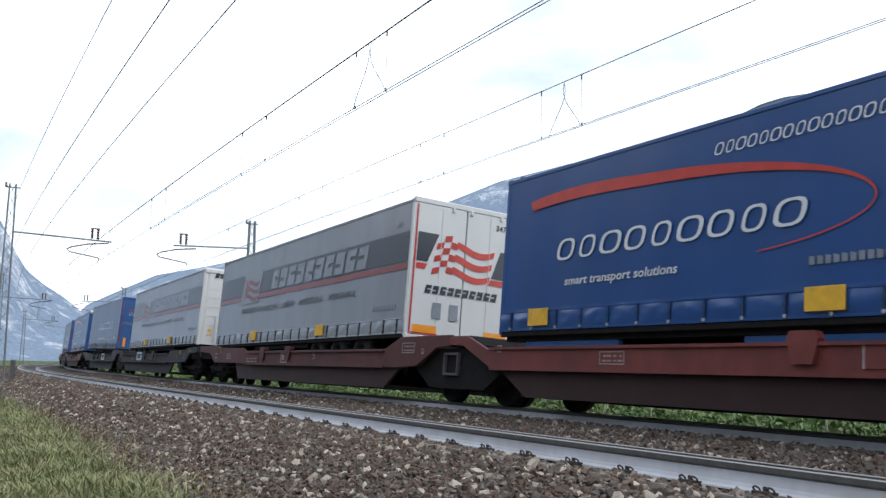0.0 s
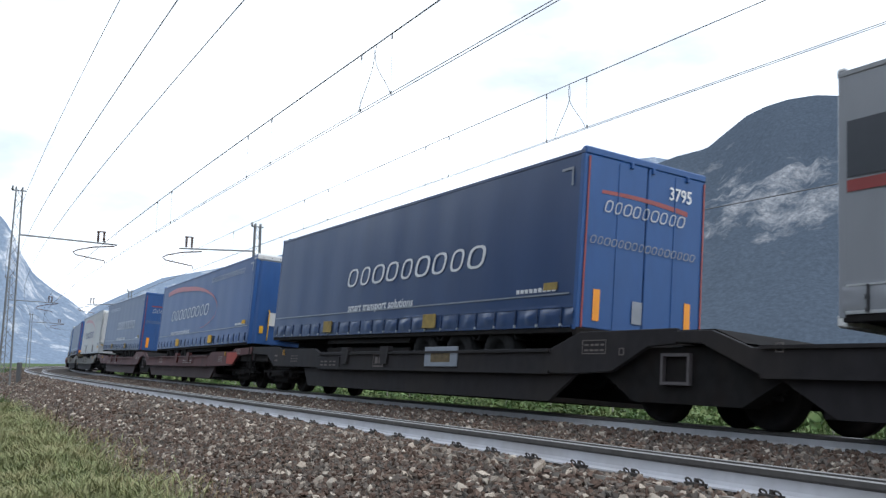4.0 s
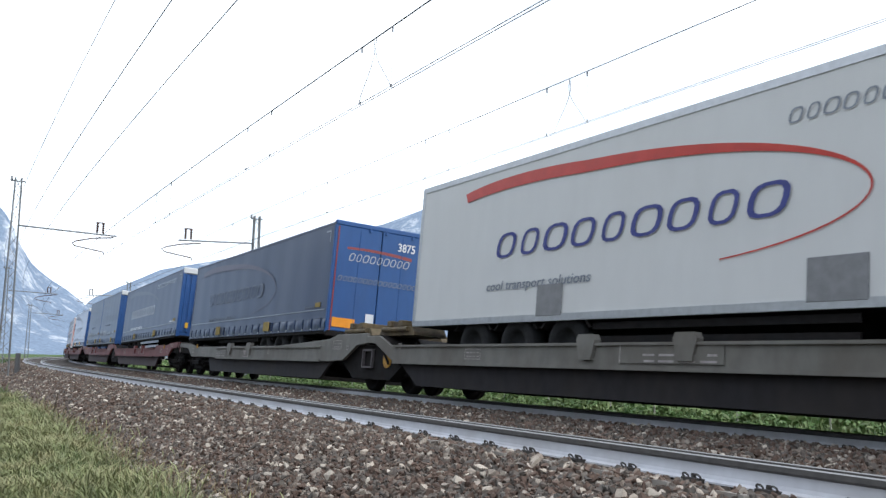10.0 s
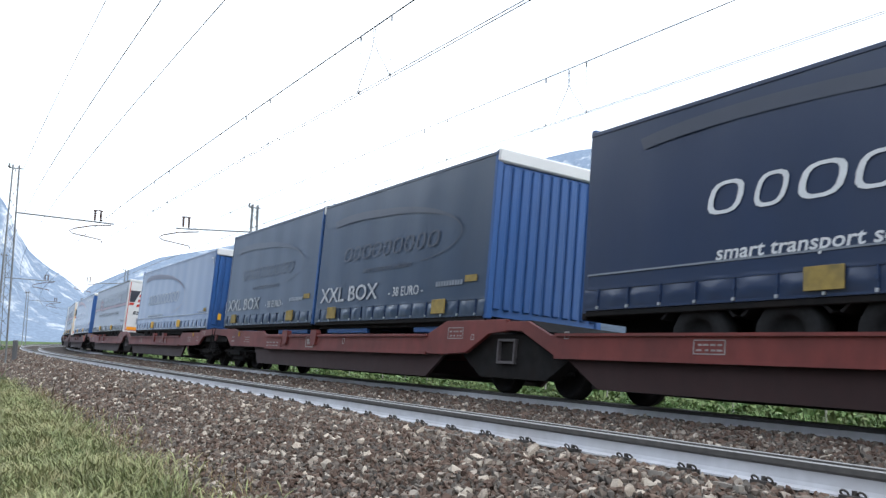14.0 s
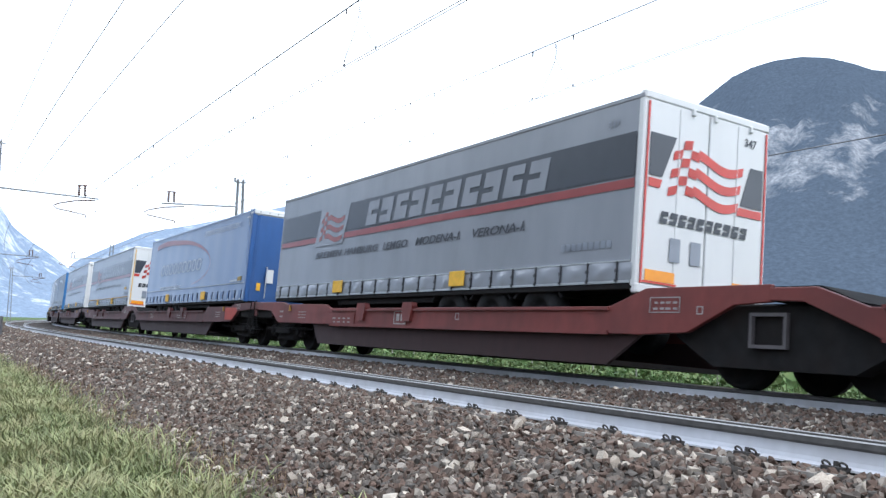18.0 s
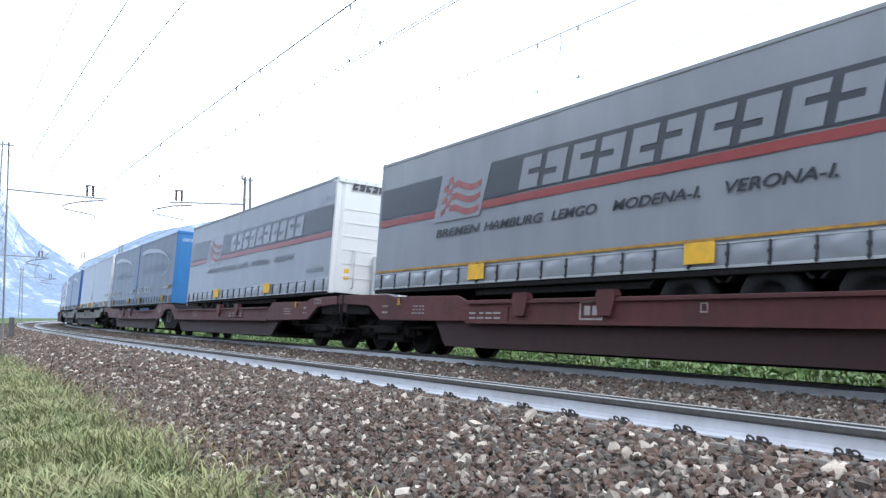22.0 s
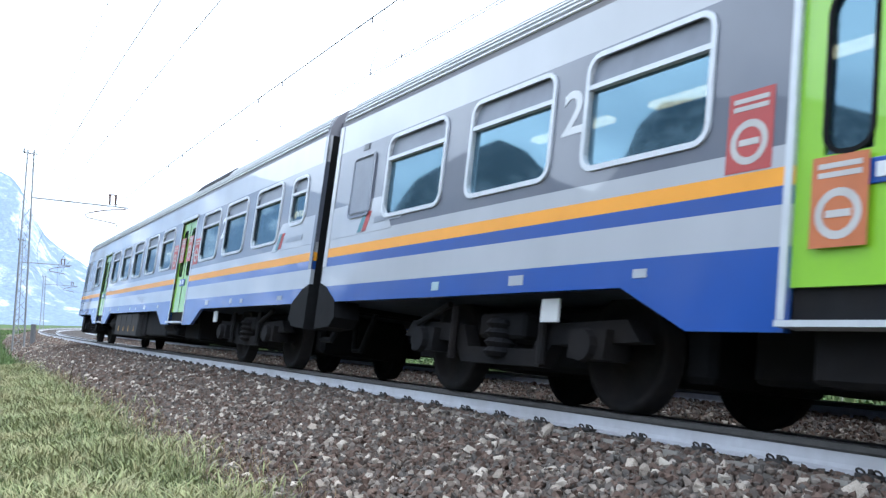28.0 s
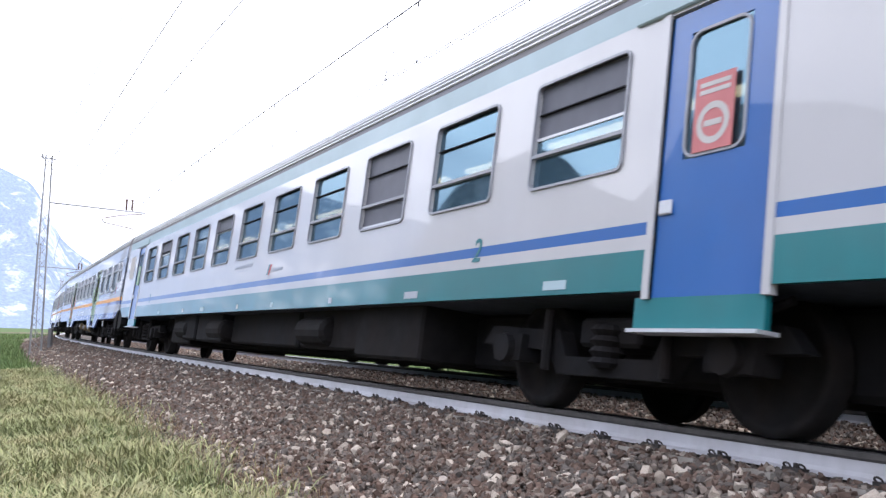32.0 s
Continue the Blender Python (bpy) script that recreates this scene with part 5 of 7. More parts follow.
STICKER_DOOR = surface("sun-faded orange sticker", (0.5, 0.15, 0.05), 0.45, 0, 0.08, 6)
STICKER_RED = surface("red sticker", (0.42, 0.06, 0.055), 0.45, 0, 0.05, 6)
STICKER_GREEN = surface("green sticker", (0.2, 0.4, 0.22), 0.45, 0, 0.05, 6)
BLIND = surface("slate sunblind", (0.1, 0.105, 0.13), 0.5, 0, 0.1, 6)
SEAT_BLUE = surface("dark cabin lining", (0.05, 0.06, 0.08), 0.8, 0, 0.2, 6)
LAMP_STRIP = bpy.data.materials.new("cabin lamp strip")
LAMP_STRIP.use_nodes = True
LAMP_STRIP.node_tree.nodes["Principled BSDF"].inputs["Emission Color"].default_value = (1.0, 0.84, 0.5, 1)
LAMP_STRIP.node_tree.nodes["Principled BSDF"].inputs["Emission Strength"].default_value = 3.5


def pane_glass(name, tint, see=0.25):
    """Tinted coach glass: a dark mirror-like sheet that still lets some of the cabin through."""
    m = bpy.data.materials.new(name)
    m.use_nodes = True
    n, l = m.node_tree.nodes, m.node_tree.links
    b = n["Principled BSDF"]
    b.inputs["Base Color"].default_value, b.inputs["Roughness"].default_value = (*tint, 1), 0.03
    b.inputs["IOR"].default_value = 3.4
    # blue of a reflected clear sky is put into this tint
    b.inputs["Specular Tint"].default_value = (0.52, 0.82, 1.0, 1)
    t = n.new("ShaderNodeBsdfTransparent")
    t.inputs["Color"].default_value = (0.85, 0.88, 0.88, 1)
    mix = n.new("ShaderNodeMixShader")
    mix.inputs["Fac"].default_value = see
    l.new(b.outputs["BSDF"], mix.inputs[1])
    l.new(t.outputs["BSDF"], mix.inputs[2])
    l.new(mix.outputs["Shader"], n["Material Output"].inputs["Surface"])
    return m


GLASS = pane_glass("coach glass", (0.03, 0.055, 0.075))
VENT_PANE = surface("frosted grey vent pane", (0.22, 0.24, 0.29), 0.35, 0, 0.1, 5)
CW, Z_FOOT, Z_CANT, Z_TOP = 1.41, 0.84, 3.02, 3.62


def rounded(x0, x1, z0, z1, r, n=4):
    """Outline with round corners in x, z."""
    pts = []
    for cx, cz, a0 in ((x1 - r, z1 - r, 0), (x0 + r, z1 - r, 90), (x0 + r, z0 + r, 180), (x1 - r, z0 + r, 270)):
        pts += [(cx + r * math.cos(radians(a0 + 90 * i / n)), cz + r * math.sin(radians(a0 + 90 * i / n))) for i in range(n + 1)]
    return pts


def ring_frame(x0, x1, z0, z1, r, w, ya, yb):
    out_, inn = rounded(x0 - w, x1 + w, z0 - w, z1 + w, r + w), rounded(x0, x1, z0, z1, r)
    n, s = len(out_), Shape()
    vs = [(x, yb, z) for x, z in out_] + [(x, yb, z) for x, z in inn] + [(x, ya, z) for x, z in out_] + [(x, ya, z) for x, z in inn]
    fs = []
    for i in range(n):
        j = (i + 1) % n
        fs += [(i, n + i, n + j, j), (i, j, 2 * n + j, 2 * n + i), (n + i, 3 * n + i, 3 * n + j, n + j)]
    return s.add(vs, fs)


def side_strip(x0, x1, z0, z1, holes, y=CW, t=0.05):
    """One length of side wall, in one piece, with window and door openings cut through it."""
    cuts = [(max(a, x0), min(b, x1), max(c, z0), min(d, z1)) for a, b, c, d in holes if b > x0 and a < x1 and d > z0 and c < z1]
    xs = sorted({x0, x1, *(c[0] for c in cuts), *(c[1] for c in cuts)})
    zs = sorted({z0, z1, *(c[2] for c in cuts), *(c[3] for c in cuts)})
    nx, nz = len(xs), len(zs)
    vs = [(x, yy, z) for yy in (y, y - t) for z in zs for x in xs]

    def solid(i, j):
        if not (0 <= i < nx - 1 and 0 <= j < nz - 1):
            return False
        mx, mz = (xs[i] + xs[i + 1]) / 2, (zs[j] + zs[j + 1]) / 2
        return not any(a < mx < b and c < mz < d for a, b, c, d in cuts)

    def v(i, j, k):
        return k * nx * nz + j * nx + i

    fs = []
    for j in range(nz - 1):
        for i in range(nx - 1):
            if not solid(i, j):
                continue
            fs += [(v(i + 1, j, 0), v(i, j, 0), v(i, j + 1, 0), v(i + 1, j + 1, 0)), (v(i, j, 1), v(i + 1, j, 1), v(i + 1, j + 1, 1), v(i, j + 1, 1))]
            for di, dj, p, q in ((-1, 0, (i, j), (i, j + 1)), (1, 0, (i + 1, j + 1), (i + 1, j)), (0, -1, (i + 1, j), (i, j)), (0, 1, (i, j + 1), (i + 1, j + 1))):
                if not solid(i + di, j + dj):
                    fs.append((v(*p, 0), v(*p, 1), v(*q, 1), v(*q, 0)))
    used = sorted({n for f in fs for n in f})
    at = {n: k for k, n in enumerate(used)}
    return Shape().add([vs[n] for n in used], [tuple(at[n] for n in f) for f in fs])


def coach_window(car, x0, x1, z0=1.76, z1=2.60, split=2.38, frame_mat=None, slide=False, blind=0.0):
    fm = frame_mat or FRAME_ALU
    win = part("window", ring_frame(x0, x1, z0, z1, 0.05 if slide else 0.1, 0.022 if slide else 0.042, CW - 0.03, CW + 0.018), fm, car)
    if slide:
        part("pane", Shape().box(x0, x1, CW - 0.035, CW - 0.03, z0, blind or z1), GLASS, win).visible_shadow = False
        part("mid_bar", Shape().box(x0, x1, CW - 0.03, CW + 0.012, 2.02, 2.05), fm, win)
        part("rail", Shape().box(x0 + 0.02, x1 - 0.02, CW - 0.03, CW - 0.005, split - 0.01, split), GASKET, win)
        if blind:
            # the slate sheet also stands in for the dark cabin behind opened sashes
            part("blind", Shape().box(x0, x1, CW - 0.04, CW - 0.034, blind, z1), BLIND, win, "slate sunblind pulled down")
            part("blind_rail", Shape().box(x0, x1, CW - 0.034, CW - 0.02, blind - 0.025, blind), FRAME_ALU, win)
    else:
        part("pane", Shape().box(x0, x1, CW - 0.035, CW - 0.03, z0, split), GLASS, win).visible_shadow = False
        part("vent_pane", Shape().box(x0, x1, CW - 0.028, CW - 0.023, split, z1), VENT_PANE, win).visible_shadow = False
        part("mid_bar", Shape().box(x0, x1, CW - 0.03, CW + 0.014, split - 0.02, split + 0.02), fm, win)
    return win


def sign(car, x, z, kind, red=None):
    """Round no-entry or arrow sticker with a short line of bars above."""
    m = (red or STICKER_RED) if kind == "stop" else STICKER_GREEN
    st = part("sticker", Shape().box(x - 0.17, x + 0.17, CW, CW + 0.004, z, z + 0.5), m, car, "red no-entry sticker" if kind == "stop" else "green arrow sticker")
    s = Shape()
    if kind == "stop":
        n = 20
        vs = [(x + r * math.cos(2 * math.pi * i / n), CW + 0.006, z + 0.18 + r * math.sin(2 * math.pi * i / n)) for r in (0.14, 0.095) for i in range(n)]
        s.add(vs, [(i, n + i, n + (i + 1) % n, (i + 1) % n) for i in range(n)])
        s.box(x - 0.075, x + 0.075, CW + 0.003, CW + 0.006, z + 0.16, z + 0.2)
    else:
        s.flat([(x - 0.11, z + 0.2), (x + 0.11, z + 0.2), (x, z + 0.35)], CW + 0.006)
        s.box(x - 0.045, x + 0.045, CW + 0.002, CW + 0.006, z + 0.05, z + 0.22)
    s.box(x - 0.13, x + 0.13, CW + 0.003, CW + 0.006, z + 0.38, z + 0.41).box(x - 0.13, x + 0.13, CW + 0.003, CW + 0.006, z + 0.43, z + 0.46)
    part("symbol", s, PRINT_STICKER, st)


def fold_door(car, x0, x1, kind, low=1.0):
    """Two-leaf lime green door with tall round-ended panes, standing a little inside the wall."""
    y = CW - 0.03
    mid = (x0 + x1) / 2
    for a, b in ((x0, mid - 0.012), (mid + 0.012, x1)):
        d = part("door", side_strip(a, b, 0.8, 2.62, [(a + 0.17, b - 0.17, 1.52, 2.46)], y, 0.035), CAR_GREEN, car, "lime green folding door leaf")
        part("pane", Shape().box(a + 0.16, b - 0.16, y - 0.025, y - 0.02, 1.5, 2.48), GLASS, d).visible_shadow = False
        part("pane_seal", ring_frame(a + 0.19, b - 0.19, 1.54, 2.44, 0.1, 0.028, y - 0.01, y + 0.008), GASKET, d)
    part("door_seal", Shape().box(mid - 0.012, mid + 0.012, y - 0.03, y + 0.004, 0.8, 2.62), GASKET, car)
    part("door_button", Shape().box(mid - 0.2, mid + 0.2, y, y + 0.012, 1.32, 1.46, 0.005), CAR_BLUE, car).location = (0, 0.002, 0)
    part("door_button_face", Shape().box(mid - 0.15, mid - 0.05, y + 0.01, y + 0.018, 1.35, 1.43).box(mid + 0.05, mid + 0.15, y + 0.01, y + 0.018, 1.35, 1.43), PRINT_WHITE, car).location = (0, 0.004, 0)
    part("door_frame", Shape().box(x0 - 0.05, x0, CW - 0.04, CW + 0.008, 0.62, 2.68).box(x1, x1 + 0.05, CW - 0.04, CW + 0.008, 0.62, 2.68).box(x0 - 0.05, x1 + 0.05, CW - 0.04, CW + 0.03, 2.64, 2.7), FRAME_ALU, car)
    part("step", Shape().box(x0 - 0.02, x1 + 0.02, CW - 0.12, CW + 0.06, 0.575, 0.61), FRAME_ALU, car)
    part("step_well", Shape().box(x0, x1, CW - 0.4, CW - 0.06, 0.6, 0.8), UNDER, car)
    for xx in (x0 + 0.3, x1 - 0.3) if kind else ():
        sign(car, xx, low, kind, STICKER_DOOR if low < 1.5 else STICKER_PANE)
    for xx in (x0 - 0.32, x1 + 0.32) if kind else ():
        sign(car, xx, 1.5 if low < 1.5 else 1.7, kind)


def coach_bogie(car, x):
    b = part("bogie", Shape().box(x - 0.35, x + 0.35, -1.15, 1.15, 0.5, 0.72, 0.03), UNDER, car)
    part("underframe", Shape().box(x - 1.95, x + 1.95, -0.64, 0.64, 0.27, 0.84, 0.05), UNDER, car)
    for y in (1.08, -1.08):
        part("side_frame", Shape().prism([(x - 1.75, 0.5), (x - 1.6, 0.66), (x - 0.6, 0.62), (x - 0.5, 0.42), (x + 0.5, 0.42), (x + 0.6, 0.62), (x + 1.6, 0.66), (x + 1.75, 0.5), (x + 0.75, 0.46), (x + 0.6, 0.28), (x - 0.6, 0.28), (x - 0.75, 0.46)], y - 0.07, y + 0.07), UNDER, b)
        part("bolster_spring", Shape().turned([(0.04 * j, 0.15 if j % 2 else 0.11) for j in range(9)], (x, y + 0.05, 0.34), "z", 12), UNDER, b)
        for dx in (-1.25, 1.25):
            part("axle_arm", Shape().prism([(x + dx - 0.2, 0.36), (x + dx + 0.2, 0.36), (x + dx + 0.22, 0.58), (x + dx - 0.22, 0.58)], y - 0.1, y + 0.14).turned([(0.14, 0.13), (0.2, 0.12), (0.2, 0)], (x + dx, y, 0.46), "y", 12), UNDER, b)
            part("damper", Shape().tube((x + dx * 0.55, y + 0.12, 0.3), (x + dx * 0.55, y + 0.12, 0.78), 0.04), STEEL_DARK, b)
    for dx in (-1.25, 1.25):
        for y in (0.755, -0.755):
            ob = part("wheel", WHEEL_MESH, None, b)
            ob.location = (x + dx, y, 0.455)
            if y > 0:
                ob.rotation_euler = (0, 0, math.pi)
        part("axle", Shape().tube((x + dx, -0.9, 0.455), (x + dx, 0.9, 0.455), 0.09), UNDER, b)


def roof_section(x=0):
    pts = [(CW, Z_CANT)]
    for i in range(1, 20):
        a = math.pi * i / 20
        pts.append((math.copysign(CW * abs(math.cos(a)) ** 0.7, math.cos(a)), Z_CANT + (Z_TOP - Z_CANT) * math.sin(a) ** 0.9))
    return pts + [(-CW, Z_CANT)]


def coach_body(car, x0, x1, holes, bands):
    """Side walls in painted bands, roof with ribs, floor, ends and dark lining."""
    for z0, z1, m, nm in bands:
        # a band that a doorway cuts from edge to edge falls into lengths
        gaps = sorted((a, b) for a, b, c, d in holes if c <= z0 and d >= z1 and b > x0 and a < x1)
        edges = [x0] + [v for g in gaps for v in g] + [x1]
        for xa, xb in zip(edges[::2], edges[1::2]):
            if xb - xa > 0.02:
                part(nm, side_strip(xa, xb, z0, z1, holes), m, car)
        part(nm, Shape().box(x0, x1, -CW, -CW + 0.05, z0, z1), m, car)
    part("roof", Shape().loft(roof_section(), [x0, x1]), ROOF_GREY, car, smooth=False)
    for a in (0.1, 0.19, 0.28, 0.38, 0.49):
        y, z = CW * math.cos(a) ** 0.7, Z_CANT + (Z_TOP - Z_CANT) * math.sin(a) ** 0.9
        part("roof_rib", Shape().tube((x0 + 0.1, y, z), (x1 - 0.1, y, z), 0.015, 6), FRAME_ALU, car)
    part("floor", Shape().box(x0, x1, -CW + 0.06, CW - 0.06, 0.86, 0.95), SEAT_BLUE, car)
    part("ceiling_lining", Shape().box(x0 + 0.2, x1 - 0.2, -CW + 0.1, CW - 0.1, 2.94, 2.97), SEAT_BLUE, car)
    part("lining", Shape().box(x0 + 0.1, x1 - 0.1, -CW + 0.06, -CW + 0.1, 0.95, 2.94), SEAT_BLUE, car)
    for xe in (x0, x1):
        part("end_wall", Shape().box(min(xe, xe + (0.05 if xe == x0 else -0.05)), max(xe, xe + (0.05 if xe == x0 else -0.05)), -CW + 0.05, CW - 0.05, 0.8, Z_CANT), GASKET, car)
    for k in range(int((x1 - x0 - 2) / 1.9)):
        part("cabin_lamp", Shape().box(x0 + 1.3 + 1.9 * k, x0 + 2.6 + 1.9 * k, -0.26, -0.14, 2.88, 2.93), LAMP_STRIP, car)


def underfloor(car, x0, x1, seed):
    rnd = random.Random(seed)
    x = x0
    while x < x1 - 0.6:
        w, d = rnd.uniform(0.9, 2.2), rnd.uniform(0.5, 0.6)
        part("equipment_box", Shape().box(x, min(x + w, x1), -1.1, rnd.uniform(1.0, 1.28), 0.86 - d, 0.9, 0.03), UNDER if rnd.random() < 0.75 else STEEL_DARK, car)
        x += w + rnd.uniform(0.03, 0.16)
    part("centre_sill", Shape().box(x0 - 1.0, x1 + 1.0, -0.55, 0.55, 0.3, 0.86, 0.04), UNDER, car)
    for k in range(3):
        xx = rnd.uniform(x0 + 1, x1 - 1)
        part("air_tank", Shape().turned([(-0.55, 0.0), (-0.53, 0.14), (-0.47, 0.19), (0.47, 0.19), (0.53, 0.14), (0.55, 0)], (xx, 1.12, 0.58), "x", 14), STEEL_DARK, car)
    for sx in (x0 - 4.6, x1 + 4.0):
        part("pipe_run", Shape().tube((sx, 1.2, 0.8), (sx + 0.6, 1.2, 0.62), 0.03), UNDER, car)


def bellows(car, x, tall=3.35):
    """Dark rubber gangway at the car end, with hoses below."""
    part("gangway", Shape().box(x - 0.2, x + 0.2, -1.2, 1.2, 0.85, tall, 0.06).box(x - 0.1, x + 0.1, -1.26, 1.27, 0.95, tall - 0.1, 0.05), GANGWAY_GREY, car)
    part("coupling_hose", Shape().pipe([(x - 0.35, 1.0, 0.86), (x - 0.15, 1.08, 0.42), (x + 0.15, 1.08, 0.42), (x + 0.35, 1.0, 0.86)], 0.05, 8), GASKET, car)
    part("coupling_hose", Shape().pipe([(x - 0.3, 0.6, 0.8), (x - 0.1, 0.66, 0.33), (x + 0.12, 0.66, 0.33), (x + 0.3, 0.6, 0.8)], 0.04, 8), GASKET, car)


def end_shroud(car, x, d, reach):
    """Black rubber shroud over the buffer corner at a car end; d points into the car."""
    part("end_post", Shape().box(min(x, x + d * 0.1), max(x, x + d * 0.1), CW - 0.02, CW + 0.008, 1.27, Z_CANT), CAR_WHITE if d < 0 else CAR_WINDOW_BAND, car)
    part("buffer_shroud", Shape().prism([(x - d * 0.02, 0.52), (x + d * reach * 0.75, 0.55), (x + d * reach, 0.66), (x + d * reach * 0.9, 0.85), (x + d * reach * 0.35, 1.02), (x - d * 0.02, 1.08)], 1.1, CW + 0.006), GASKET, car)


def silver_coach(x0, x1, doors, windows, kinds, lead=False, small=(), logos=(), digits=(), label="", seed=1):
    car = group_of("railway_coach", label, "railway coach", "coaches of the passenger train")
    holes = [(a, b, 1.76, 2.60) for a, b in windows] + [(a, b, 0.5, 2.64) for a, b in doors] + [(a, b, 1.95, 2.55) for a, b in small]
    body_end = x1 - (1.2 if lead else 0)
    bands = [(Z_FOOT, 1.03, CAR_BLUE, "blue_skirt"), (1.03, 1.27, CAR_GREY, "grey_panel"), (1.27, 1.38, CAR_BLUE, "blue_stripe"), (1.38, 1.49, CAR_YELLOW, "amber_stripe"),
             (1.49, 1.62, CAR_GREY, "waist_panel"), (1.62, 2.67, CAR_WINDOW_BAND, "window_band"), (2.67, Z_CANT, CAR_GREY, "cant_panel")]
    coach_body(car, x0, body_end, holes, bands)
    for a, b in doors:
        for xa, xb, sgn in ((a, a - 1.35, -1), (b, b + 1.35, 1)):
            part("door_skirt", Shape().prism([(xa, Z_FOOT), (xb, Z_FOOT), (xa + sgn * 0.72, 0.55), (xa, 0.55)], CW - 0.05, CW), CAR_BLUE, car)
        fold_door(car, a, b, kinds[doors.index((a, b))], 1.8 if lead else 1.0)
        part("cabin_partition", Shape().box(a - 0.1, a - 0.06, -CW + 0.1, CW - 0.1, 0.95, 2.9), SEAT_BLUE, car)
    for a, b in windows:
        coach_window(car, a, b)
    for a, b in small:
        coach_window(car, a, b, 1.95, 2.55, 2.36)
    for x, flip in logos:
        e = 1 if not flip else -1
        end = x0 if not flip else body_end
        part("logo_panel", Shape().prism([(end, 1.6), (end + e * 1.75, 1.6), (end + e * 1.4, 1.98), (end, 1.98)], CW - 0.01, CW + 0.004), CAR_GREY, car)
        part("emblem", Shape().flat([(x + 0.32, 1.62), (x + 0.22, 1.62), (x + 0.1, 1.84), (x + 0.2, 1.84)], CW + 0.008), CAR_TEAL, car)
        part("emblem", Shape().flat([(x + 0.2, 1.62), (x + 0.1, 1.62), (x - 0.02, 1.84), (x + 0.08, 1.84)], CW + 0.008), STICKER_RED, car)
        part("lettering", Shape().box(x - 0.75, x - 0.1, CW + 0.004, CW + 0.008, 1.69, 1.76), PRINT_GREY, car)
    if not lead:
        hatch = part("hatch", Shape().box(-1.32, -0.8, CW, CW + 0.014, 1.84, 2.5, 0.02), VENT_PANE, car, "plain grey service hatch")
        part("hatch_frame", ring_frame(-1.33, -0.79, 1.83, 2.51, 0.06, 0.03, CW - 0.01, CW + 0.02), CAR_WINDOW_BAND, hatch)
        part("latch", Shape().box(-1.12, -0.98, CW, CW + 0.01, 2.6, 2.67), PRINT_BLACK, hatch)
    for x in digits:
        write("2", 0.5, (x + 0.02, CW + 0.003, 2.06), PRINT_WHITE, car, 0, 1.1, 0, "class_number")
    rnd = random.Random(seed)
    for k in range(16):
        x = x0 + 1.2 + k * (x1 - x0 - 3) / 16 + rnd.uniform(-0.4, 0.4)
        if all(not (a - 0.2 < x < b + 0.2) for a, b in doors):
            w = rnd.choice((0.1, 0.13, 0.2))
            part("label_plate", Shape().box(x, x + w, CW, CW + 0.005, 0.9, 0.9 + rnd.choice((0.06, 0.08))), rnd.choice((PRINT_WHITE, PRINT_PALE, PRINT_GREY, CAR_SKY, PRINT_PALE)), car)
    for x in (x0 + 4.6, x1 - 4.6):
        part("white_plate", Shape().box(x, x + 0.22, CW - 0.12, CW - 0.1, 0.62, 0.8), PANEL_WHITE, car)
    part("code_line", Shape().box((x0 + x1) / 2 - 1.2, (x0 + x1) / 2 - 0.1, CW, CW + 0.004, 1.15, 1.2).box((x0 + x1) / 2 - 0.8, (x0 + x1) / 2 - 0.6, CW, CW + 0.004, 1.08, 1.12), PRINT_GREY, car)
    underfloor(car, x0 + 6.5, x1 - 6.8, seed)
    coach_bogie(car, x0 + 3.2)
    coach_bogie(car, x1 - 3.6)
    end_shroud(car, x0, 1, 0.6)
    if not lead:
        end_shroud(car, x1, -1, 0.55)
    bellows(car, x0 - 0.05)
    if lead:
        # the cab front leans back above the buffers
        def nose_point(y, z, f):
            reach = (x1 - body_end) * (1.0 - 0.75 * min(max((z - 1.4) / 2.0, 0.0), 1.0))
            return (body_end + f * reach, y * (1 - 0.14 * f * f), z - (0.18 * f * f if z > 2.6 else 0.0))

        steps = [0.0, 0.25, 0.5, 0.75, 1.0]
        sec0 = [(CW, z) for z in (0.84, 1.2, 1.6, 2.0, 2.4, 2.8)] + roof_section() + [(-CW, z) for z in (2.8, 2.4, 2.0, 1.6, 1.2, 0.84)]
        n = len(sec0)
        vs = [nose_point(y, z, f) for f in steps for y, z in sec0]
        fs = [(j * n + i, (j + 1) * n + i, (j + 1) * n + i + 1, j * n + i + 1) for j in range(len(steps) - 1) for i in range(n - 1)]
        part("nose", Shape().add(vs, fs + [tuple((len(steps) - 1) * n + i for i in range(n))]), CAR_GREY, car, "sloping grey cab front")
        for z0, z1, m, nm in (bands[0], bands[2], bands[3]):
            vs = [nose_point(CW + 0.006, z, f) for f in steps for z in (z0, z1)]
            part(nm, Shape().add(vs, [(2 * j, 2 * j + 2, 2 * j + 3, 2 * j + 1) for j in range(len(steps) - 1)]), m, car)
        cab = part("cab_door", ring_frame(body_end - 0.62, body_end - 0.12, 1.0, 2.62, 0.08, 0.025, CW - 0.01, CW + 0.01), GANGWAY_GREY, car)
        part("pane", Shape().box(body_end - 0.58, body_end - 0.16, CW, CW + 0.006, 1.8, 2.55), GLASS, cab)
        part("plough", Shape().prism([(x1 - 0.75, 0.26), (x1 - 0.3, 0.3), (x1 - 0.22, 0.84), (x1 - 0.85, 0.84)], -1.15, 1.15), UNDER, car)
    return car


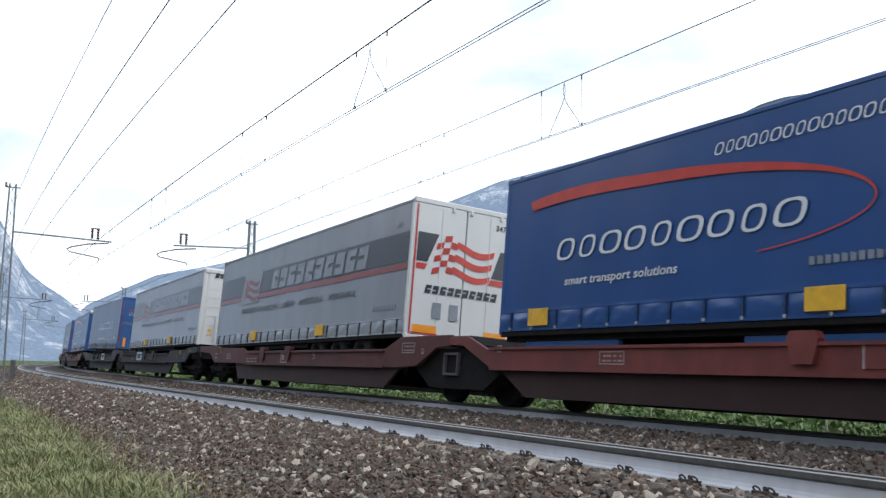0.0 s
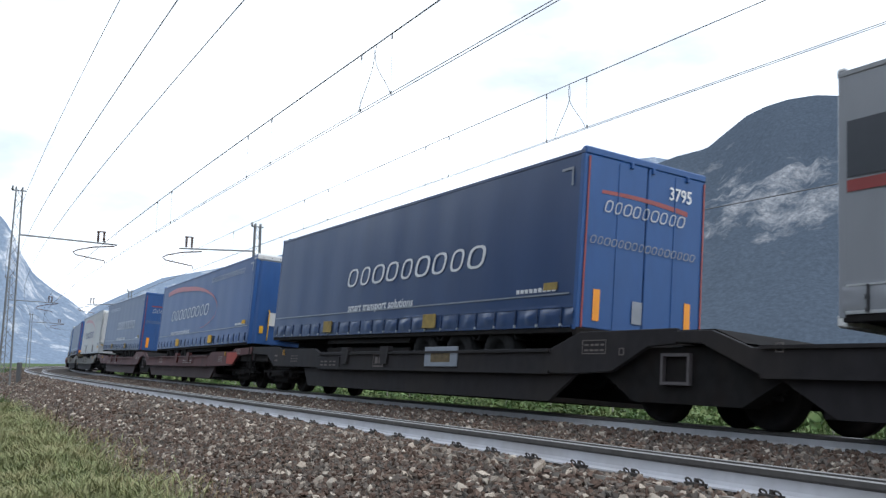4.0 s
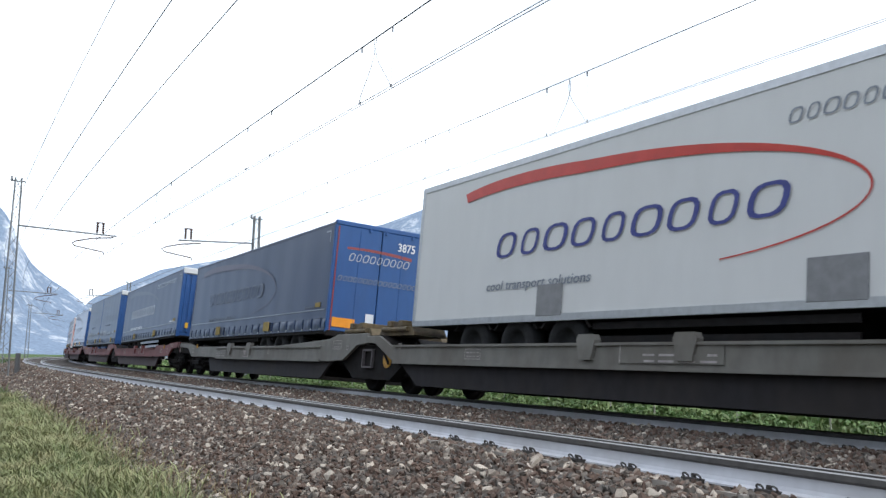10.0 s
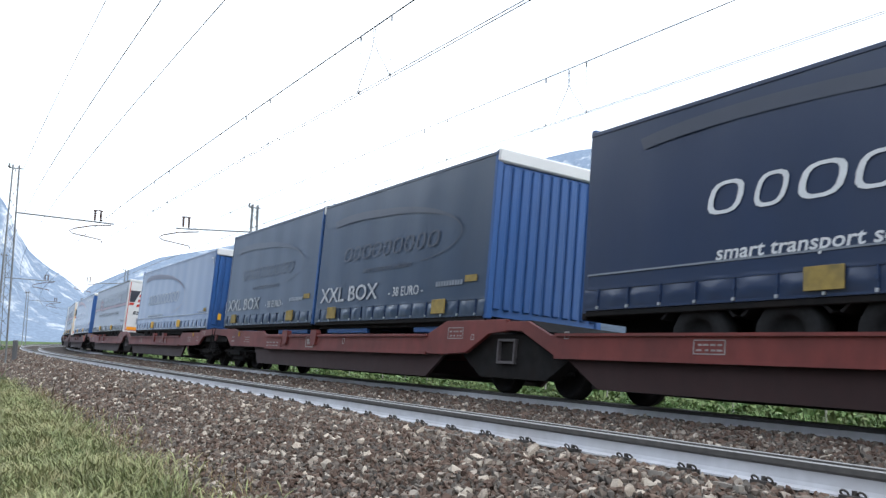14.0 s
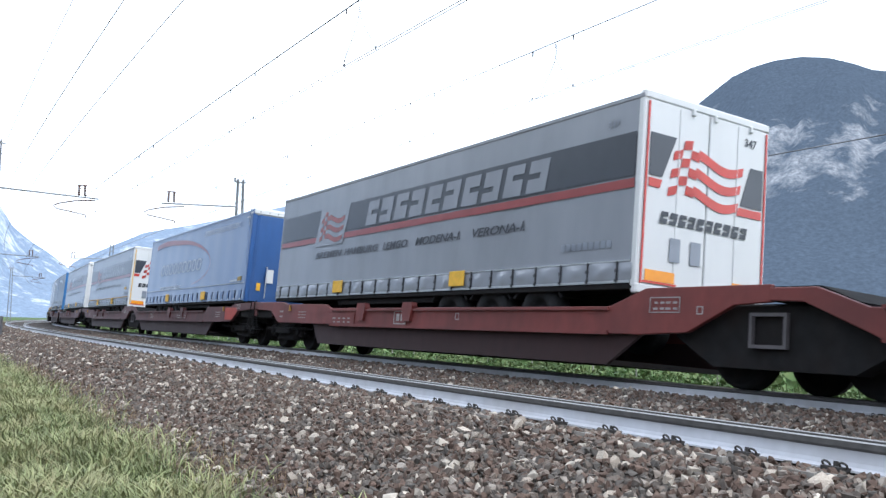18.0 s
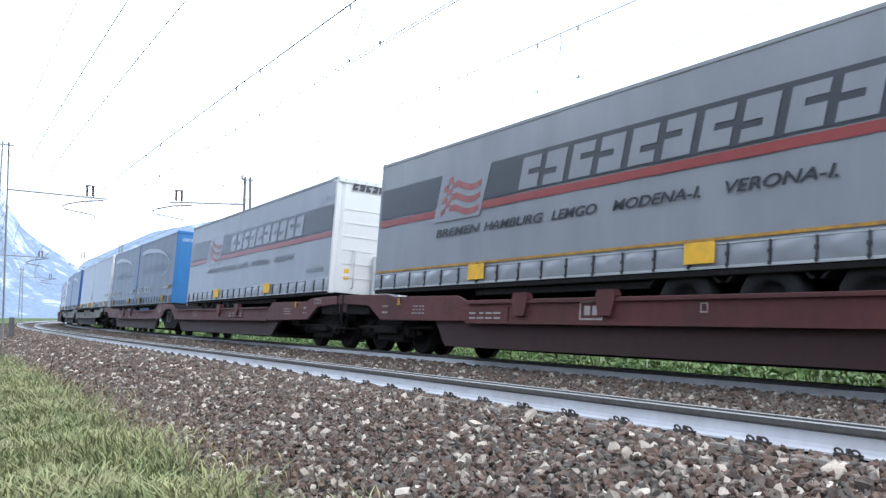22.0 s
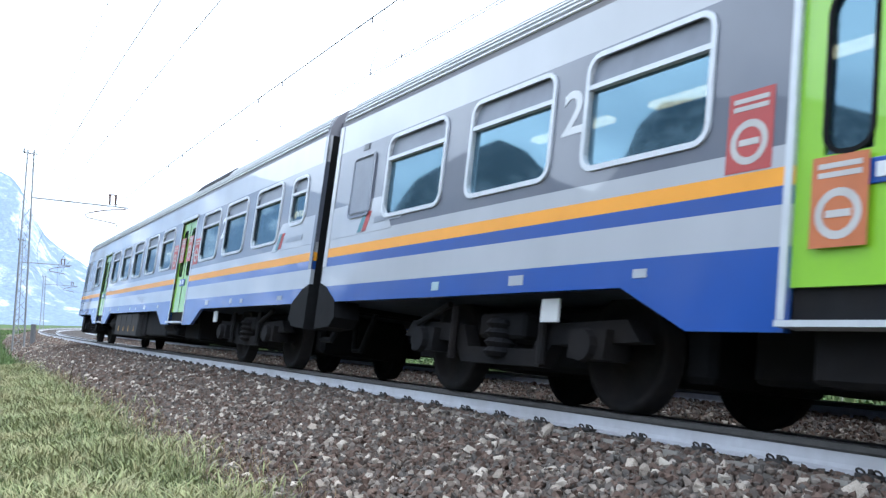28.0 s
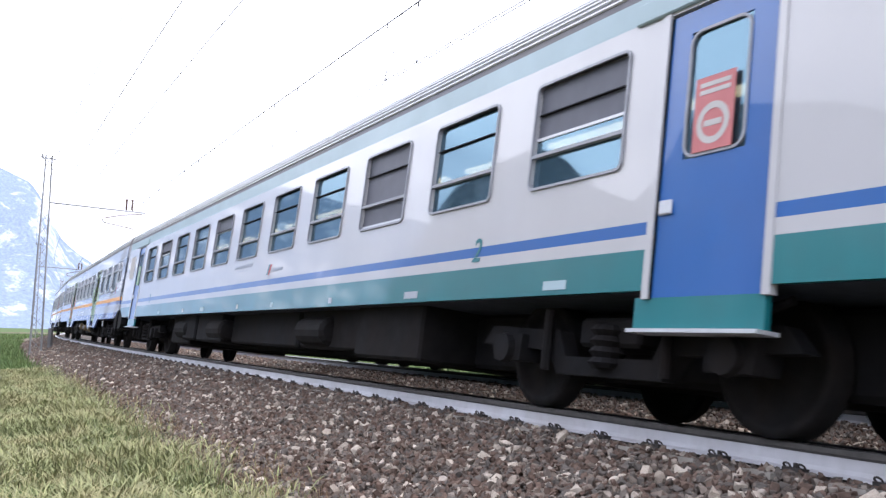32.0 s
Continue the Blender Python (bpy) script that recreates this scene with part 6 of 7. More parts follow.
def white_coach(x0, x1, doors, windows, label, seed=5):
    car = group_of("railway_coach", label, "railway coach", "coaches of the passenger train")
    holes = [(a, b, 1.76, 2.64) for a, b in windows] + [(a, b, 0.5, 2.78) for a, b in doors]
    bands = [(0.86, 1.14, CAR_TEAL, "teal_skirt"), (1.14, 1.24, CAR_WHITE, "white_panel"), (1.24, 1.33, DOOR_BLUE, "blue_stripe"), (1.33, 2.82, CAR_WHITE, "white_wall"), (2.82, Z_CANT, CAR_SKY, "cant_panel")]
    coach_body(car, x0, x1, holes, bands)
    for k, (a, b) in enumerate(doors):
        d = part("door", side_strip(a, b, 0.8, 2.76, [(a + 0.22, b - 0.2, 1.72, 2.6)], CW - 0.015, 0.04), DOOR_BLUE, car, "blue coach door with tall pane")
        part("pane", Shape().box(a + 0.22, b - 0.2, CW - 0.03, CW - 0.025, 1.72, 2.6), GLASS, d).visible_shadow = False
        part("pane_seal", ring_frame(a + 0.24, b - 0.22, 1.74, 2.58, 0.08, 0.02, CW - 0.02, CW - 0.004), SASH_GREY, d)
        part("door_handle", Shape().box(b - 0.15, b - 0.03, CW - 0.015, CW + 0.01, 1.36, 1.46, 0.01), FRAME_ALU, d)
        part("door_frame", Shape().box(a - 0.06, a, CW - 0.05, CW + 0.012, 0.8, 2.84).box(b, b + 0.06, CW - 0.05, CW + 0.012, 0.8, 2.84), CAR_WHITE, car)
        part("door_gap", Shape().box(a - 0.008, a + 0.016, CW - 0.012, CW - 0.004, 0.8, 2.76).box(b - 0.016, b + 0.008, CW - 0.012, CW - 0.004, 0.8, 2.76), GASKET, car)
        part("door_hood", Shape().box(a - 0.35, b + 0.35, CW - 0.02, CW + 0.03, 2.8, 2.96, 0.01), CAR_SKY, car)
        part("step_panel", Shape().box(a - 0.02, b + 0.14, CW - 0.06, CW - 0.012, 0.6, 0.81), CAR_TEAL, car)
        part("step", Shape().box(a - 0.02, b + 0.14, CW - 0.14, CW + 0.05, 0.575, 0.6), FRAME_ALU, car)
        sign(car, (a + b) / 2 + 0.01, 1.74, "go" if k == 0 else "stop", STICKER_PANE)
        part("cabin_partition", Shape().box(a - 0.1, a - 0.06, -CW + 0.1, CW - 0.1, 0.95, 2.9), SEAT_BLUE, car)
    for k, (a, b) in enumerate(windows):
        coach_window(car, a, b, 1.76, 2.64, 2.4, SASH_GREY, True, {10: 2.2, 8: 1.8, 4: 2.4, 1: 2.35}.get((k + seed - 5) % 11, 0.0))
    part("vent_panel", ring_frame(x1 - 1.3, x1 - 0.58, 1.95, 2.58, 0.03, 0.02, CW - 0.01, CW + 0.01), CAR_WHITE, car)
    part("vent_grille", Shape().box(x1 - 1.3, x1 - 0.58, CW, CW + 0.005, 1.95, 2.58), surface("pale vent grille", (0.5, 0.48, 0.46), 0.6, 0, 0.1, 30), car)
    end_shroud(car, x0, 1, 0.6)
    end_shroud(car, x1, -1, 0.6)
    write("2", 0.3, (x1 - 4.44, CW + 0.004, 1.2), CAR_TEAL, car, 0.2, 1, 0, "class_number")
    write("2", 0.3, (doors[-1][1] + 2.4, CW + 0.004, 1.2), CAR_TEAL, car, 0.2, 1, 0, "class_number")
    xm = x1 - 14.24
    part("emblem", Shape().flat([(xm + 0.1, 1.4), (xm + 0.03, 1.4), (xm - 0.05, 1.56), (xm + 0.02, 1.56)], CW + 0.005), CAR_TEAL, car)
    part("emblem", Shape().flat([(xm + 0.02, 1.4), (xm - 0.05, 1.4), (xm - 0.13, 1.56), (xm - 0.06, 1.56)], CW + 0.005), STICKER_RED, car)
    part("lettering", Shape().box(xm - 0.65, xm - 0.18, CW, CW + 0.004, 1.44, 1.49), PRINT_GREY, car)
    for k in range(9):
        part("lettering", Shape().box(x1 - 12.3 - 0.12 * k, x1 - 12.22 - 0.12 * k, CW, CW + 0.004, 1.58, 1.64), PRINT_GREY, car)
    part("code_line", Shape().box(x1 - 13.0, x1 - 12.4, CW, CW + 0.004, 1.53, 1.545), PRINT_GREY, car)
    rnd = random.Random(seed)
    for k in range(8):
        x = x0 + 3.5 + k * (x1 - x0 - 7) / 8 + rnd.uniform(-0.5, 0.5)
        part("label_plate", Shape().box(x, x + rnd.choice((0.1, 0.14, 0.3)), CW, CW + 0.005, 0.9, 0.97), rnd.choice((PRINT_PALE, CAR_SKY, CAR_SKY, PRINT_STICKER)), car)
    underfloor(car, x0 + 6.3, x1 - 6.3, seed)
    coach_bogie(car, x0 + 3.4)
    coach_bogie(car, x1 - 3.4)
    bellows(car, x0 - 0.05)
    return car


def runs(starts, w):
    return [(a - w, a) for a in starts]


COACH_V, J_TIME, J_S, PITCH = 10.75, 27.5, 4.8, 25.75
MID = [-8.9 - 1.67 * k for k in range(5)]
c1 = silver_coach(0.2, 24.3, [(6.95, 8.17), (17.55, 18.75)], runs([2.98, 4.7, 6.35], 1.18) + [(8.85 + 1.75 * k, 8.85 + 1.75 * k + 1.15) for k in range(5)] + [(19.4, 20.5)],
                  ["stop", None], True, [(0.75, 1.3)], [(1.45, False)], [(4.95)], "silver and blue driving coach with lime green doors and sloping cab", 3)
c2 = silver_coach(-25.58, -0.2, [(-8.24, -6.94), (-18.6, -17.33)], runs([-1.7, -3.41, -5.07], 1.2) + runs(MID, 1.15) + runs([-19.25, -20.95, -22.6], 1.15),
                  ["stop", "go"], False, [(-24.6, -24.0)], [(-24.2, False), (-1.4, True)], [-4.77, -20.55], "silver and blue coach with amber stripe and lime green doors", 8)
BATTERY = surface("dusty battery case", (0.05, 0.05, 0.052), 0.8, 0, 0.2, 6, 0.1, (0.08, 0.07, 0.06), 0.5, 2)
case = part("battery_case", Shape().box(11.9, 15.1, 0.9, 1.36, 0.26, 0.82, 0.02), BATTERY, c1, "long grey battery case with yellow warning triangles")
for x in (14.53, 13.78, 13.05, 12.28):
    part("warning_triangle", Shape().flat([(x - 0.075, 0.38), (x + 0.075, 0.38), (x, 0.51)], 1.366), OCHRE, case)
for x in (12.7, 13.5, 14.3):
    part("panel_joint", Shape().box(x - 0.006, x + 0.006, 1.355, 1.364, 0.28, 0.8), UNDER, case)
for k in range(7):
    ang = 0.3 + 0.05 * k
    y, z = CW * math.cos(ang) ** 0.7, Z_CANT + (Z_TOP - Z_CANT) * math.sin(ang) ** 0.9
    part("roof_louvre", Shape().tube((5.2, y + 0.012, z + 0.02), (7.5, y + 0.012, z + 0.02), 0.012, 6), GANGWAY_GREY, c1)
GEAR_TAN = surface("dusty tan gear case", (0.2, 0.15, 0.09), 0.8, 0, 0.25, 9, 0.1, (0.06, 0.05, 0.04), 0.6, 3)
for x, z, r in ((-16.0, 0.56, 0.17), (-14.0, 0.56, 0.12), (-12.1, 0.62, 0.14)):
    gear = part("gear_case", Shape().turned([(0.95, r * 0.6), (1.0, r), (1.26, r), (1.3, r * 0.7), (1.3, 0)], (x, 0, z), "y", 14), GEAR_TAN, c2, "dusty tan round gear case")
    part("gear_cover", Shape().box(x - r * 0.5, x + r * 0.5, 1.29, 1.33, z - r * 0.4, z + r * 0.4, 0.01), PRINT_GREY, gear)
W3 = [-3.43 - 1.80 * k for k in range(11)]


def white_at(j, label, seed):
    return white_coach(j - 25.7, j - 0.16, [(j - 2.84, j - 1.97), (j - 23.95, j - 23.0)], runs([j + w for w in W3], 1.16), label, seed)


c3 = white_at(-PITCH, "white and teal coach with blue doors and sliding windows", 5)
c4 = white_at(-PITCH - 25.9, "white and teal coach with blue doors and blinds half down", 6)
for car, mid in ((c1, 12.2), (c2, -12.9), (c3, -PITCH - 12.95), (c4, -PITCH - 38.85)):
    for ch in car.children:
        ch.matrix_parent_inverse = Matrix.Translation((-mid, 0, 0))
    MOVERS.append((car, NEAR, J_S - COACH_V * J_TIME + mid, COACH_V, 9.0, 0.0, 0.0))

# ---- ground ----
SOIL = surface("dusty soil", (0.13, 0.105, 0.075), 0.95, 0, 0.3, 6, 0.4, (0.09, 0.1, 0.05), 0.6, 0.6)
MEADOW = surface("valley meadow", (0.06, 0.105, 0.03), 0.95, 0, 0.25, 3, 0.3, (0.15, 0.16, 0.07), 0.5, 0.05)
BED = surface("ballast bed", (0.05, 0.04, 0.034), 0.95, 0, 0.45, 26, 1.0, (0.15, 0.135, 0.12), 0.5, 1.5)
STONE = surface("ballast stone", (0.145, 0.12, 0.109), 0.9, 0, 0.25, 30, 0.3, (0.1, 0.065, 0.05), 0.3, 5, 1, 0, 0, 0.12)
mix_nodes = STONE.node_tree.nodes
tint = mix_nodes.new("ShaderNodeValToRGB")
tint.color_ramp.interpolation = "CONSTANT"
for at, col in ((0.0, (0.1, 0.07, 0.056)), (0.24, (0.115, 0.098, 0.085)), (0.44, (0.13, 0.092, 0.073)), (0.64, (0.094, 0.085, 0.076)), (0.8, (0.16, 0.132, 0.11)), (0.94, (0.23, 0.2, 0.17)), (0.985, (0.36, 0.315, 0.27))):
    e = tint.color_ramp.elements[0] if at == 0 else tint.color_ramp.elements.new(at)
    e.position, e.color = at, (*(1.09 * c for c in col), 1)
tint.color_ramp.elements.remove(tint.color_ramp.elements[-1])
for nd in mix_nodes:
    if nd.bl_idname == "ShaderNodeNewGeometry":
        STONE.node_tree.links.new(nd.outputs["Random Per Island"], tint.inputs["Fac"])
    if nd.bl_idname == "ShaderNodeVectorMath":
        STONE.node_tree.links.new(tint.outputs["Color"], nd.inputs[0])
STONE_PALE = surface("pale limestone ballast", (0.42, 0.37, 0.31), 0.85, 0, 0.2, 25, 0.3, None, 0, 1, 1, 0, 0, 0.3)
STONE_LOOSE = surface("loose pale ballast stone", (0.4, 0.345, 0.285), 0.85, 0, 0.25, 25, 0.3, (0.2, 0.16, 0.14), 0.5, 6, 1, 0.35)
CONCRETE = surface("weathered concrete sleeper", (0.27, 0.255, 0.23), 0.9, 0, 0.2, 18, 0.3, (0.14, 0.1, 0.075), 0.6, 3)
RAIL_PALE = surface("whitewashed rail web", (0.55, 0.55, 0.58), 0.6, 0, 0.08, 10, 0.05, (0.36, 0.33, 0.31), 0.4, 1.5)
RAIL_RUST = surface("grimy rail head side", (0.085, 0.078, 0.074), 0.7, 0.2, 0.25, 14, 0.1)
RAIL_TOP = surface("polished rail head", (0.3, 0.29, 0.28), 0.42, 1.0, 0.08, 20)
CLIP = surface("rail clip steel", (0.05, 0.045, 0.042), 0.6, 0.4, 0.3, 20)

PROFILE = [(-900, -1.0), (-300, -1.0), (-60, -0.98), (-12, -0.96), (-6, -0.95), (-3.4, -0.92), (-2.7, -0.86), (-1.1, -0.30), (-0.45, -0.185), (0.0, -0.185), (1.5, -0.34), (2.3, -0.34), (3.0, -0.29), (3.7, -0.26),
           (4.2, -0.27), (5.7, -0.38), (6.5, -0.42), (8.2, -0.95), (9.5, -1.05), (30, -1.1), (120, -1.2), (900, -1.4)]


def ground_z(lat):
    return np.interp(lat, [p[0] for p in PROFILE], [p[1] for p in PROFILE])


def sheet(name, lats, ss, material, label, wobble=0.0):
    vs, rnd = [], np.random.RandomState(4)
    for s in ss:
        for lat in lats:
            x, y = line(s, lat)
            vs.append((float(x), float(y), float(ground_z(lat)) + wobble * rnd.uniform(-1, 1)))
    n = len(lats)
    me = bpy.data.meshes.new(name)
    me.from_pydata(vs, [], [(j * n + i, j * n + i + 1, (j + 1) * n + i + 1, (j + 1) * n + i) for j in range(len(ss) - 1) for i in range(n - 1)])
    me.materials.append(material)
    return tagged(new(name, me), label, "ground", kind="structure")


# one wide sheet to the horizon, under the ballast bed
gx = np.concatenate([-np.geomspace(3500, 60, 14), np.linspace(-50, 50, 11), np.geomspace(60, 3500, 14)])
vs = [(x, y, -1.25 if abs(x) + abs(y) < 300 else -1.4) for y in gx for x in gx]
me = bpy.data.meshes.new("ground")
me.from_pydata(vs, [], [(j * 39 + i, j * 39 + i + 1, (j + 1) * 39 + i + 1, (j + 1) * 39 + i) for j in range(38) for i in range(38)])
me.materials.append(MEADOW)
tagged(new("ground", me), "green valley floor reaching to the mountains", "ground", kind="structure")
SS = np.concatenate([np.arange(-150, -10, 10), np.arange(-10, 80, 1.0), np.arange(80, 400, 5)])
sheet("verge", [-40, -20, -12, -8, -6, -4.5, -3.4, -2.7, -2.3], SS, SOIL, "dry soil and grass verge beside the ballast", 0.02)
bed = sheet("ballast_bed", [-2.9, -2.7, -2.3, -1.9, -1.5, -1.1, -0.75, -0.45, 0, 0.7, 1.5, 2.3, 3.0, 3.7, 4.2, 5, 5.7, 6.5, 7.3, 8.2], SS, BED, "brown crushed-stone ballast bed", 0.012)
sheet("field_edge", [8.0, 9.5, 12, 20, 40], SS, MEADOW, "green field beyond the far track")


def stone_form(seed):
    bm = bmesh.new()
    rnd = random.Random(seed)
    for k in range(10):
        d = Vector((rnd.gauss(0, 1), rnd.gauss(0, 1), rnd.gauss(0, 1))).normalized()
        d *= rnd.uniform(0.85, 1.15) / max(abs(d.x), abs(d.y), abs(d.z)) ** 0.6
        bm.verts.new((d.x, d.y * rnd.uniform(0.65, 0.9), d.z * rnd.uniform(0.5, 0.8)))
    bmesh.ops.convex_hull(bm, input=bm.verts[:])
    bmesh.ops.triangulate(bm, faces=bm.faces[:])
    for v in [v for v in bm.verts if not v.link_faces]:
        bm.verts.remove(v)
    bm.verts.index_update()
    vs = [tuple(v.co) for v in bm.verts]
    fs = [[v.index for v in f.verts] for f in bm.faces]
    bm.free()
    return np.array(vs), np.array(fs)


FORMS = [stone_form(k) for k in range(12)]


def turns(n, rnd):
    q = rnd.normal(size=(n, 4))
    q /= np.linalg.norm(q, axis=1)[:, None]
    w, x, y, z = q.T
    return np.stack([np.stack([1 - 2 * (y * y + z * z), 2 * (x * y - z * w), 2 * (x * z + y * w)], 1),
                     np.stack([2 * (x * y + z * w), 1 - 2 * (x * x + z * z), 2 * (y * z - x * w)], 1),
                     np.stack([2 * (x * z - y * w), 2 * (y * z + x * w), 1 - 2 * (x * x + y * y)], 1)], 1)


def stones(name, label, s0, s1, l0, l1, density, size, material, seed, skip=None, only=None):
    rnd = np.random.RandomState(seed)
    n = int((s1 - s0) * (l1 - l0) * density)
    s, lat = rnd.uniform(s0, s1, n), rnd.uniform(l0, l1, n)
    x, y = line(s, lat)
    z = ground_z(lat) + rnd.uniform(-0.015, 0.035, n)
    k = size * rnd.uniform(0.55, 1.35, n)
    mats = np.concatenate([turns(n, rnd) * k[:, None, None], np.stack([x, y, z], 1)[:, :, None]], 2)
    half = len(FORMS)
    co, fa = [], []
    sets = np.array_split(np.arange(n), half)
    base = 0
    for (fv, ff), idx in zip(FORMS, sets):
        c = np.einsum("nij,kj->nki", mats[idx][:, :, :3], fv) + mats[idx][:, None, :, 3]
        co.append(c.reshape(-1, 3))
        fa.append((ff[None] + (np.arange(len(idx)) * len(fv))[:, None, None] + base).reshape(-1, 3))
        base += len(idx) * len(fv)
    co, fa = np.concatenate(co), np.concatenate(fa)
    me = bpy.data.meshes.new(name)
    me.vertices.add(len(co))
    me.vertices.foreach_set("co", co.reshape(-1).astype(np.float32))
    me.loops.add(fa.size)
    me.loops.foreach_set("vertex_index", fa.reshape(-1).astype(np.int32))
    me.polygons.add(len(fa))
    me.polygons.foreach_set("loop_start", np.arange(0, fa.size, 3, dtype=np.int32))
    me.polygons.foreach_set("loop_total", np.full(len(fa), 3, dtype=np.int32))
    me.update(calc_edges=True)
    me.shade_flat()
    me.materials.append(material)
    return tagged(new(name, me), label, "ballast", kind="stuff")


LB, LP = "brown and grey crushed ballast stones", "scattered pale limestone ballast stones"
stones("ballast", LB, 1, 14, -2.75, -0.2, 1250, 0.031, STONE, 11)
stones("ballast", LB, -12, 1, -2.75, -0.2, 240, 0.05, STONE, 18)
stones("ballast", LB, -12, 2, 1.75, 4.05, 120, 0.055, STONE, 19)
stones("ballast", LB, 14, 36, -2.8, -0.2, 300, 0.044, STONE, 12)
stones("ballast", LB, 36, 95, -2.8, -0.2, 50, 0.07, STONE, 13)
stones("ballast", LB, 2, 20, 1.75, 4.05, 400, 0.037, STONE, 14)
stones("ballast", LB, 20, 60, 1.75, 4.05, 90, 0.055, STONE, 15)
stones("ballast", LB, 2, 20, 0.15, 1.4, 160, 0.04, STONE, 16)
stones("ballast", LB, 4, 45, 4.5, 7.2, 70, 0.05, STONE, 17)
stones("pale_ballast", LP, 1, 16, -2.7, -0.3, 20, 0.042, STONE_PALE, 21)
stones("pale_ballast", LP, 16, 50, -2.7, -0.3, 12, 0.05, STONE_PALE, 22)
stones("pale_ballast", LP, 2, 40, 1.8, 4.0, 10, 0.045, STONE_PALE, 23)

# loose pale stones that can be told apart near the camera
STONE_MESHES = []
for k, (fv, ff) in enumerate(FORMS[:6]):
    me = bpy.data.meshes.new("stone")
    me.from_pydata([tuple(p) for p in fv], [], [tuple(int(i) for i in f) for f in ff])
    me.materials.append(STONE_LOOSE)
    STONE_MESHES.append(me)
rnd = np.random.RandomState(77)
for k in range(240):
    s, lat = rnd.uniform(2.5, 13), rnd.uniform(-2.5, -0.4)
    x, y = line(s, lat)
    ob = part("stone", STONE_MESHES[k % 6], None, bed)
    size = 0.03 + 0.034 * rnd.uniform(0, 1) ** 2
    ob.matrix_basis = pose(float(x), float(y), float(ground_z(lat)) + 0.03, *rnd.uniform(0, 360, 3)) @ Matrix.Scale(size, 4)

# ---- rails, sleepers, clips ----
RAIL_SEC = [(-0.075, -0.172), (0.075, -0.172), (0.075, -0.16), (0.02, -0.145), (0.009, -0.12), (0.009, -0.055), (0.036, -0.04), (0.036, -0.008), (0.028, 0.0), (-0.028, 0.0), (-0.036, -0.008), (-0.036, -0.04), (-0.009, -0.055), (-0.009, -0.12), (-0.02, -0.145), (-0.075, -0.16)]


def rail(track, w, name, label):
    ss = np.concatenate([np.arange(-60, 0, 5), np.arange(0, 60, 1.5), np.arange(60, 320, 4)])
    n = len(RAIL_SEC)
    vs = [tuple(on_track(track, float(s), w + u, v)) for s in ss for u, v in RAIL_SEC]
    fs = [(j * n + i, (j + 1) * n + i, (j + 1) * n + (i + 1) % n, j * n + (i + 1) % n) for j in range(len(ss) - 1) for i in range(n)]
    me = bpy.data.meshes.new(name)
    me.from_pydata(vs, [], fs)
    for m in (RAIL_PALE, RAIL_RUST, RAIL_TOP):
        me.materials.append(m)
    me.polygons.foreach_set("material_index", [2 if k % n in (7, 8, 9) else (1 if k % n in (5, 6, 10, 11) else 0) for k in range(len(fs))])
    me.update()
    return tagged(new(name, me), label, "rail", "rails", "structure")


for tr in (NEAR, FAR):
    for w in (-0.7535, 0.7535):
        rail(tr, w, "rail", "steel rail with whitewashed web and polished head")

SLEEPER = Shape().prism([(-0.13, -0.36), (0.13, -0.36), (0.11, -0.185), (-0.11, -0.185)], -1.2, 1.2).mesh("sleeper")
SLEEPER.materials.append(CONCRETE)
def clip_mesh():
    """Two small spring loops on a plate with a bolt."""
    s = Shape().box(-0.07, 0.07, -0.02, 0.06, -0.02, 0.006, 0.003).tube((0, 0.02, 0), (0, 0.02, 0.034), 0.014, 6)
    for x in (-0.055, 0.05):
        s.pipe([(x + 0.024 * math.cos(a), 0.035 + 0.012 * math.sin(a), 0.014 + 0.016 * math.sin(a)) for a in [2 * math.pi * k / 9 for k in range(10)]], 0.007, 5)
    return s.mesh("clip")


CLIP_MESH = clip_mesh()
CLIP_MESH.materials.append(CLIP)
for tr, reach in ((NEAR, 70), (FAR, 45)):
    track = group_of("railway_track", "concrete sleepers with steel clips under the rails", "railway track")
    tagged(track, kind="structure")
    for k in range(int((reach + 4) / 0.6)):
        s = -4 + 0.447 + 0.6 * k
        m = seat(tr, s, 0.3)
        ob = part("sleeper", SLEEPER, None, track)
        ob.matrix_basis = m
        if s < 40:
            ob = part("rail_clip", CLIP_MESH, None, track)
            ob.matrix_basis = m @ Matrix.Translation((0, 0.7535 + 0.085, -0.155))
            if tr is NEAR and s < 20:
                ob = part("rail_clip", CLIP_MESH, None, track)
                ob.matrix_basis = m @ Matrix.Translation((0, 0.7535 - 0.085, -0.155)) @ Matrix.Rotation(math.pi, 4, "Z")

# ---- masts and wires ----
GALV = surface("galvanised steel", (0.24, 0.25, 0.26), 0.55, 0.5, 0.2, 12, 0.05, (0.14, 0.11, 0.09), 0.3, 3)
WIRE = surface("dark copper wire", (0.14, 0.14, 0.146), 0.5, 0.4, 0.1, 20)
INSUL = surface("brown insulator", (0.09, 0.05, 0.04), 0.3, 0, 0.1, 20)


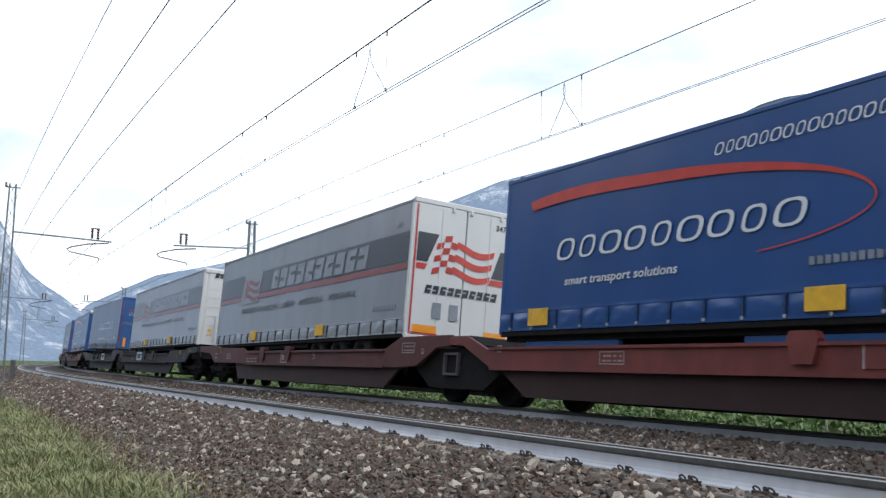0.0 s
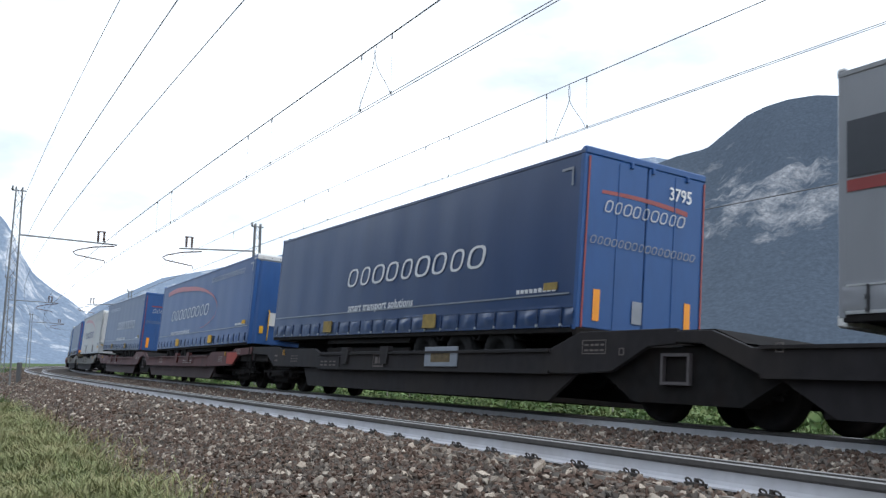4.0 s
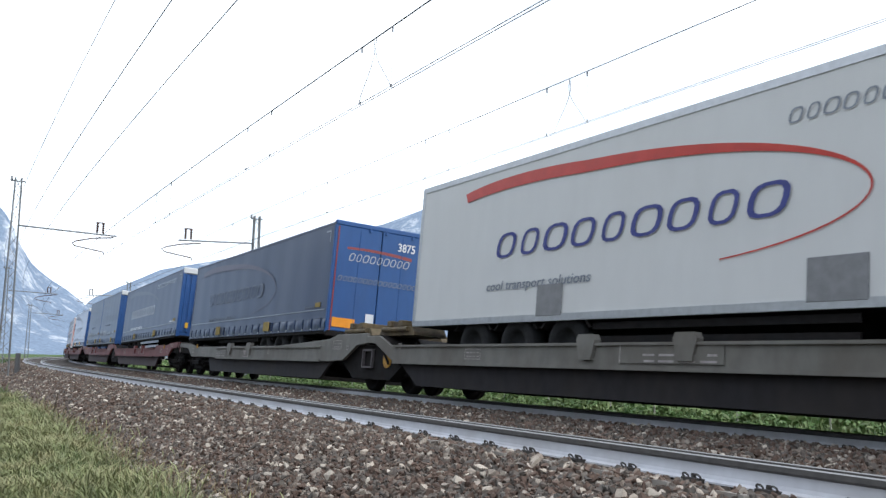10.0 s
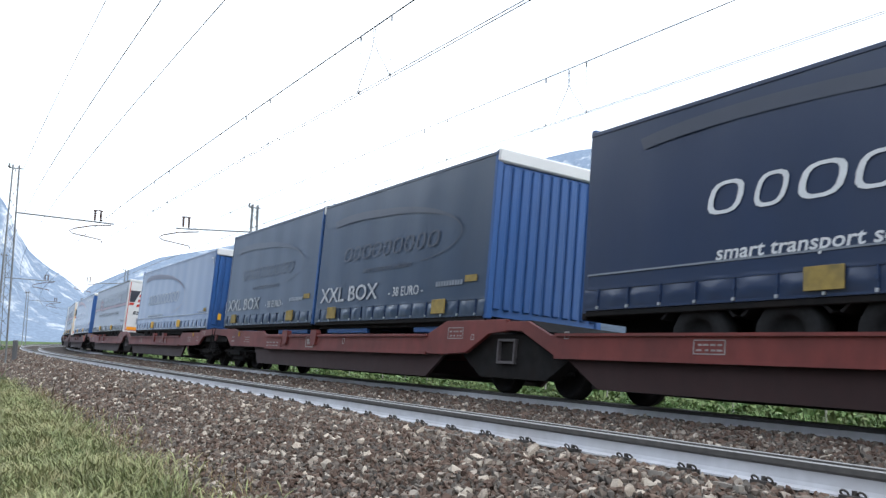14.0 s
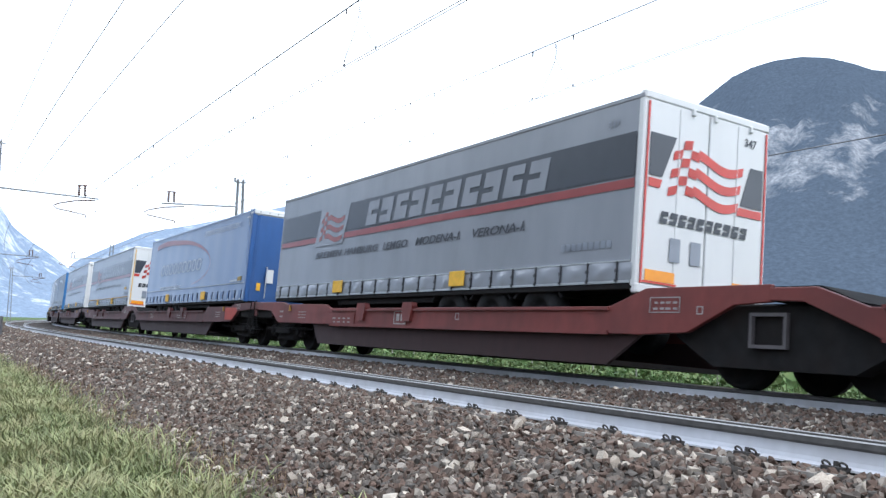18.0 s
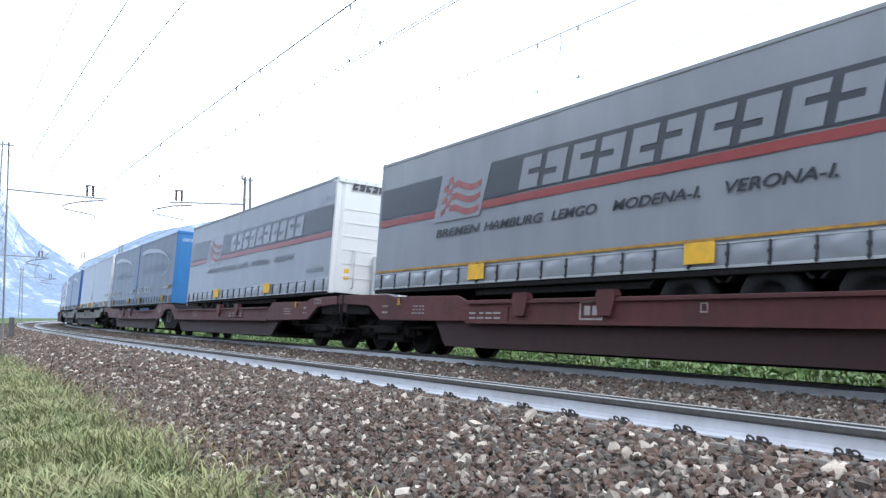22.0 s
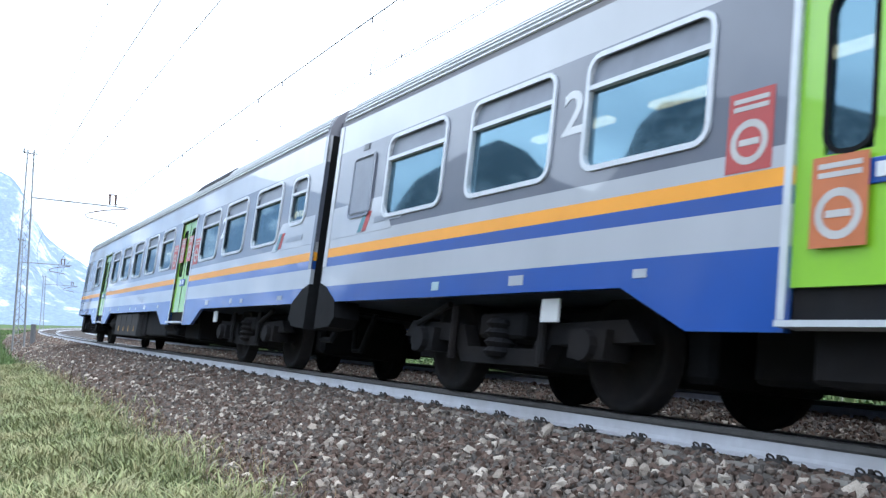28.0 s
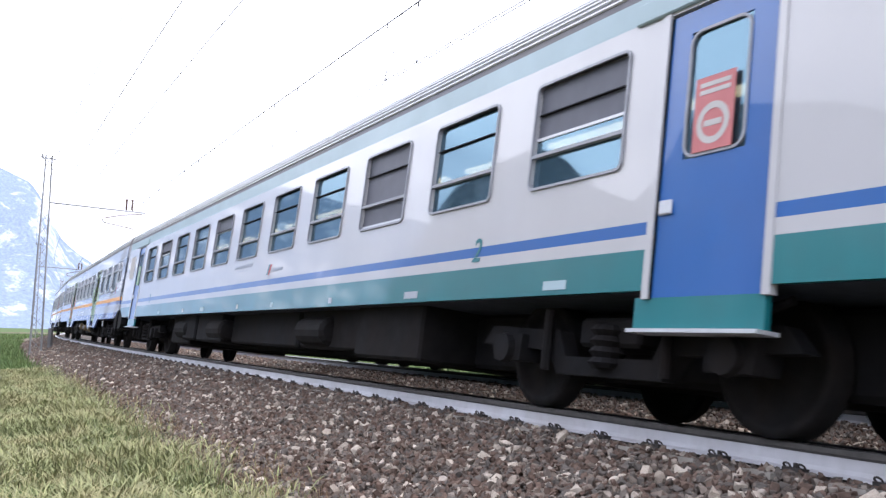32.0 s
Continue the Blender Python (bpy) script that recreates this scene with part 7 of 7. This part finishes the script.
def mast(s, lat, height, side, boom_z, reach, label, inset=0.45):
    """Lattice mast with a hinged boom over the track; side is +1 when the boom points to the far side."""
    thing = group_of("catenary_mast", label, "catenary mast", "catenary masts")
    x, y = line(s, lat)
    a = float(np.interp(s, S_GRID, HEAD))
    thing.matrix_basis = Matrix.Translation((float(x), float(y), 0)) @ Matrix.Rotation(a, 4, "Z")
    base, w0, w1 = -1.0, 0.24, 0.13
    for sx, sy in ((-1, -1), (1, -1), (1, 1), (-1, 1)):
        part("chord", Shape().tube((sx * w0, sy * w0 * 0.8, base), (sx * w1, sy * w1 * 0.8, height), 0.036, 5), GALV, thing)
    n = 18
    for k in range(n):
        za, zb = base + (height - base) * k / n, base + (height - base) * (k + 1) / n
        wa, wb = w0 + (w1 - w0) * k / n, w0 + (w1 - w0) * (k + 1) / n
        f = 1 if k % 2 else -1
        part("lacing", Shape().tube((-wa * f, -wa * 0.8, za), (wb * f, -wb * 0.8, zb), 0.014, 4).tube((wa * f, wa * 0.8, za), (-wb * f, wb * 0.8, zb), 0.014, 4)
             .tube((-wa, -wa * 0.8 * f, za), (-wb, wb * 0.8 * f, zb), 0.014, 4).tube((wa, wa * 0.8 * f, za), (wb, -wb * 0.8 * f, zb), 0.014, 4), GALV, thing)
    part("foundation", Shape().box(-0.45, 0.45, -0.45, 0.45, base - 0.2, base + 0.25, 0.03), CONCRETE, thing)
    r = side * reach
    b = part("boom", Shape().tube((side * 0.15, 0, boom_z + 0.12), (r, 0, boom_z - 0.02), 0.04, 8), GALV, thing)
    xi = side * (reach - inset)
    part("insulator", Shape().turned([(0, 0.03)] + [(0.05 * j, 0.075 if j % 2 else 0.035) for j in range(1, 10)] + [(0.5, 0.03)], (xi - 0.13, 0, boom_z + 0.06), "z", 10)
         .turned([(0, 0.03)] + [(0.05 * j, 0.075 if j % 2 else 0.035) for j in range(1, 10)] + [(0.5, 0.03)], (xi + 0.13, 0, boom_z + 0.06), "z", 10)
         .tube((xi - 0.2, 0, boom_z + 0.56), (xi + 0.2, 0, boom_z + 0.56), 0.03, 6), INSUL, b)
    part("steady_arm", Shape().pipe([(xi + 0.62, 0, boom_z - 0.1), (xi - 0.3, 0, boom_z - 0.2), (xi - 1.0, 0, boom_z - 0.38), (xi - 1.2, 0, boom_z - 0.5), (xi - 1.05, 0, boom_z - 0.62), (xi + 0.2, 0, boom_z - 0.82), (xi + 0.24, 0, boom_z - 0.95)], 0.032, 6), INSUL, b)
    part("bracket", Shape().tube((-0.3, 0, height - 0.15), (0.3, 0, height - 0.15), 0.03, 6).turned([(0, 0.04), (0.06, 0.07), (0.12, 0.04), (0.2, 0.05)], (-0.28, 0, height - 0.15), "z", 8), GALV, thing)
    return thing


M_LABEL = "tall grey lattice steel mast carrying a boom over the track"
for s, lat, side, h, bz, rc in ((44.0, -2.0, 1, 8.5, 6.2, 4.4), (42.3, 8.7, -1, 7.55, 6.05, 3.75), (90.0, -2.0, 1, 8.4, 6.1, 4.4), (88.0, 8.5, -1, 7.5, 6.0, 3.75),
                                (136.0, -2.0, 1, 7.3, 6.0, 4.4), (134.0, 8.5, -1, 7.5, 6.0, 3.75), (180.0, 8.5, -1, 7.5, 6.0, 3.75)):
    mast(s, lat, h, side, bz, rc, M_LABEL, 0.75 if lat < 0 else 0.45)
for s in (-2.0, -48.0):
    mast(s - 1, -9.5, 8.4, 1, 5.85, 3.0, M_LABEL)
    mast(s - 4, 8.7, 7.5, -1, 6.0, 3.75, M_LABEL)


x, y = line(45.5, -1.35)
tagged(part("marker_post", Shape().box(float(x) - 0.09, float(x) + 0.09, float(y) - 0.09, float(y) + 0.09, -1.0, 0.55, 0.02), WIRE), "short dark post beside the mast", "post")


def wire(name, lat0, z0, r, label, s0=-90.0, s1=230.0, span=46.0, ref=-2.0, sag=0.0, lat1=None, z1=None, s_ref=(0.0, 40.0)):
    """A wire along the line; lat and z may drift evenly between two reference lengths."""
    pts = []
    for s in np.arange(s0, s1 + 0.1, 4.0):
        f = (s - s_ref[0]) / (s_ref[1] - s_ref[0])
        f = min(max(f, -0.6), 1.3)
        lat = lat0 if lat1 is None else lat0 + (lat1 - lat0) * f
        z = z0 if z1 is None else z0 + (z1 - z0) * f
        u = ((s - ref) / span) % 1
        x, y = line(s, lat)
        pts.append((float(x), float(y), z - sag * 4 * u * (1 - u)))
    cu = Shape().pipe(pts, r, 5)
    return tagged(part(name, cu, WIRE), label, "overhead wire", "overhead wires")


wire("messenger_wire", 1.2, 5.62, 0.0125, "twisted messenger wire above the near track")
for d in (-0.03, 0.03):
    wire("contact_wire", 1.2 + d, 4.66, 0.0065, "grooved contact wire above the near track")
    wire("contact_wire", 5.3 + d, 4.86, 0.0065, "grooved contact wire above the far track")
wire("messenger_wire", 5.3, 5.80, 0.009, "twisted messenger wire above the far track")
wire("feeder_wire", -1.96, 7.32, 0.008, "thin feeder wire on the mast tops")
wire("feeder_wire", -1.45, 6.5, 0.011, "feeder wire beside the masts")
wire("feeder_wire", -0.55, 6.45, 0.011, "feeder wire beside the near track")


wire("return_wire", 8.5, 3.76, 0.011, "thin return wire fixed to the far masts")


def dropper(track_lat, s, z_hi, z_lo):
    x, y = line(s, track_lat)
    th = tagged(part("dropper", Shape().tube((float(x), float(y), z_lo), (float(x), float(y), z_hi), 0.0035, 4).box(float(x) - 0.012, float(x) + 0.012, float(y) - 0.012, float(y) + 0.012, z_hi - 0.07, z_hi + 0.02).box(float(x) - 0.012, float(x) + 0.012, float(y) - 0.012, float(y) + 0.012, z_lo - 0.02, z_lo + 0.03), WIRE), "short dropper wire with clamps", "overhead wire", "droppers")
    return th


for s in (11.5, 12.6, 17.0, 18.6, 26.0, 28.0, 36.0):
    dropper(1.2, s, 5.6, 4.68)
for s in (11.9, 13.1, 16.8, 17.9, 24.0, 26.0, 34.0):
    dropper(5.3, s, 5.78, 4.88)
for lat, zh, zl, s, sway in ((1.2, 5.6, 4.68, 12.15, 0.35), (1.2, 5.6, 4.68, 12.05, -0.35), (5.3, 5.78, 4.88, 12.4, 0.3), (5.3, 5.78, 4.88, 12.4, -0.3)):
    pts = []
    for i in range(13):
        f = i / 12
        x, y = line(s + sway * (1.5 * f - 0.8 * math.sin(f * math.pi) * (1 - f)), lat)
        pts.append((float(x), float(y), zh + (zl - zh) * f))
    tagged(part("jumper_cable", Shape().pipe(pts, 0.006, 5), WIRE), "looping jumper cable between two overhead wires", "overhead wire")

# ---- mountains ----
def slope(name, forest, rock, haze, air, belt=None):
    """Far forest and limestone; valley haze is put in as bluish tint and glow."""
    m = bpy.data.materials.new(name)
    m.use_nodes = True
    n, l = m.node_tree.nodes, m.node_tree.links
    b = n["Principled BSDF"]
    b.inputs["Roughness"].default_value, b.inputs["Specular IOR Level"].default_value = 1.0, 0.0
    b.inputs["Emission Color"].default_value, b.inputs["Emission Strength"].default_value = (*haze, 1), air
    g = n.new("ShaderNodeNewGeometry")
    mp = n.new("ShaderNodeMapping")
    mp.inputs["Scale"].default_value = (0.016, 0.016, 0.011)
    l.new(g.outputs["Position"], mp.inputs["Vector"])
    big, small = n.new("ShaderNodeTexNoise"), n.new("ShaderNodeTexNoise")
    for t, sc, de in ((big, 1.3, 9), (small, 14.0, 8)):
        t.inputs["Scale"].default_value, t.inputs["Detail"].default_value, t.inputs["Roughness"].default_value = sc, de, 0.68
        l.new(mp.outputs["Vector"], t.inputs["Vector"])
    up = n.new("ShaderNodeSeparateXYZ")
    l.new(g.outputs["Normal"], up.inputs["Vector"])
    steep = n.new("ShaderNodeMapRange")
    steep.inputs["From Min"].default_value, steep.inputs["From Max"].default_value = 0.85, 0.45
    l.new(up.outputs["Z"], steep.inputs["Value"])
    add = n.new("ShaderNodeMath")
    add.operation = "MULTIPLY_ADD"
    l.new(steep.outputs["Result"], add.inputs[0])
    add.inputs[1].default_value = 0.16
    l.new(big.outputs["Fac"], add.inputs[2])
    mr = n.new("ShaderNodeMapRange")
    mr.inputs["From Min"].default_value, mr.inputs["From Max"].default_value = 0.54, 0.72
    last = add.outputs["Value"]
    if belt:
        # bare rock mostly shows in a belt of cliffs at one height
        sep = n.new("ShaderNodeSeparateXYZ")
        l.new(g.outputs["Position"], sep.inputs["Vector"])
        ops = []
        for op, val in (("SUBTRACT", belt[0]), ("ABSOLUTE", 0.0), ("DIVIDE", belt[1]), ("MULTIPLY_ADD", -0.17)):
            k = n.new("ShaderNodeMath")
            k.operation = op
            k.inputs[1].default_value = val
            l.new(ops[-1].outputs["Value"] if ops else sep.outputs["Z"], k.inputs[0])
            ops.append(k)
        ops[-1].inputs[2].default_value = 0.12
        both = n.new("ShaderNodeMath")
        l.new(last, both.inputs[0])
        l.new(ops[-1].outputs["Value"], both.inputs[1])
        last = both.outputs["Value"]
    l.new(last, mr.inputs["Value"])
    mx = n.new("ShaderNodeMix")
    mx.data_type = "RGBA"
    mx.inputs["A"].default_value, mx.inputs["B"].default_value = (*forest, 1), (*rock, 1)
    l.new(mr.outputs["Result"], mx.inputs["Factor"])
    tone = n.new("ShaderNodeMapRange")
    tone.inputs["From Min"].default_value, tone.inputs["From Max"].default_value = 0.3, 0.7
    tone.inputs["To Min"].default_value, tone.inputs["To Max"].default_value = 0.35, 1.65
    l.new(small.outputs["Fac"], tone.inputs["Value"])
    sc_ = n.new("ShaderNodeVectorMath")
    sc_.operation = "SCALE"
    l.new(mx.outputs["Result"], sc_.inputs[0])
    l.new(tone.outputs["Result"], sc_.inputs["Scale"])
    l.new(sc_.outputs["Vector"], b.inputs["Base Color"])
    return m


# haze paints the farther slopes paler and bluer, in base colour and emission
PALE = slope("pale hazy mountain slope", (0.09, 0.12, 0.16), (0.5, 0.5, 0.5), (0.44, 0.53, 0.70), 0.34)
FARTHER = slope("distant haze-blue slope", (0.1, 0.14, 0.19), (0.4, 0.42, 0.45), (0.36, 0.5, 0.75), 0.42)
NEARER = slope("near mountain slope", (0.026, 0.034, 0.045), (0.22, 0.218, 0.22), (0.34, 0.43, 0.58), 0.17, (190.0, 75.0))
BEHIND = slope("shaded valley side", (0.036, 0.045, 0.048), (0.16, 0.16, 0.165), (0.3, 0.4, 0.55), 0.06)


def ridge(name, label, azs, els, dist, depth, rough, seed, material):
    """A mountain flank: skyline heights by bearing, falling towards the valley, with gullies."""
    rnd = random.Random(seed)
    vs, na, nr = [], 160, 26
    for i in range(na + 1):
        az = azs[0] + (azs[-1] - azs[0]) * i / na
        el = float(np.interp(az, azs, els))
        top = math.tan(radians(max(el, 0))) * dist
        for j in range(nr + 1):
            f = j / nr
            d = dist - depth * (1 - f)
            px, py = d * math.sin(radians(az)), d * math.cos(radians(az))
            g = noise.fractal(Vector((px * 0.007, py * 0.007, seed)), 0.8, 2.1, 6)
            h = top * (f ** 1.15) * (1 + rough * g * (1 - f ** 4)) + (-2 if f == 0 else 0)
            vs.append((px + 26 * g * (1 - f), py + 26 * g * (1 - f), h))
        vs.append((dist * 1.12 * math.sin(radians(az)), dist * 1.12 * math.cos(radians(az)), -5))
    n = nr + 2
    me = bpy.data.meshes.new(name)
    me.from_pydata(vs, [], [(i * n + j, (i + 1) * n + j, (i + 1) * n + j + 1, i * n + j + 1) for i in range(na) for j in range(n - 1)])
    me.polygons.foreach_set("use_smooth", [True] * len(me.polygons))
    me.materials.append(material)
    return tagged(new(name, me), label, "mountain", kind="structure")


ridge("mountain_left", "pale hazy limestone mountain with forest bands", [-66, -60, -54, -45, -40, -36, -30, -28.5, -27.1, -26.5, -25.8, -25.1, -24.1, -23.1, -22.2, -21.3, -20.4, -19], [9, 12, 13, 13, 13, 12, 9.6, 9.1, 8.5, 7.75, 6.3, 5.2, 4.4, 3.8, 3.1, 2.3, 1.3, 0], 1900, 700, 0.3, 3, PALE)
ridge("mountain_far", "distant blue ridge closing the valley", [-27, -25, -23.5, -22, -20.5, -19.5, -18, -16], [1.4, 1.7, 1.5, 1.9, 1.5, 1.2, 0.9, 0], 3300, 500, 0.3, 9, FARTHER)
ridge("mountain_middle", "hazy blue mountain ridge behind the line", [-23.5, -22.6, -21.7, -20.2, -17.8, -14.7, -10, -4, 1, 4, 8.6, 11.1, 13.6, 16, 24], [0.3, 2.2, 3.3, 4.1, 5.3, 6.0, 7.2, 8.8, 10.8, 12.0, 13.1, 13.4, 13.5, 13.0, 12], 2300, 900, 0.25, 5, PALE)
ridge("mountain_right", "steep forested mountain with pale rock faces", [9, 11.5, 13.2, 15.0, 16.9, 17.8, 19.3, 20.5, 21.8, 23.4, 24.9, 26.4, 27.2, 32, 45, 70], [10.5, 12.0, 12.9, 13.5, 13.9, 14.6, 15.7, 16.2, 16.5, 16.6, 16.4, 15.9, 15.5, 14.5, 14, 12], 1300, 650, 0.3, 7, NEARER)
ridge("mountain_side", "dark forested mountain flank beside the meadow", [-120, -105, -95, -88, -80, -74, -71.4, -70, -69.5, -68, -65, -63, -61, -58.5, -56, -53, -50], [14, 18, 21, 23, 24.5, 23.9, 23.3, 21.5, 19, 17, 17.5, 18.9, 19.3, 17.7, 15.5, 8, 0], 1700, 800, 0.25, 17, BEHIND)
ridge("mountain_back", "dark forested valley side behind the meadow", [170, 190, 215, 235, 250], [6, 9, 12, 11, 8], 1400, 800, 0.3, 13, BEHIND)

# ---- grass and field plants ----
def leafy(name, colour, tip, rough=0.7):
    m = surface(name, colour, rough, 0, 0.2, 4, 0, tip, 0.9, 2.2, 1, 0, 0, 0.4)
    m.node_tree.nodes["Principled BSDF"].inputs["Subsurface Weight"].default_value = 0.0
    return m


GRASS = leafy("verge grass", (0.056, 0.112, 0.026), (0.140, 0.172, 0.056))
STRAW = leafy("ripe grass heads", (0.19, 0.212, 0.088), (0.32, 0.275, 0.145))
LEAF = leafy("field leaves", (0.085, 0.155, 0.045), (0.25, 0.29, 0.12))


def blades(name, label, n, s_rng, l_rng, h_rng, width, material, seed, thin=None, head=False, droop=0.6):
    """Bent grass blades, each a tapering strip of three faces."""
    rnd = np.random.RandomState(seed)
    s, lat = rnd.uniform(*s_rng, n), rnd.uniform(*l_rng, n)
    if thin:
        keep = rnd.uniform(0, 1, n) < thin(s, lat)
        s, lat = s[keep], lat[keep]
        n = len(s)
    clump = 0.55 + 0.75 * np.array([noise.noise(Vector((a * 0.9, b * 0.9, seed))) * 0.5 + 0.5 for a, b in zip(s, lat)])
    x, y = line(s, lat)
    z = ground_z(lat) - 0.03
    h = rnd.uniform(*h_rng, n) * clump
    a = rnd.uniform(0, 2 * math.pi, n)
    lean = rnd.uniform(0.05, droop, n) * h
    dx, dy = np.cos(a), np.sin(a)
    b = a + rnd.uniform(-0.8, 0.8, n)
    wx, wy = -np.sin(b) * width, np.cos(b) * width
    cols = []
    prof = ((0, 1.0), (0.4, 0.9), (0.75, 0.6), (1.0, 0.08)) if not head else ((0.0, 0.12), (0.7, 0.12), (0.84, 1.0), (1.0, 0.25))
    for f, w in prof:
        px, py, pz = x + dx * lean * f * f, y + dy * lean * f * f, z + h * (f * (1 - 0.12 * f) - (0.06 if head and f == 1.0 else 0.0))
        cols += [np.stack([px - wx * w, py - wy * w, pz], 1), np.stack([px + wx * w, py + wy * w, pz], 1)]
    co = np.stack(cols, 1).reshape(-1, 3)
    fa = np.array([(0, 1, 3, 2), (2, 3, 5, 4), (4, 5, 7, 6)])
    fa = (fa[None] + (np.arange(n) * 8)[:, None, None]).reshape(-1, 4)
    me = bpy.data.meshes.new(name)
    me.vertices.add(len(co))
    me.vertices.foreach_set("co", co.reshape(-1).astype(np.float32))
    me.loops.add(fa.size)
    me.loops.foreach_set("vertex_index", fa.reshape(-1).astype(np.int32))
    me.polygons.add(len(fa))
    me.polygons.foreach_set("loop_start", np.arange(0, fa.size, 4, dtype=np.int32))
    me.polygons.foreach_set("loop_total", np.full(len(fa), 4, dtype=np.int32))
    me.update(calc_edges=True)
    me.materials.append(material)
    return tagged(new(name, me), label, "grass", kind="stuff")


DRY_STRAW = leafy("dry straw", (0.2, 0.13, 0.065), (0.3, 0.22, 0.12))


def dry_thin(s, lat):
    return np.clip((-1.9 - lat) / 0.5, 0.0, 1.0)


def verge_thin(s, lat):
    return np.clip((-2.42 - lat) / 0.6, 0.02, 1.0)


blades("verge_grass", "tall green grass growing along the ballast edge", 115000, (3.5, 26), (-4.4, -2.3), (0.16, 0.44), 0.0024, GRASS, 31, verge_thin, False, 0.45)
blades("verge_grass", "tall green grass along the distant verge", 30000, (26, 85), (-6, -2.4), (0.3, 0.6), 0.012, GRASS, 32, verge_thin)
blades("grass_heads", "straw-coloured ripe grass heads", 125000, (3.5, 26), (-4.4, -2.2), (0.22, 0.58), 0.0055, STRAW, 33, verge_thin, True, 0.7)
blades("verge_grass", "trodden grass round the standpoint", 26000, (-8, 3.5), (-9.0, -2.6), (0.1, 0.32), 0.005, GRASS, 37)
blades("dry_grass", "short dry straw along the ballast edge", 16000, (3.5, 24), (-2.75, -1.95), (0.06, 0.2), 0.003, DRY_STRAW, 39, dry_thin)
blades("field_grass", "low green plants beyond the far track", 36000, (3, 60), (7.4, 11.5), (0.25, 0.75), 0.009, LEAF, 34)
blades("field_stalks", "dry pale stalks among the field plants", 2600, (3, 60), (7.6, 11.0), (0.4, 0.85), 0.006, STRAW, 38)


def leaf_clumps(name, label, n, s_rng, l_rng, size, seed, tall=1.0):
    """Broad leaves tilted every way, heaped into low clumps."""
    rnd = np.random.RandomState(seed)
    s, lat = rnd.uniform(*s_rng, n), rnd.uniform(*l_rng, n)
    heap = np.clip(0.5 + 0.9 * np.array([noise.noise(Vector((a * 0.7, b * 0.7, seed))) for a, b in zip(s, lat)]), 0.12, 1.2)
    x, y = line(s, lat)
    z = ground_z(lat) + tall * heap * rnd.uniform(0.1, 0.85, n)
    k = size * rnd.uniform(0.5, 1.4, n)
    mats = np.concatenate([turns(n, rnd) * k[:, None, None], np.stack([x, y, z], 1)[:, :, None]], 2)
    form = [(-1, 0, 0), (-0.3, 0.45, 0.1), (-0.3, -0.45, 0.1), (0.35, 0.38, 0.1), (0.35, -0.38, 0.1), (1, 0, -0.15)]
    me = strew(name, form, [(0, 2, 1), (1, 2, 4), (1, 4, 3), (3, 4, 5)], mats, LEAF)
    return tagged(new(name, me), label, "plants", kind="stuff")


leaf_clumps("field_leaves", "heaped broad green leaves beyond the far track", 76000, (3, 45), (7.3, 10.5), 0.055, 41)
leaf_clumps("field_leaves", "broad green leaves along the distant field edge", 14000, (45, 120), (7.3, 11.5), 0.2, 42)
leaf_clumps("crop_rows", "taller leafy crop behind the field edge", 30000, (-4, 60), (10.5, 15), 0.13, 43, 1.6)
leaf_clumps("crop_rows", "distant leafy crop", 12000, (30, 150), (14, 30), 0.3, 44, 1.6)
STAKE = surface("weathered grey stake", (0.4, 0.38, 0.34), 0.9, 0, 0.2, 20, 0.1)
for k in range(24):
    x, y = line(4 + 1.9 * k, 8.6 + 0.25 * math.sin(k * 2.3))
    tagged(part("field_stake", Shape().tube((float(x), float(y), -1.2), (float(x) + 0.02 * math.sin(k), float(y), -0.08), 0.018, 6), STAKE), "thin grey stake among the field plants", "stake", "field stakes")
blades("field_grass", "green field plants in the distance", 16000, (60, 160), (7.4, 16), (0.4, 0.8), 0.08, LEAF, 35)
blades("meadow_grass", "meadow grass behind the masts", 14000, (40, 170), (-16, -5), (0.3, 0.6), 0.06, GRASS, 36)


DRY = surface("dry brown stalk", (0.07, 0.055, 0.04), 0.9, 0, 0.2, 20)
for s, lat, h, bend in ((17.5, -2.45, 0.62, 0.06), (15.4, -2.6, 0.45, 0.24), (15.2, -1.98, 0.2, -0.05)):
    x, y = line(s, lat)
    z = float(ground_z(lat))
    tagged(part("dry_stalk", Shape().pipe([(float(x) + bend * f * f, float(y), z + h * f) for f in (0, 0.35, 0.7, 1.0)], 0.01, 5), DRY), "dry brown stalk standing above the grass", "plant", "dry stalks")


def motions():
    for ob, track, s_start, speed, half, lift, pitch in MOVERS:
        times = [k * 1.0 for k in range(33)]
        walk(ob, [(t, seat(track, s_start + speed * t, half, lift, pitch)) for t in times])


motions()
